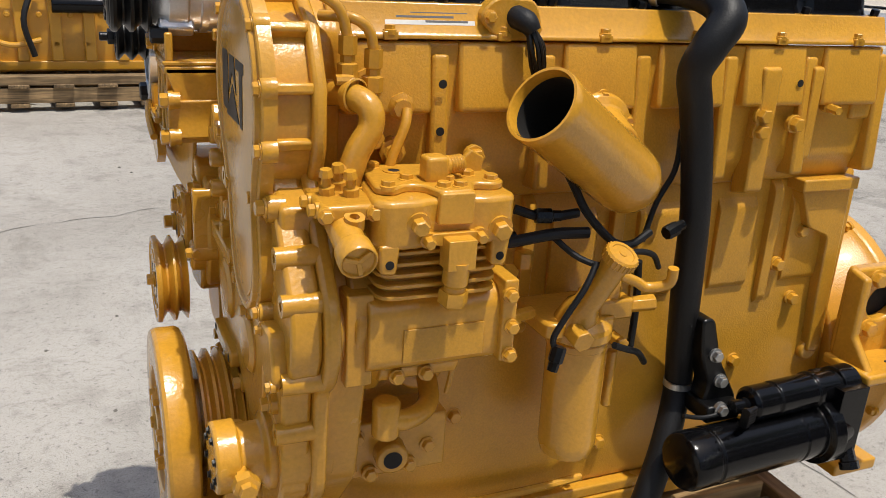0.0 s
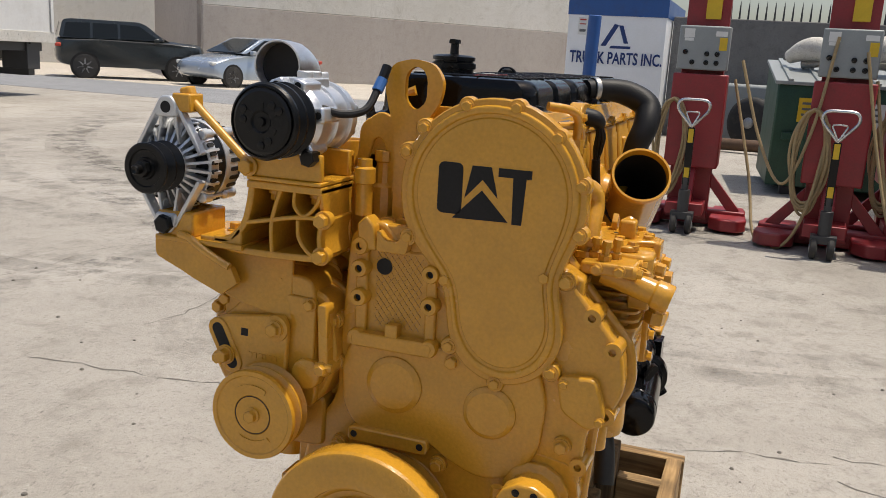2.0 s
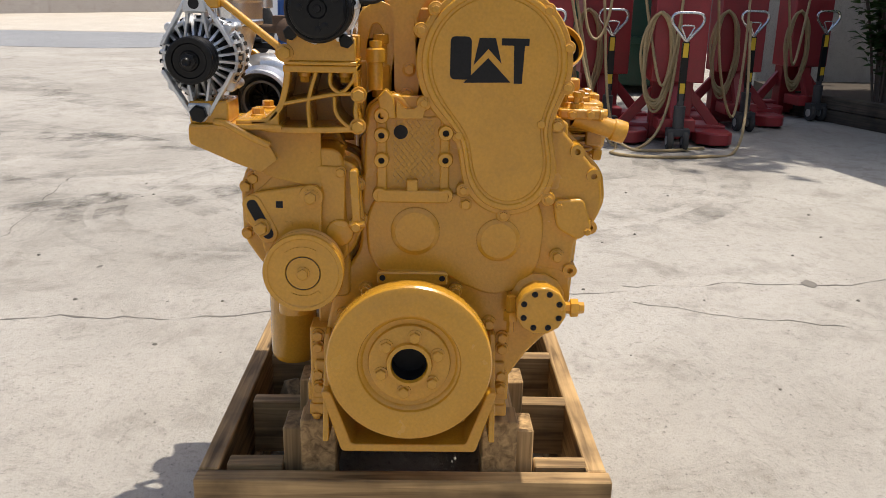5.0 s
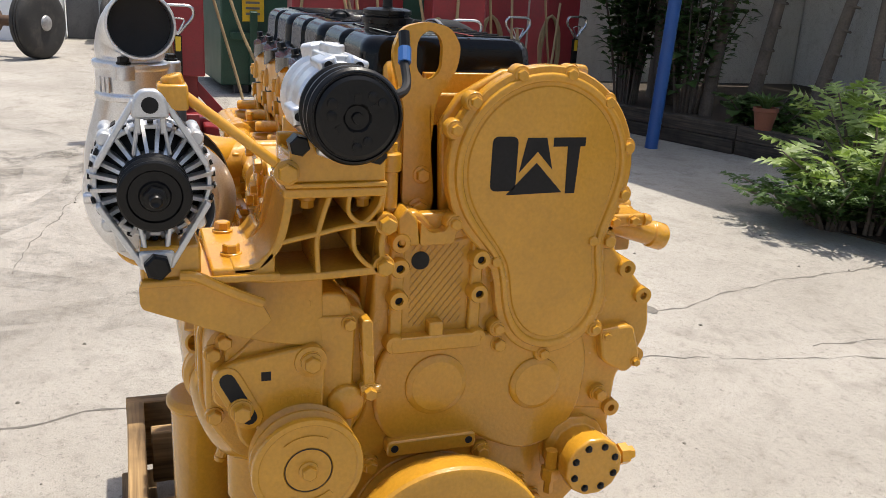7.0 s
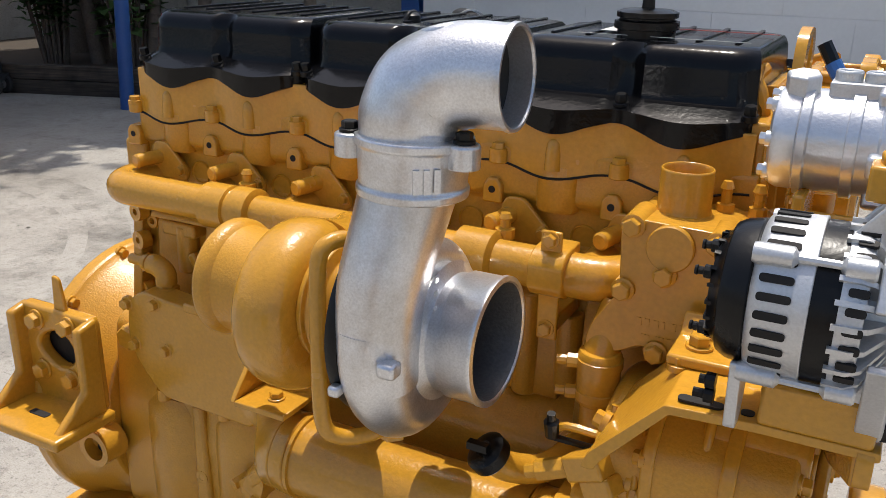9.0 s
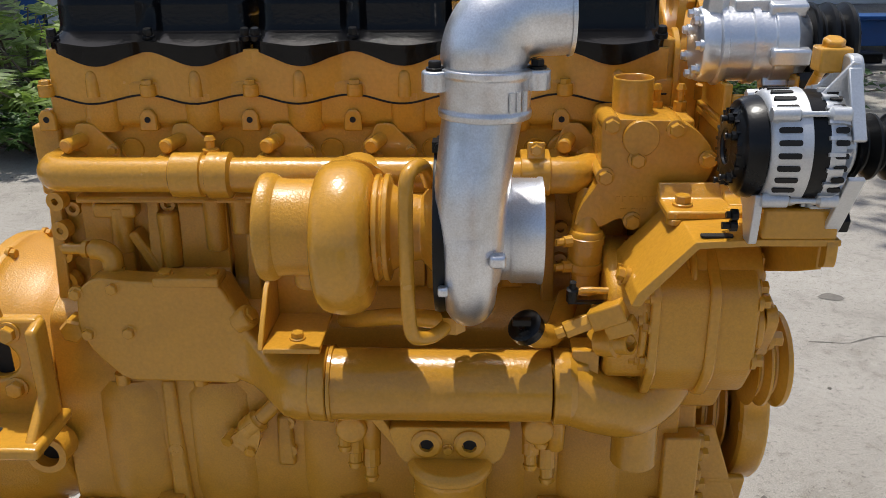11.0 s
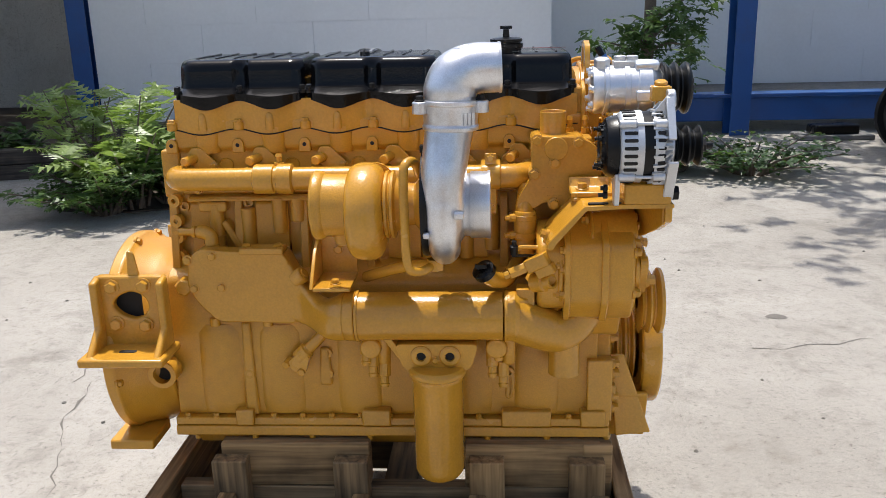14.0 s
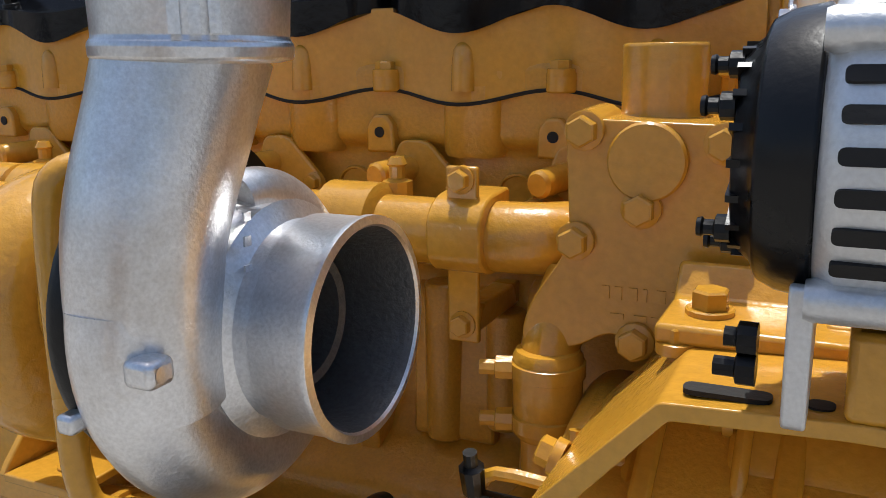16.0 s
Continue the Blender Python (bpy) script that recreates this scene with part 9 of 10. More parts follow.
# ------------------------------------------------ cars
def car(label, paint, length=4.5, width=1.75, height=1.44, suv=False, m=None, axle=1.36):
    t = thing("parked_suv" if suv else "parked_car", label, "suv" if suv else "car", m)
    k = length / 4.5
    hz = height / 1.44
    if suv:
        side = [(-2.2, 0.38), (-2.22, 0.62), (-2.18, 0.98), (-1.0, 1.02), (1.2, 1.0), (2.1, 0.95), (2.2, 0.75), (2.22, 0.4), (1.85, 0.3), (-1.9, 0.3)]
        cab = [(-2.12, 0.97), (-2.0, 1.40), (-1.8, 1.44), (0.2, 1.44), (0.42, 1.38), (0.98, 1.0)]
        wins = ([(-1.95, 1.0), (-1.86, 1.34), (-1.2, 1.36), (-1.2, 1.0)], [(-1.12, 1.0), (-1.12, 1.36), (-0.42, 1.36), (-0.42, 1.0)], [(-0.34, 1.0), (-0.34, 1.36), (0.22, 1.34), (0.75, 1.02)])
    else:
        side = [(-2.2, 0.36), (-2.25, 0.6), (-2.2, 0.92), (-1.9, 0.99), (-1.2, 0.98), (1.0, 0.94), (1.7, 0.84), (2.15, 0.7), (2.24, 0.55), (2.2, 0.32), (1.8, 0.22), (-1.9, 0.24)]
        cab = [(-1.75, 0.97), (-1.15, 1.36), (-0.9, 1.43), (-0.1, 1.44), (0.2, 1.40), (1.1, 0.95)]
        wins = ([(-1.45, 1.0), (-1.05, 1.32), (-0.95, 1.34), (-0.95, 1.0)], [(-0.9, 1.0), (-0.9, 1.35), (-0.30, 1.37), (-0.30, 0.99)], [(-0.24, 0.99), (-0.24, 1.37), (0.12, 1.36), (0.85, 0.97)])
    w = width / 2
    bm = bmesh.new()
    P = lambda poly: [(x * k, z * hz) for x, z in poly]
    s2 = rounded(P(side), 0.13, 5)
    # the plan narrows to the bumpers, the flank bulges below the belt line
    sections = []
    for f in (-1.0, -0.97, -0.9, -0.75, -0.4, 0.0, 0.4, 0.75, 0.9, 0.97, 1.0):
        short = 1 - 0.10 * abs(f) ** 5
        drop = 0.05 * abs(f) ** 6
        tuck = 0.955 + 0.045 * (1 - ((abs(f) - 0.85) / 0.15) ** 2 if abs(f) > 0.85 else 1)
        sections.append([(x * short, f * w, 0.3 + (z - 0.3) * (1 - drop) * tuck) for x, z in s2])
    loft(bm, sections)
    body = part("body", bm, paint, t, "", 0, 50)
    bm = bmesh.new()
    c2 = rounded(P(cab), 0.13, 5)
    loft(bm, [[(x * 0.98, -w * 0.97 + 0.26 * max(0, z - 0.95 * hz), z) for x, z in c2], [(x * 0.98, w * 0.97 - 0.26 * max(0, z - 0.95 * hz), z) for x, z in c2]])
    part("cabin", bm, paint, body, "", 0.03, 40, 2)
    for s in (-1, 1):
        for poly in wins:
            bm = bmesh.new()
            q = P(poly)
            f = lambda z, o: s * (w * 0.97 - 0.26 * max(0, z - 0.95 * hz) + o)
            loft(bm, [[(x, f(z, 0.002), z) for x, z in q], [(x, f(z, 0.008), z) for x, z in q]])
            part("side_window", bm, CARGLASS, t)
        for x in (axle * k, -axle * k):
            r = 0.32 if not suv else 0.37
            bm = bmesh.new()
            lathe(bm, (x, s * (w - 0.20), r), (0, s, 0), [(r * 0.6, 0), (r * 0.95, 0.0), (r, 0.03), (r, 0.19), (r * 0.95, 0.215), (r * 0.68, 0.22)], 32)
            tyre = part("tyre", bm, TYRE, t)
            bm = bmesh.new()
            lathe(bm, (x, s * (w + 0.005), r), (0, s, 0), [(r * 0.68, 0.0), (r * 0.66, 0.012), (r * 0.6, 0.0), (r * 0.2, -0.012), (r * 0.18, 0.004), (0, 0.004)], 32, cap=False)
            rim = part("rim", bm, RIM, tyre)
            for j in range(7):
                bm = bmesh.new()
                m2 = Matrix.Translation((x, s * (w + 0.006), r)) @ pose(0, 0, 0, 0, j * 360 / 7, 0)
                prism(bm, [(-0.028, r * 0.16), (0.028, r * 0.16), (0.014, r * 0.62), (-0.014, r * 0.62)], "y", -0.012 * s, 0.014 * s, m2)
                part("spoke", bm, RIM, rim)
            # black disc round the wheel paints in the arch's shade
            bm = bmesh.new()
            lathe(bm, (x, s * (w - 0.06), r), (0, s, 0), [(r * 1.16, 0), (r * 1.16, 0.066), (r * 1.0, 0.067)], 32)
            part("wheel_arch", bm, SHADE_JOINT_BLACK, t)
    for x, mtl, z in ((2.19 * k, WHITE_TAG, 0.66 * hz), (-2.21 * k, RED_PRINT, 0.80 * hz)):
        for s in (-1, 1):
            bm = bmesh.new()
            xc = x * 0.93
            box(bm, xc - 0.13, xc + 0.05, *sorted((s * (w * 0.60), s * (w * 0.985))), z - 0.06, z + 0.05)
            part("headlight" if x > 0 else "tail_light", bm, mtl, t, "", 0.04, 40, 3)
    for sx, poly in ((1, [(0.18, 1.38), (1.06, 0.98)]), (-1, [(-1.2, 1.34), (-1.72, 1.0)] if not suv else [(-2.03, 1.34), (-2.13, 1.02)])):
        (xa, za), (xb, zb) = P(poly)
        bm = bmesh.new()
        o = 0.02 * sx
        loft(bm, [[(xa + o, -w * 0.72, za), (xb + o, -w * 0.86, zb), (xb + o, w * 0.86, zb), (xa + o, w * 0.72, za)], [(xa + o + 0.01 * sx, -w * 0.72, za + 0.01), (xb + o + 0.01 * sx, -w * 0.86, zb + 0.01), (xb + o + 0.01 * sx, w * 0.86, zb + 0.01), (xa + o + 0.01 * sx, w * 0.72, za + 0.01)]])
        part("windscreen" if sx > 0 else "rear_window", bm, CARGLASS, t)
    for s in (-1, 1):
        bm = bmesh.new()
        box(bm, 0.62 * k, 0.78 * k, *sorted((s * w, s * (w + 0.17))), 0.93 * hz, 1.05 * hz)
        part("wing_mirror", bm, paint, t, "", 0.03)
        for x in (-0.75, 0.05):
            bm = bmesh.new()
            box(bm, x * k, x * k + 0.2, *sorted((s * w, s * (w + 0.03))), 0.80 * hz, 0.83 * hz)
            part("door_handle", bm, paint, t, "", 0.008)
    return t


CAR_SILVER = mat("silver_blue_car_paint", (0.42, 0.47, 0.53), 0.25, 0.6, 0.04, 3, 60, 0.0, coat=0.6)
CAR_BLACK = mat("dark_green_car_paint", (0.022, 0.026, 0.026), 0.25, 0.2, 0.1, 3, 60, 0.0, coat=0.6)
CAR_GREY = mat("charcoal_car_paint", (0.035, 0.04, 0.045), 0.25, 0.4, 0.1, 3, 60, 0.0, coat=0.6)
car("silver four-door saloon parked along the tan wall", CAR_SILVER, 4.7, 1.8, 1.52, False, flat(-23.2, -15.0, -18))
car("dark green boxy off-road suv parked by the wall", CAR_BLACK, 4.6, 1.85, 1.78, True, flat(-22.3, -18.9, 132))
car("charcoal hatchback with bright alloy wheels in the shade", CAR_GREY, 3.7, 1.75, 1.5, False, flat(4.86, 5.02, 180), 1.72)

# ------------------------------------------------ box trailer
trailer = thing("box_trailer", "dirty white box trailer with dual worn tyres", "trailer", flat(-13.75, -13.85, 9))
bm = bmesh.new()
box(bm, 0, 13.0, -2.5, 0, 1.20, 4.1)
tbox = part("cargo_box", bm, TRAILER_WHITE, trailer, "", 0.02)
bm = bmesh.new()
box(bm, -0.02, 13.0, -0.02, 0.025, 1.10, 1.32)
rail = part("side_rail", bm, STUCCO_WHITE, tbox, "scraped lower side rail", 0.005)
for i in range(40):
    bm = bmesh.new()
    lathe(bm, (0.2 + i * 0.32, 0.025, 1.24), (0, 1, 0), [(0.014, 0), (0.008, 0.008)], 6)
    part("rivet", bm, RIM, rail)
for x in (0.03, 2.4, 4.8):
    bm = bmesh.new()
    box(bm, x, x + 0.09, 0.025, 0.04, 1.32, 4.1)
    part("side_post", bm, TRAILER_WHITE, tbox, "", 0.004)
bm = bmesh.new()
box(bm, 0.2, 13.0, -2.2, -0.15, 0.92, 1.14)
for x in (0.6, 2.0, 3.4):
    box(bm, x, x + 0.1, -2.45, -0.05, 1.06, 1.2)
part("chassis", bm, DARKGREY, trailer, "", 0.01)
bm = bmesh.new()
box(bm, 0.35, 0.75, -0.7, -0.1, 0.55, 1.1)
box(bm, 0.4, 0.6, -2.3, -0.2, 0.42, 0.55)
part("rear_guard", bm, DARKGREY, trailer, "", 0.01)
bm = bmesh.new()
box(bm, 4.2, 5.3, -0.4, -0.08, 0.68, 1.14)
part("tool_bin", bm, GREYBOX, trailer, "", 0.01)
for x in (5.85, 7.15):
    for y in (-0.25, -0.55, -1.95, -2.25):
        truck_wheel(trailer, (x, y, 0.52), (0, 1, 0), 0.52, 0.27)
for x in (2.2, 2.5):
    bm = bmesh.new()
    tube(bm, [(x, -0.3, 0.95), (x + 0.05, -0.28, 0.5), (x - 0.05, -0.3, 0.05)], 0.025, 8, 4)
    part("hanging_hose", bm, RUBBER, trailer)
for x in (5.2, 8.6):
    bm = bmesh.new()
    box(bm, x, x + 0.03, -0.75, -0.05, 0.25, 1.0)
    part("mud_flap", bm, RUBBER, trailer)
for x in (5.85, 7.15):
    part("axle", cyl(bmesh.new(), (x, -2.2, 0.52), (x, -0.2, 0.52), 0.07), RUST, trailer)
part("bogie_frame", box(bmesh.new(), 5.6, 8.0, -1.6, -0.9, 0.55, 0.95), RUST, trailer)
# loose drive axle with dual tyres in front of the trailer
loose = thing("drive_axle", "greasy loose drive axle with paired worn tyres", "truck axle", pose(0, 0, 0))
LP, LD = V((-6.05, -11.75, 0.5)), V((0.80, -0.60, 0.0))
for o in (0.0, 0.34, 2.1, 2.44):
    truck_wheel(loose, LP + LD * o, LD, 0.5, 0.27)
bm = bmesh.new()
cyl(bm, LP, LP + LD * 2.4, 0.07)
cyl(bm, LP - LD * 0.16, LP - LD * 0.02, 0.14, 0.16)
part("axle_tube", bm, RUST, loose)
bm = bmesh.new()
lathe(bm, LP + LD * 0.95, LD, [(0.08, 0), (0.17, 0.06), (0.21, 0.18), (0.21, 0.30), (0.16, 0.42), (0.08, 0.48)], 20)
lathe(bm, LP + LD * 1.2 + V((0, 0, 0.03)), (0.6, 0.8, 0), [(0.20, 0), (0.19, 0.16), (0.12, 0.24), (0.10, 0.34), (0.06, 0.36), (0.05, 0.42)], 20)
part("differential", bm, RUST, loose, "rusty differential housing", 0.006)
for k in range(8):
    a_ = 2 * math.pi * k / 8
    q = LP + LD * 1.2 + V((0.6, 0.8, 0)) * 0.17 + (V((0.8, -0.6, 0)) * math.cos(a_) + V((0, 0, 1)) * math.sin(a_)) * 0.165 + V((0, 0, 0.03))
    bolt(loose, q, (0.6, 0.8, 0), 0.018, 0.03, RUST)
bm = bmesh.new()
tube(bm, [LP + LD * 0.6 + V((0.05, 0.05, 0.25)), LP + LD * 0.9 + V((0.2, 0.2, 0.4)), LP + LD * 1.5 + V((0.2, 0.2, 0.3))], 0.05, 10, 5)
part("brake_chamber", bm, RUST, loose)

# ------------------------------------------------ far walls
def wall_between(name, a, b, h, thick, mtl, label, z0=0.0):
    a, b = V(a), V(b)
    d = b - a
    ob = part(name, box(bmesh.new(), 0, d.length, 0, thick, z0, h), mtl, None, "", 0.02)
    ob.matrix_world = pose(a.x, a.y, 0, 0, 0, math.degrees(math.atan2(d.y, d.x)))
    return tagged(ob, label, "wall", kind="structure")


wall_between("wall_far", (-40.5, -7.6), (-26.0, -18.9), 2.6, 0.3, STUCCO, "long plain tan stucco boundary wall")
wall_between("wall_far_upper", (-40.5, -7.55), (-26.0, -18.85), 4.2, 0.25, STUCCO_WHITE, "cream upper band of the boundary wall", 2.61)
wall_between("wall_far_return", (-26.3, -18.9), (-33.5, -26.4), 4.2, 0.3, STUCCO, "tan stucco building corner beyond the cars")
wall_between("wall_far_back", (-38.0, -24.0), (-22.0, -38.0), 4.5, 0.3, STUCCO_WHITE, "white workshop front beyond the cars")
for u, w_, h_ in ((6.5, 1.0, 2.3), (9.2, 1.2, 2.6), (12.4, 2.6, 2.8)):
    bm = bmesh.new()
    box(bm, u, u + w_, -0.03, 0.02, 0.0, h_)
    ob = part("dark_doorway", bm, DARKGREY, None, "", 0.01)
    ob.matrix_world = pose(-38.0, -24.0, 0, 0, 0, math.degrees(math.atan2(-14.0, 16.0)))
    tagged(ob, "dark open doorway in the white workshop front", "door", kind="structure")
wall_between("wall_far_south", (-40.0, -33.0), (12.0, -27.0), 4.5, 0.3, STUCCO_WHITE, "cream stucco wall behind the trailer")
wall_between("wall_west", (-17.5, 9.0), (-17.0, -1.4), 2.3, 0.25, GREYWALL, "dirty grey block wall behind the container")
for i in range(60):
    bm = bmesh.new()
    y = -1.0 + i * 0.16
    prism(bm, [(y - 0.02, 2.3), (y + 0.02, 2.3), (y + 0.012, 2.55), (y, 2.68), (y - 0.012, 2.55)], "x", -17.15, -17.13)
    ob = part("wall_spike", bm, DARKGREY)
    tagged(ob, "grey pointed fence picket on the wall", "fence picket", "pickets on the grey wall")
# doorways in the cream building: black panels paint in the shade inside
for x, w in ((-0.6, 1.6), (2.4, 1.2)):
    bm = bmesh.new()
    box(bm, -w / 2, w / 2, -0.03, 0.02, 0.1, 2.8)
    ob = part("door_1", bm, SHADE_JOINT_BLACK)
    ob.matrix_world = flat(-26.5 - x, -31.2, 6)
    tagged(ob, "doorway in the stucco building, its inner shade a black panel", "door", kind="structure")
# scrap by the grey wall
for i, (x, y, r, rz) in enumerate(((-14.4, 1.2, 0.48, 20), (-15.2, 0.3, 0.45, -40), (-14.8, -0.6, 0.42, 70))):
    t = thing("discarded_tyre", "worn discarded truck tyre leaning near the grey wall", "tyre", flat(x, y, rz), "discarded tyres")
    truck_wheel(t, (0, 0, r), (1, 0.2, 0), r, 0.24)
bm = bmesh.new()
box(bm, -16.6, -15.6, -0.8, 3.2, 0.0, 1.1)
tagged(part("steel_tank", bm, GREYBOX, None, "", 0.05), "large pale grey steel tank by the wall", "tank")
bm = bmesh.new()
tube(bm, [(-14.2, -0.4, 0.12), (-14.0, 0.6, 0.14), (-13.9, 1.6, 0.12)], 0.1, 12, 4)
tagged(part("rusty_pipe", bm, RUST), "rusty pipe lying on the concrete", "pipe")
cone = thing("traffic_cone", "orange traffic cone with white band", "traffic cone", flat(-12.6, -0.6, 10))
bm = bmesh.new()
lathe(bm, (0, 0, 0.03), (0, 0, 1), [(0.13, 0), (0.03, 0.62), (0.02, 0.63)], 20)
part("cone_body", bm, mat("orange_plastic", (0.6, 0.12, 0.02), 0.5), cone)
bm = bmesh.new()
lathe(bm, (0, 0, 0.34), (0, 0, 1), [(0.083, 0), (0.062, 0.13)], 20, cap=False)
part("white_band", bm, WHITE_TAG, cone)
bm = bmesh.new()
box(bm, -0.18, 0.18, -0.18, 0.18, 0, 0.035)
part("base", bm, RUBBER, cone)
# ================================================================ sheltered side with plants
# white block building: courses of long blocks
def block_wall(name, x0, x1, y, z0, z1, label, course=0.4, unit=1.2, thick=0.25, mtl=None):
    root = part(name, box(bmesh.new(), x0, x1, y + 0.004, y + thick, z0, z1), mtl or WHITEWALL)
    tagged(root, label, "wall", kind="structure")
    r = random.Random(int(x0 * 10))
    z, row = z0, 0
    while z < z1 - 0.02:
        h = min(course, z1 - z)
        x = x0 - (unit / 2 if row % 2 else 0)
        while x < x1:
            a, b = max(x, x0), min(x + unit, x1)
            if b - a > 0.05:
                bm = bmesh.new()
                box(bm, a + 0.002, b - 0.002, y - 0.004 - 0.002 * r.random(), y + 0.01, z + 0.003, z + h - 0.003)
                part("block", bm, mtl or WHITEWALL, root)
            x += unit
        z += h
        row += 1
    return root


block_wall("wall_north", -4.62, 0.28, 7.25, 0.0, 3.6, "white painted block wall of the office")
block_wall("wall_north_recess", 0.28, 9.0, 8.3, 0.36, 3.6, "white painted block wall set back behind a tree")
bm = bmesh.new()
box(bm, 0.03, 0.28, 7.5, 8.3, 0, 3.6)
tagged(part("wall_return", bm, WHITEWALL), "short white return wall", "wall", kind="structure")
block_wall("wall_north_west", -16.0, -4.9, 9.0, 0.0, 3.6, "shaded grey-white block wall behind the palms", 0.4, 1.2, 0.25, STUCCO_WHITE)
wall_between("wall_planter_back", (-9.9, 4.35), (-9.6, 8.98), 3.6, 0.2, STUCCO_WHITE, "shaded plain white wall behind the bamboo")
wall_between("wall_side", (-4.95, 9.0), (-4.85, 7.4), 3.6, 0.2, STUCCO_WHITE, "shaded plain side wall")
bm = bmesh.new()
box(bm, 0.3, 9.0, 6.95, 7.10, 0.12, 0.36)
box(bm, 0.3, 9.0, 6.90, 7.14, 0.36, 0.40)
tagged(part("blue_beam", bm, BLUE, None, "", 0.008), "blue steel beam along the foot of the building", "beam", kind="structure")
bm = bmesh.new()
box(bm, 0.3, 9.0, 7.12, 8.32, 0.28, 0.36)
tagged(part("raised_floor", bm, GREYWALL), "shaded raised floor behind the beam", "floor", kind="structure")
for x, y in ((2.12, 6.86), (-4.76, 7.28), (6.5, 6.86)):
    bm = bmesh.new()
    box(bm, -0.10, 0.10, -0.10, -0.085, 0, 3.7)
    box(bm, -0.10, 0.10, 0.085, 0.10, 0, 3.7)
    box(bm, -0.012, 0.012, -0.085, 0.085, 0, 3.7)
    ob = part("canopy_post", bm, BLUE, None, "", 0.002)
    ob.matrix_world = flat(x, y, 8)
    tagged(ob, "blue steel I-section post carrying the canopy", "post", "canopy posts")
# unseen canopy roof added to shade the wall: milky plastic sheet that lets some daylight through
AWNING = mat("milky_plastic_sheet", (0.75, 0.76, 0.76), 0.5, 0, 0.1, 2, 40, 0.05)
n_, l_ = AWNING.node_tree.nodes, AWNING.node_tree.links
tr_ = n_.new("ShaderNodeBsdfTranslucent")
tr_.inputs["Color"].default_value = (0.93, 0.94, 0.93, 1)
mx_ = n_.new("ShaderNodeMixShader")
mx_.inputs[0].default_value = 0.85
l_.new(n_["Principled BSDF"].outputs[0], mx_.inputs[1])
l_.new(tr_.outputs[0], mx_.inputs[2])
l_.new(mx_.outputs[0], n_["Material Output"].inputs["Surface"])
bm = bmesh.new()
prism(bm, [(-5.3, 4.04), (-3.5, 4.39), (-3.5, 7.2), (-4.8, 7.4), (-5.3, 7.4)], "z", 3.7, 3.706)
sheet = part("awning_roof", bm, AWNING)
tagged(sheet, "unseen milky flat awning added over the planter and the doorway for shade", "roof", kind="structure")
bm = bmesh.new()
prism(bm, [(-9.0, 3.69), (-5.5, 3.94), (-3.5, 4.33), (-3.5, 4.39), (-5.5, 4.0), (-9.0, 3.75)], "z", 3.6, 3.86)
for x in (-8.6, -5.0):
    tagged(part("awning_bracket", box(bmesh.new(), x - 0.03, x + 0.03, 7.2, 9.0, 3.61, 3.695), BLUE), "blue steel arm added to hold the unseen awning", "bracket", kind="structure")
# unseen solid panel, added to keep the sun off the ground behind
part("roof_panel", prism(bmesh.new(), [(-9.0, 3.75), (-5.5, 4.0), (-5.302, 4.04), (-5.302, 8.98), (-9.55, 8.98), (-9.55, 7.4), (-9.0, 7.4)], "z", 3.7, 3.78), WHITEWALL, sheet, "solid white panel added out of view to block the sun")
part("edge_beam", bm, WHITEWALL, sheet, "", 0.01)
# bars of the sign painted on the wall
for i, (x, w) in enumerate(((-3.85, 0.16), (-3.62, 0.30), (-3.05, 0.22), (-2.78, 0.22), (-2.50, 0.22), (-2.05, 0.24), (-1.76, 0.22), (-1.48, 0.24))):
    bm = bmesh.new()
    box(bm, x, x + w, 7.236, 7.241, 1.62, 1.92)
    ob = part("sign_bar", bm, NAVY)
    tagged(ob, "dark navy bar of unreadable wall lettering", "sign", "bars of the wall sign")
bm = bmesh.new()
box(bm, -0.22, 0.22, -0.1, 0.1, 0, 0.09)
ob = part("black_toolbox", bm, PLASTIC, None, "", 0.015)
ob.matrix_world = flat(2.95, 6.5, 5, 0.05)
tagged(ob, "black plastic case lying by the beam", "case")
bm = bmesh.new()
box(bm, 2.6, 3.3, 6.35, 6.65, 0, 0.05)
tagged(part("kerb_stone", bm, GREYWALL, None, "", 0.01), "dark low kerb stone under the beam", "kerb", kind="structure")

# ------------------------------------------------ planting
LEAF_BRIGHT = mat("bright_green_leaf", (0.22, 0.30, 0.085), 0.4, 0, 0.35, 5, 40, 0.1)
LEAF = mat("green_leaf", (0.085, 0.15, 0.045), 0.4, 0, 0.4, 5, 40, 0.1)
LEAF_DARK = mat("dark_green_leaf", (0.03, 0.07, 0.02), 0.45, 0, 0.4, 5, 40, 0.1)
BARK = mat("grey_brown_bark", (0.14, 0.11, 0.085), 0.85, 0, 0.35, 8, 60, 0.5)
SOIL = mat("dark_soil", (0.06, 0.045, 0.032), 0.95, 0, 0.4, 6, 60, 0.5)
for m_ in (LEAF_BRIGHT, LEAF, LEAF_DARK):              # thin leaves let some light through
    n_, l_ = m_.node_tree.nodes, m_.node_tree.links
    p_ = n_["Principled BSDF"]
    tr_ = n_.new("ShaderNodeBsdfTranslucent")
    tr_.inputs["Color"].default_value = (0.30, 0.44, 0.08, 1) if m_ is LEAF_BRIGHT else (0.10, 0.18, 0.03, 1)
    mx_ = n_.new("ShaderNodeMixShader")
    mx_.inputs[0].default_value = 0.35
    l_.new(p_.outputs[0], mx_.inputs[1])
    l_.new(tr_.outputs[0], mx_.inputs[2])
    l_.new(mx_.outputs[0], n_["Material Output"].inputs["Surface"])


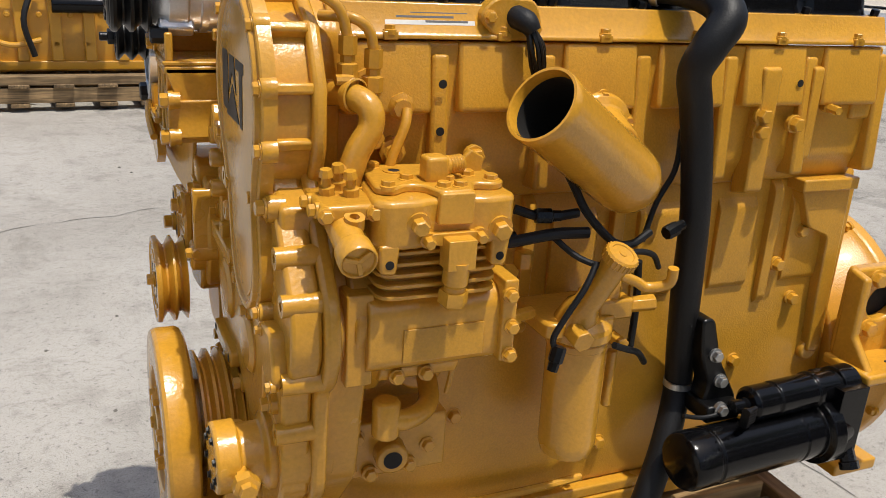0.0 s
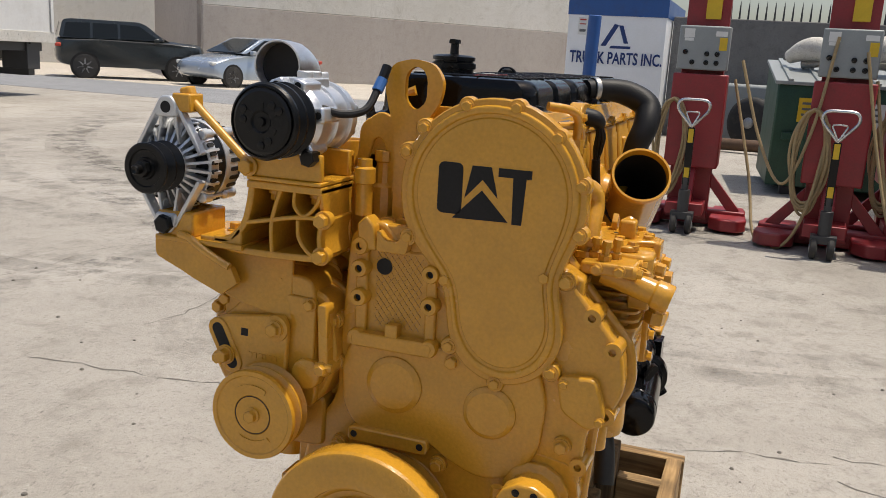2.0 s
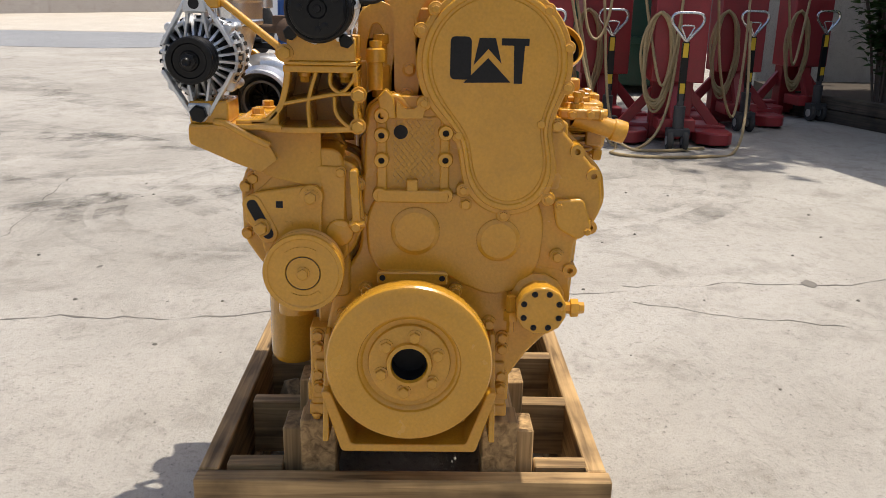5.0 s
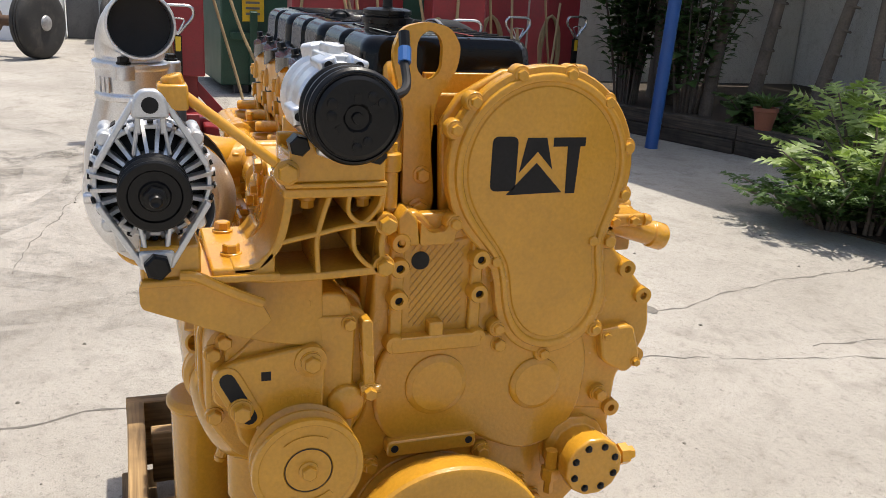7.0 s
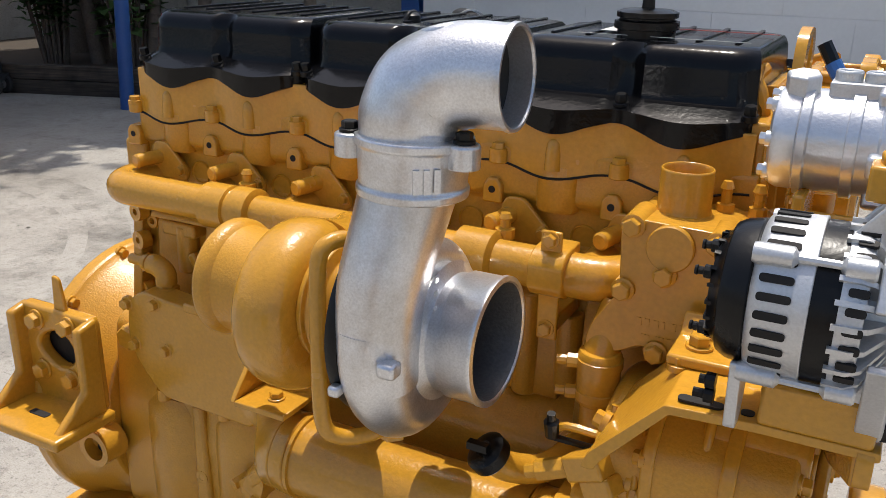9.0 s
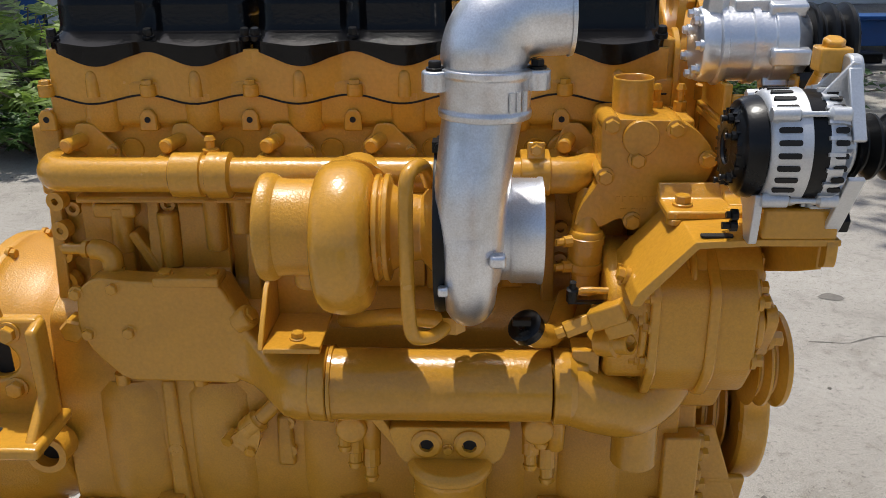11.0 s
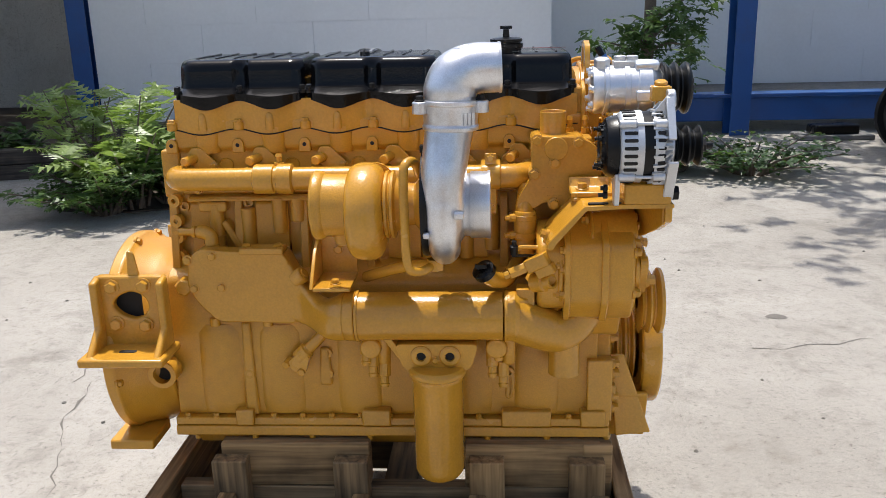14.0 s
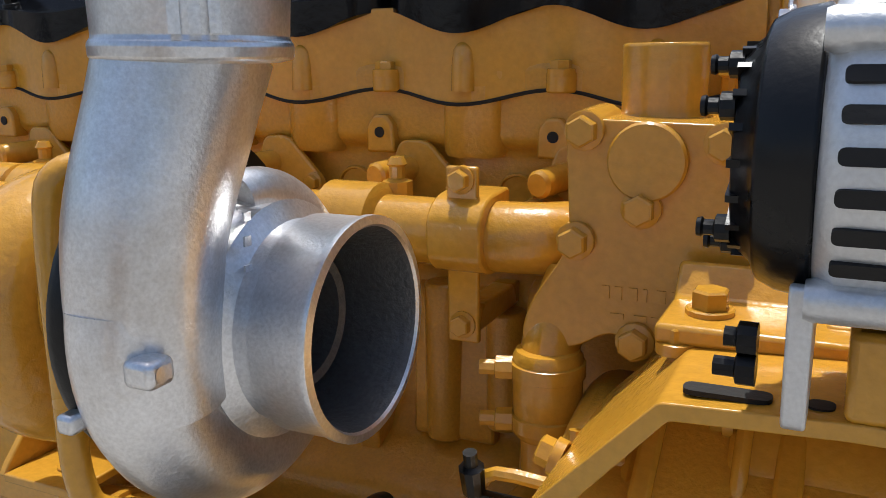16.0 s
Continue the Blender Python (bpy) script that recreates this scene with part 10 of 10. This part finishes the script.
def leaf(bm, p, way, up, size, width=0.34, lobes=0):
    """One leaf, folded along its midrib; with lobes it is cut like a fig or aralia leaf."""
    a = V(way).normalized()
    s = a.cross(V(up))
    if s.length < 1e-4:
        s = a.orthogonal()
    s.normalize()
    n = s.cross(a)
    p = V(p)
    base, tip = bm.verts.new(p), bm.verts.new(p + a * size - n * size * 0.15)
    if lobes == 0:
        mid = bm.verts.new(p + a * size * 0.5 + n * size * 0.03)
        l, r = bm.verts.new(p + a * size * 0.45 + s * size * width + n * size * 0.10), bm.verts.new(p + a * size * 0.45 - s * size * width + n * size * 0.10)
        bm.faces.new((base, mid, l)), bm.faces.new((mid, tip, l)), bm.faces.new((base, r, mid)), bm.faces.new((mid, r, tip))
        return
    for sd in (1, -1):
        prev = base
        for i in range(lobes):
            f = (i + 0.35) / (lobes + 0.2)
            w = width * (0.55 + 0.9 * math.sin(math.pi * min(0.95, f * 0.8 + 0.12)))
            out = bm.verts.new(p + a * size * (f + 0.22) + s * sd * size * w - n * size * 0.10 * w)
            inn = bm.verts.new(p + a * size * (f + 0.14) + s * sd * size * w * 0.28 + n * size * 0.03)
            rib = bm.verts.new(p + a * size * min(0.9, f + 0.16))
            bm.faces.new((prev, out, inn) if sd > 0 else (prev, inn, out))
            bm.faces.new((prev, inn, rib) if sd > 0 else (prev, rib, inn))
            prev = rib
        side = bm.verts.new(p + a * size * 0.9 + s * sd * size * 0.10)
        bm.faces.new((prev, side, tip) if sd > 0 else (prev, tip, side))


def shrub(name, label, m, stems, height, spread, size, mtl, seed, lobes=3, per=30, category="shrub", group=""):
    r = random.Random(seed)
    t = thing(name, label, category, m, group)
    crown = bmesh.new()
    wood_ = bmesh.new()
    for i in range(stems):
        a = 2 * math.pi * (i + r.random()) / stems
        reach, h = spread * r.uniform(0.25, 1.0), height * r.uniform(0.55, 1.0)
        p0 = V((0.15 * spread * math.cos(a), 0.15 * spread * math.sin(a), 0))
        p1 = V((0.5 * reach * math.cos(a), 0.5 * reach * math.sin(a), h * 0.55))
        p2 = V((reach * math.cos(a), reach * math.sin(a), h))
        tube(wood_, [p0, p1, p2], 0.012, 6, 4, radii=[0.016, 0.010, 0.004])
        for j in range(per):
            f = 0.25 + 0.75 * r.random() ** 0.7
            q = p0.lerp(p1, f * 2) if f < 0.5 else p1.lerp(p2, f * 2 - 1)
            b = r.uniform(0, 2 * math.pi)
            way = V((math.cos(b), math.sin(b), r.uniform(-0.25, 0.7)))
            q = q + V((math.cos(b), math.sin(b), 0)) * r.uniform(0.02, 0.16) * spread
            leaf(crown, q, way, (r.uniform(-0.3, 0.3), r.uniform(-0.3, 0.3), 1), size * r.uniform(0.6, 1.25), 0.42, lobes)
    tagged(part("stem", wood_, BARK, t, "", 0, 60), kind="stuff")
    tagged(part("foliage", crown, mtl, t, "", 0, 5), kind="stuff")
    return t


shrub("leafy_shrub", "bright green lobed-leaf shrub growing beside the yard", flat(-2.90, 3.85, 0), 12, 0.84, 0.60, 0.18, LEAF_BRIGHT, 11, 4, 13)
shrub("leafy_shrub", "dark green small-leaved shrub under the bright one", flat(-2.65, 4.0, 40), 22, 0.40, 0.5, 0.11, LEAF, 12, 2, 30)
shrub("leafy_shrub", "lobed-leaf shrub in half shade", flat(-3.40, 4.25, 80), 8, 0.86, 0.5, 0.19, LEAF_BRIGHT, 13, 4, 10)
shrub("leafy_shrub", "low ground-cover shrub along the bed's edge", flat(-3.05, 3.72, 10), 26, 0.36, 0.62, 0.085, LEAF, 41, 2, 34)
shrub("leafy_shrub", "low ground-cover shrub at the bed's corner", flat(-2.35, 4.15, 70), 22, 0.32, 0.5, 0.08, LEAF_DARK, 42, 2, 30)
stub_plant = thing("cut_palm_stalk", "pale dry palm stalk leaning beside the shrubs", "plant", flat(-2.78, 4.9, 0))
part("stalk", tube(bmesh.new(), [(0.10, 0, 0), (0.03, 0.01, 0.2), (-0.08, 0, 0.5), (-0.10, 0, 0.56)], 0.03, 10, 5, radii=[0.045, 0.032, 0.026, 0.022]), mat("dry_stalk", (0.22, 0.20, 0.10), 0.8, 0, 0.3, 12, 90, 0.4), stub_plant, "", 0, 60)
shrub("weedy_plant", "low straggling weed at the foot of the post", flat(1.72, 4.85, 0), 26, 0.26, 0.75, 0.07, LEAF_DARK, 14, 0, 30)
shrub("weedy_plant", "low straggling weed beside the concrete edge", flat(1.15, 5.0, 60), 16, 0.3, 0.5, 0.08, LEAF, 15, 0, 30)
shrub("weedy_plant", "sparse roadside weed near the trailer", flat(-9.6, -12.6, 0), 12, 0.6, 0.6, 0.12, LEAF, 16, 0, 20)
# banana-like stems between shrub and wall
for i, (x, y, h) in enumerate(((-2.1, 5.0, 0.42), (-2.25, 5.3, 0.38))):
    t = thing("broad_leaf_plant", "tall broad-leaved plant against the white wall", "plant", flat(x, y, 40 * i), "broad-leaved plants")
    bm, cr = bmesh.new(), bmesh.new()
    r = random.Random(60 + i)
    for j in range(7):
        a = 2 * math.pi * j / 7 + r.random()
        top = V((0.25 * math.cos(a), 0.25 * math.sin(a), h * r.uniform(0.7, 1)))
        tube(bm, [(0, 0, 0), top * 0.5 + V((0, 0, 0.15)), top], 0.012, 6, 4)
        leaf(cr, top, (math.cos(a), math.sin(a), 0.2), (0, 0, 1), 0.34, 0.30, 4)
        leaf(cr, top * 0.8, (math.cos(a + 1), math.sin(a + 1), 0.1), (0, 0, 1), 0.28, 0.30, 0)
    part("stalk", bm, LEAF, t, "", 0, 60)
    part("foliage", cr, LEAF, t, "", 0, 5)


def tree(label, x, y, h, trunk_r, crown_r, size, mtl, seed, n=900, base=0.45, lean=(0, 0), lobes=2):
    r = random.Random(seed)
    t = thing("tree", label, "tree", flat(x, y, 0))
    wd, cr = bmesh.new(), bmesh.new()
    top = V((lean[0] * h, lean[1] * h, h))
    tube(wd, [(0, 0, 0), top * 0.4 + V((0.04, -0.03, 0)), top * 0.75, top], trunk_r, 12, 5, radii=[trunk_r * 1.2, trunk_r, trunk_r * 0.7, trunk_r * 0.3])
    tips = []
    for i in range(16):
        f = base + (1 - base) * r.random()
        a = r.uniform(0, 2 * math.pi)
        p = top * f
        q = p + V((math.cos(a), math.sin(a), r.uniform(0.1, 0.6))) * crown_r * r.uniform(0.5, 1.0)
        tube(wd, [p, (p + q) / 2 + V((0, 0, 0.06)), q], 0.02, 6, 3, radii=[trunk_r * 0.4, trunk_r * 0.2, 0.004])
        tips.append((p, q))
    for _ in range(n):
        p, q = r.choice(tips)
        c = p.lerp(q, r.uniform(0.3, 1.1)) + V((r.gauss(0, 0.13), r.gauss(0, 0.13), r.gauss(0, 0.11))) * crown_r
        leaf(cr, c, (r.gauss(0, 1), r.gauss(0, 1), r.uniform(-0.8, 0.3)), (r.gauss(0, 0.4), r.gauss(0, 0.4), 1), size * r.uniform(0.6, 1.3), 0.36, lobes)
    part("trunk", wd, BARK, t, "", 0, 60)
    tagged(part("crown", cr, mtl, t, "", 0, 5), kind="stuff")
    return t


tree("broad-leaved small tree in front of the recessed wall", 1.15, 6.7, 3.2, 0.055, 0.75, 0.16, LEAF, 21, 760, 0.12)
# palm clump and bamboo in the planter
for i, (x, y, lx, ly, h) in enumerate(((-6.5, 5.2, 0.10, 0.02, 3.4), (-6.1, 5.4, 0.16, -0.04, 3.6), (-5.6, 5.7, 0.20, 0.03, 3.6), (-5.1, 5.9, 0.12, 0.06, 3.2), (-7.0, 5.0, -0.05, 0.05, 3.3), (-7.3, 5.3, 0.0, -0.03, 3.0), (-7.6, 5.0, -0.1, 0.02, 3.0))):
    t = thing("palm_tree", "slender dark palm trunk with feathery crown in the planter", "palm tree", flat(x, y, 30 * i), "palms in the planter")
    r = random.Random(80 + i)
    wd, cr = bmesh.new(), bmesh.new()
    top = V((lx * h, ly * h, h))
    tube(wd, [(0, 0, 0), top * 0.5 + V((-0.03, 0.02, 0)), top], 0.05, 10, 8, radii=[0.075, 0.055, 0.05, 0.045])
    for k in range(int(h / 0.22)):
        p = top * (k * 0.22 / h)
        lathe(wd, p, top, [(0.062, 0), (0.066, 0.008), (0.060, 0.02)], 10, cap=False)
    for j in range(11):
        a = 2 * math.pi * j / 11 + r.uniform(-0.2, 0.2)
        ln = r.uniform(0.9, 1.4)
        d0 = V((math.cos(a), math.sin(a), 0))
        mid, end = top + d0 * ln * 0.5 + V((0, 0, 0.3)), top + d0 * ln + V((0, 0, -0.25))
        tube(cr, [top, mid, end], 0.008, 5, 5)
        for k in range(16):
            f = (k + 2) / 18
            q = top.lerp(mid, f * 2) if f < 0.5 else mid.lerp(end, f * 2 - 1)
            sd = d0.cross(V((0, 0, 1)))
            for s in (1, -1):
                leaf(cr, q, sd * s + d0 * 0.5 + V((0, 0, -0.3)), (0, 0, 1), 0.36 * (1 - abs(f - 0.5)), 0.06, 0)
    part("trunk", wd, BARK, t, "", 0, 60)
    tagged(part("crown", cr, LEAF_DARK, t, "", 0, 5), kind="stuff")
shrub("bamboo_clump", "tall thin-leaved bamboo clump in the shade", flat(-7.3, 4.75, 0), 26, 2.5, 0.55, 0.14, LEAF_DARK, 17, 0, 64, "bamboo")
shrub("bamboo_clump", "thin-leaved bamboo clump beside the palms", flat(-6.7, 5.1, 50), 22, 2.2, 0.6, 0.13, LEAF, 18, 0, 52, "bamboo")
shrub("leafy_shrub", "low shade plant with pale leaf tips", flat(-5.6, 5.2, 0), 14, 0.5, 0.45, 0.16, LEAF, 19, 0, 20)
shrub("leafy_shrub", "low shade plant in the planter corner", flat(-4.9, 5.5, 0), 14, 0.4, 0.5, 0.14, LEAF, 20, 0, 20)
# planter edge of railway sleepers, and soil
SLEEPER = wood("dark_sleeper_wood", (0.03, 0.024, 0.018), (0.09, 0.07, 0.05))
for a, b in (((-7.7, 3.95), (-5.35, 4.75)), ((-5.35, 4.78), (-3.9, 5.15)), ((-3.9, 5.2), (-3.6, 6.8))):
    a, b = V(a), V(b)
    d = b - a
    for k in range(2):
        bm = bmesh.new()
        box(bm, 0, d.length, -0.06, 0.06, 0.13 * k, 0.13 * k + 0.125)
        ob = part("planter_sleeper", bm, SLEEPER, None, "", 0.006)
        ob.matrix_world = pose(a.x, a.y, 0, 0, 0, math.degrees(math.atan2(d.y, d.x)) + 0.6 * k)
        tagged(ob, "dark weathered sleeper edging the planter", "planter edge", "sleepers of the planter")
bm = bmesh.new()
prism(bm, [(-7.7, 4.05), (-5.35, 4.85), (-3.95, 5.25), (-3.7, 7.2), (-4.9, 8.95), (-9.5, 8.95), (-9.5, 4.2)], "z", -0.02, 0.17)
tagged(part("planter_soil", bm, SOIL), "dark shaded soil of the planter", "soil", kind="structure")
bm = bmesh.new()
prism(bm, [(-3.45, 3.78), (-2.9, 3.70), (-2.3, 3.9), (-1.75, 4.4), (-1.6, 7.2), (-3.3, 7.2), (-3.5, 4.6)], "z", -0.02, 0.012)
tagged(part("planting_bed", bm, SOIL), "dark soil bed under the shrubs", "soil", kind="structure")
pot = thing("clay_pot", "small terracotta pot on the planter edge", "flower pot", flat(-5.15, 4.85, 0, 0.25))
bm = bmesh.new()
lathe(bm, (0, 0, 0), (0, 0, 1), [(0.07, 0), (0.10, 0.16), (0.11, 0.165), (0.11, 0.2), (0.09, 0.2), (0.08, 0.15), (0, 0.15)], 20, cap=False)
part("pot_body", bm, mat("terracotta", (0.30, 0.11, 0.06), 0.8), pot)
bm = bmesh.new()
r = random.Random(9)
for j in range(16):
    a = 2 * math.pi * j / 16
    leaf(bm, (0, 0, 0.15), (math.cos(a), math.sin(a), 1.2), (0, 0, 1), 0.26, 0.12, 0)
part("pot_plant", bm, LEAF, pot, "", 0, 5)
# overhanging tree outside the picture, whose shade dapples the concrete
tree("tall spreading tree shading the edge of the yard", 4.6, 6.2, 5.2, 0.14, 2.1, 0.22, LEAF, 31, 1000, 0.62, (-0.50, -0.12))

tree("tall dark tree leaning over the planter and the lifts", -7.9, 5.6, 6.8, 0.16, 2.7, 0.30, LEAF_DARK, 33, 1500, 0.60, (0.12, -0.06))

# ------------------------------------------------ second engine on a pallet
eng2 = thing("spare_engine", "second yellow diesel engine with black starter on a pallet", "engine", flat(0.25, -5.75, 3))
bm = bmesh.new()
prism(bm, rounded([(-0.2, 0.22), (0.2, 0.22), (0.22, 0.6), (0.17, 1.0), (-0.17, 1.0), (-0.22, 0.6)], 0.03), "x", -0.75, 0.9)
part("block", bm, PAINT_CAST, eng2, "", 0.008)
for i in range(7):
    part("rib", box(bmesh.new(), -0.7 + i * 0.22, -0.62 + i * 0.22, 0.19, 0.25, 0.3, 0.95), PAINT_CAST, eng2, "", 0.01)
bm = bmesh.new()
box(bm, -0.7, 0.85, -0.16, 0.16, 1.0, 1.2)
part("rocker_cover", bm, BLACK, eng2, "", 0.02)
bm = bmesh.new()
cyl(bm, (-0.35, 0.33, 0.70), (0.02, 0.33, 0.70), 0.06)
cyl(bm, (-0.30, 0.33, 0.80), (-0.02, 0.33, 0.80), 0.035)
part("starter", bm, BLACK, eng2, "gloss black starter motor", 0.006)
bm = bmesh.new()
box(bm, -0.75, 0.9, -0.24, 0.24, 0.24, 0.30)
part("pan_rail", bm, PAINT, eng2, "", 0.005)
for i in range(8):
    bolt(eng2, (-0.6 + i * 0.2, 0.22, 0.42), (0, 1, 0), 0.02, 0.03)
    bolt(eng2, (-0.5 + i * 0.2, 0.245, 0.62), (0, 1, 0), 0.016, 0.03)
for pts in ([(-0.5, 0.24, 0.9), (-0.1, 0.3, 0.92), (0.4, 0.28, 0.85), (0.8, 0.25, 0.9)], [(0.1, 0.26, 0.85), (0.2, 0.36, 0.6), (0.15, 0.34, 0.35)], [(0.5, 0.24, 0.5), (0.3, 0.3, 0.42), (0.1, 0.27, 0.45)]):
    bm = bmesh.new()
    tube(bm, pts, 0.02, 10, 5)
    part("pipe", bm, PAINT if pts[0][0] != 0.1 else RUBBER, eng2)
bm = bmesh.new()
lathe(bm, (-0.95, 0, 0.55), (1, 0, 0), [(0.2, 0), (0.22, 0.02), (0.22, 0.12), (0.15, 0.14)], 32)
lathe(bm, (-0.93, 0.1, 0.9), (1, 0, 0), [(0.08, 0), (0.08, 0.03), (0.05, 0.05), (0.08, 0.07), (0.08, 0.1)], 24)
part("pulley", bm, BLACK_STEEL, eng2)
pal = thing("wooden_pallet", "dark weathered timber pallet under the spare engine", "pallet", flat(0.25, -5.7, 3))
for y in (-0.4, 0.0, 0.42):
    plank(pal, "stringer", (0, y, 0.11), (1.9, 0.09, 0.1), WOOD_OLD)
for i in range(7):
    plank(pal, "deck_board", (-0.85 + i * 0.28, 0, 0.175), (0.98, 0.13, 0.025), WOOD_OLD, 90)
    plank(pal, "bottom_board", (-0.85 + i * 0.28, 0, 0.045), (0.98, 0.12, 0.025), WOOD_OLD, 90)
plank(pal, "bearer_beam", (0, 0.42, 0.21), (1.8, 0.1, 0.06), WOOD_OLD)

# the rest of the surroundings, behind the camera's way
wall_between("wall_east", (14.0, -26.0), (14.0, 12.0), 4.0, 0.3, STUCCO_WHITE, "plain cream wall closing the yard")
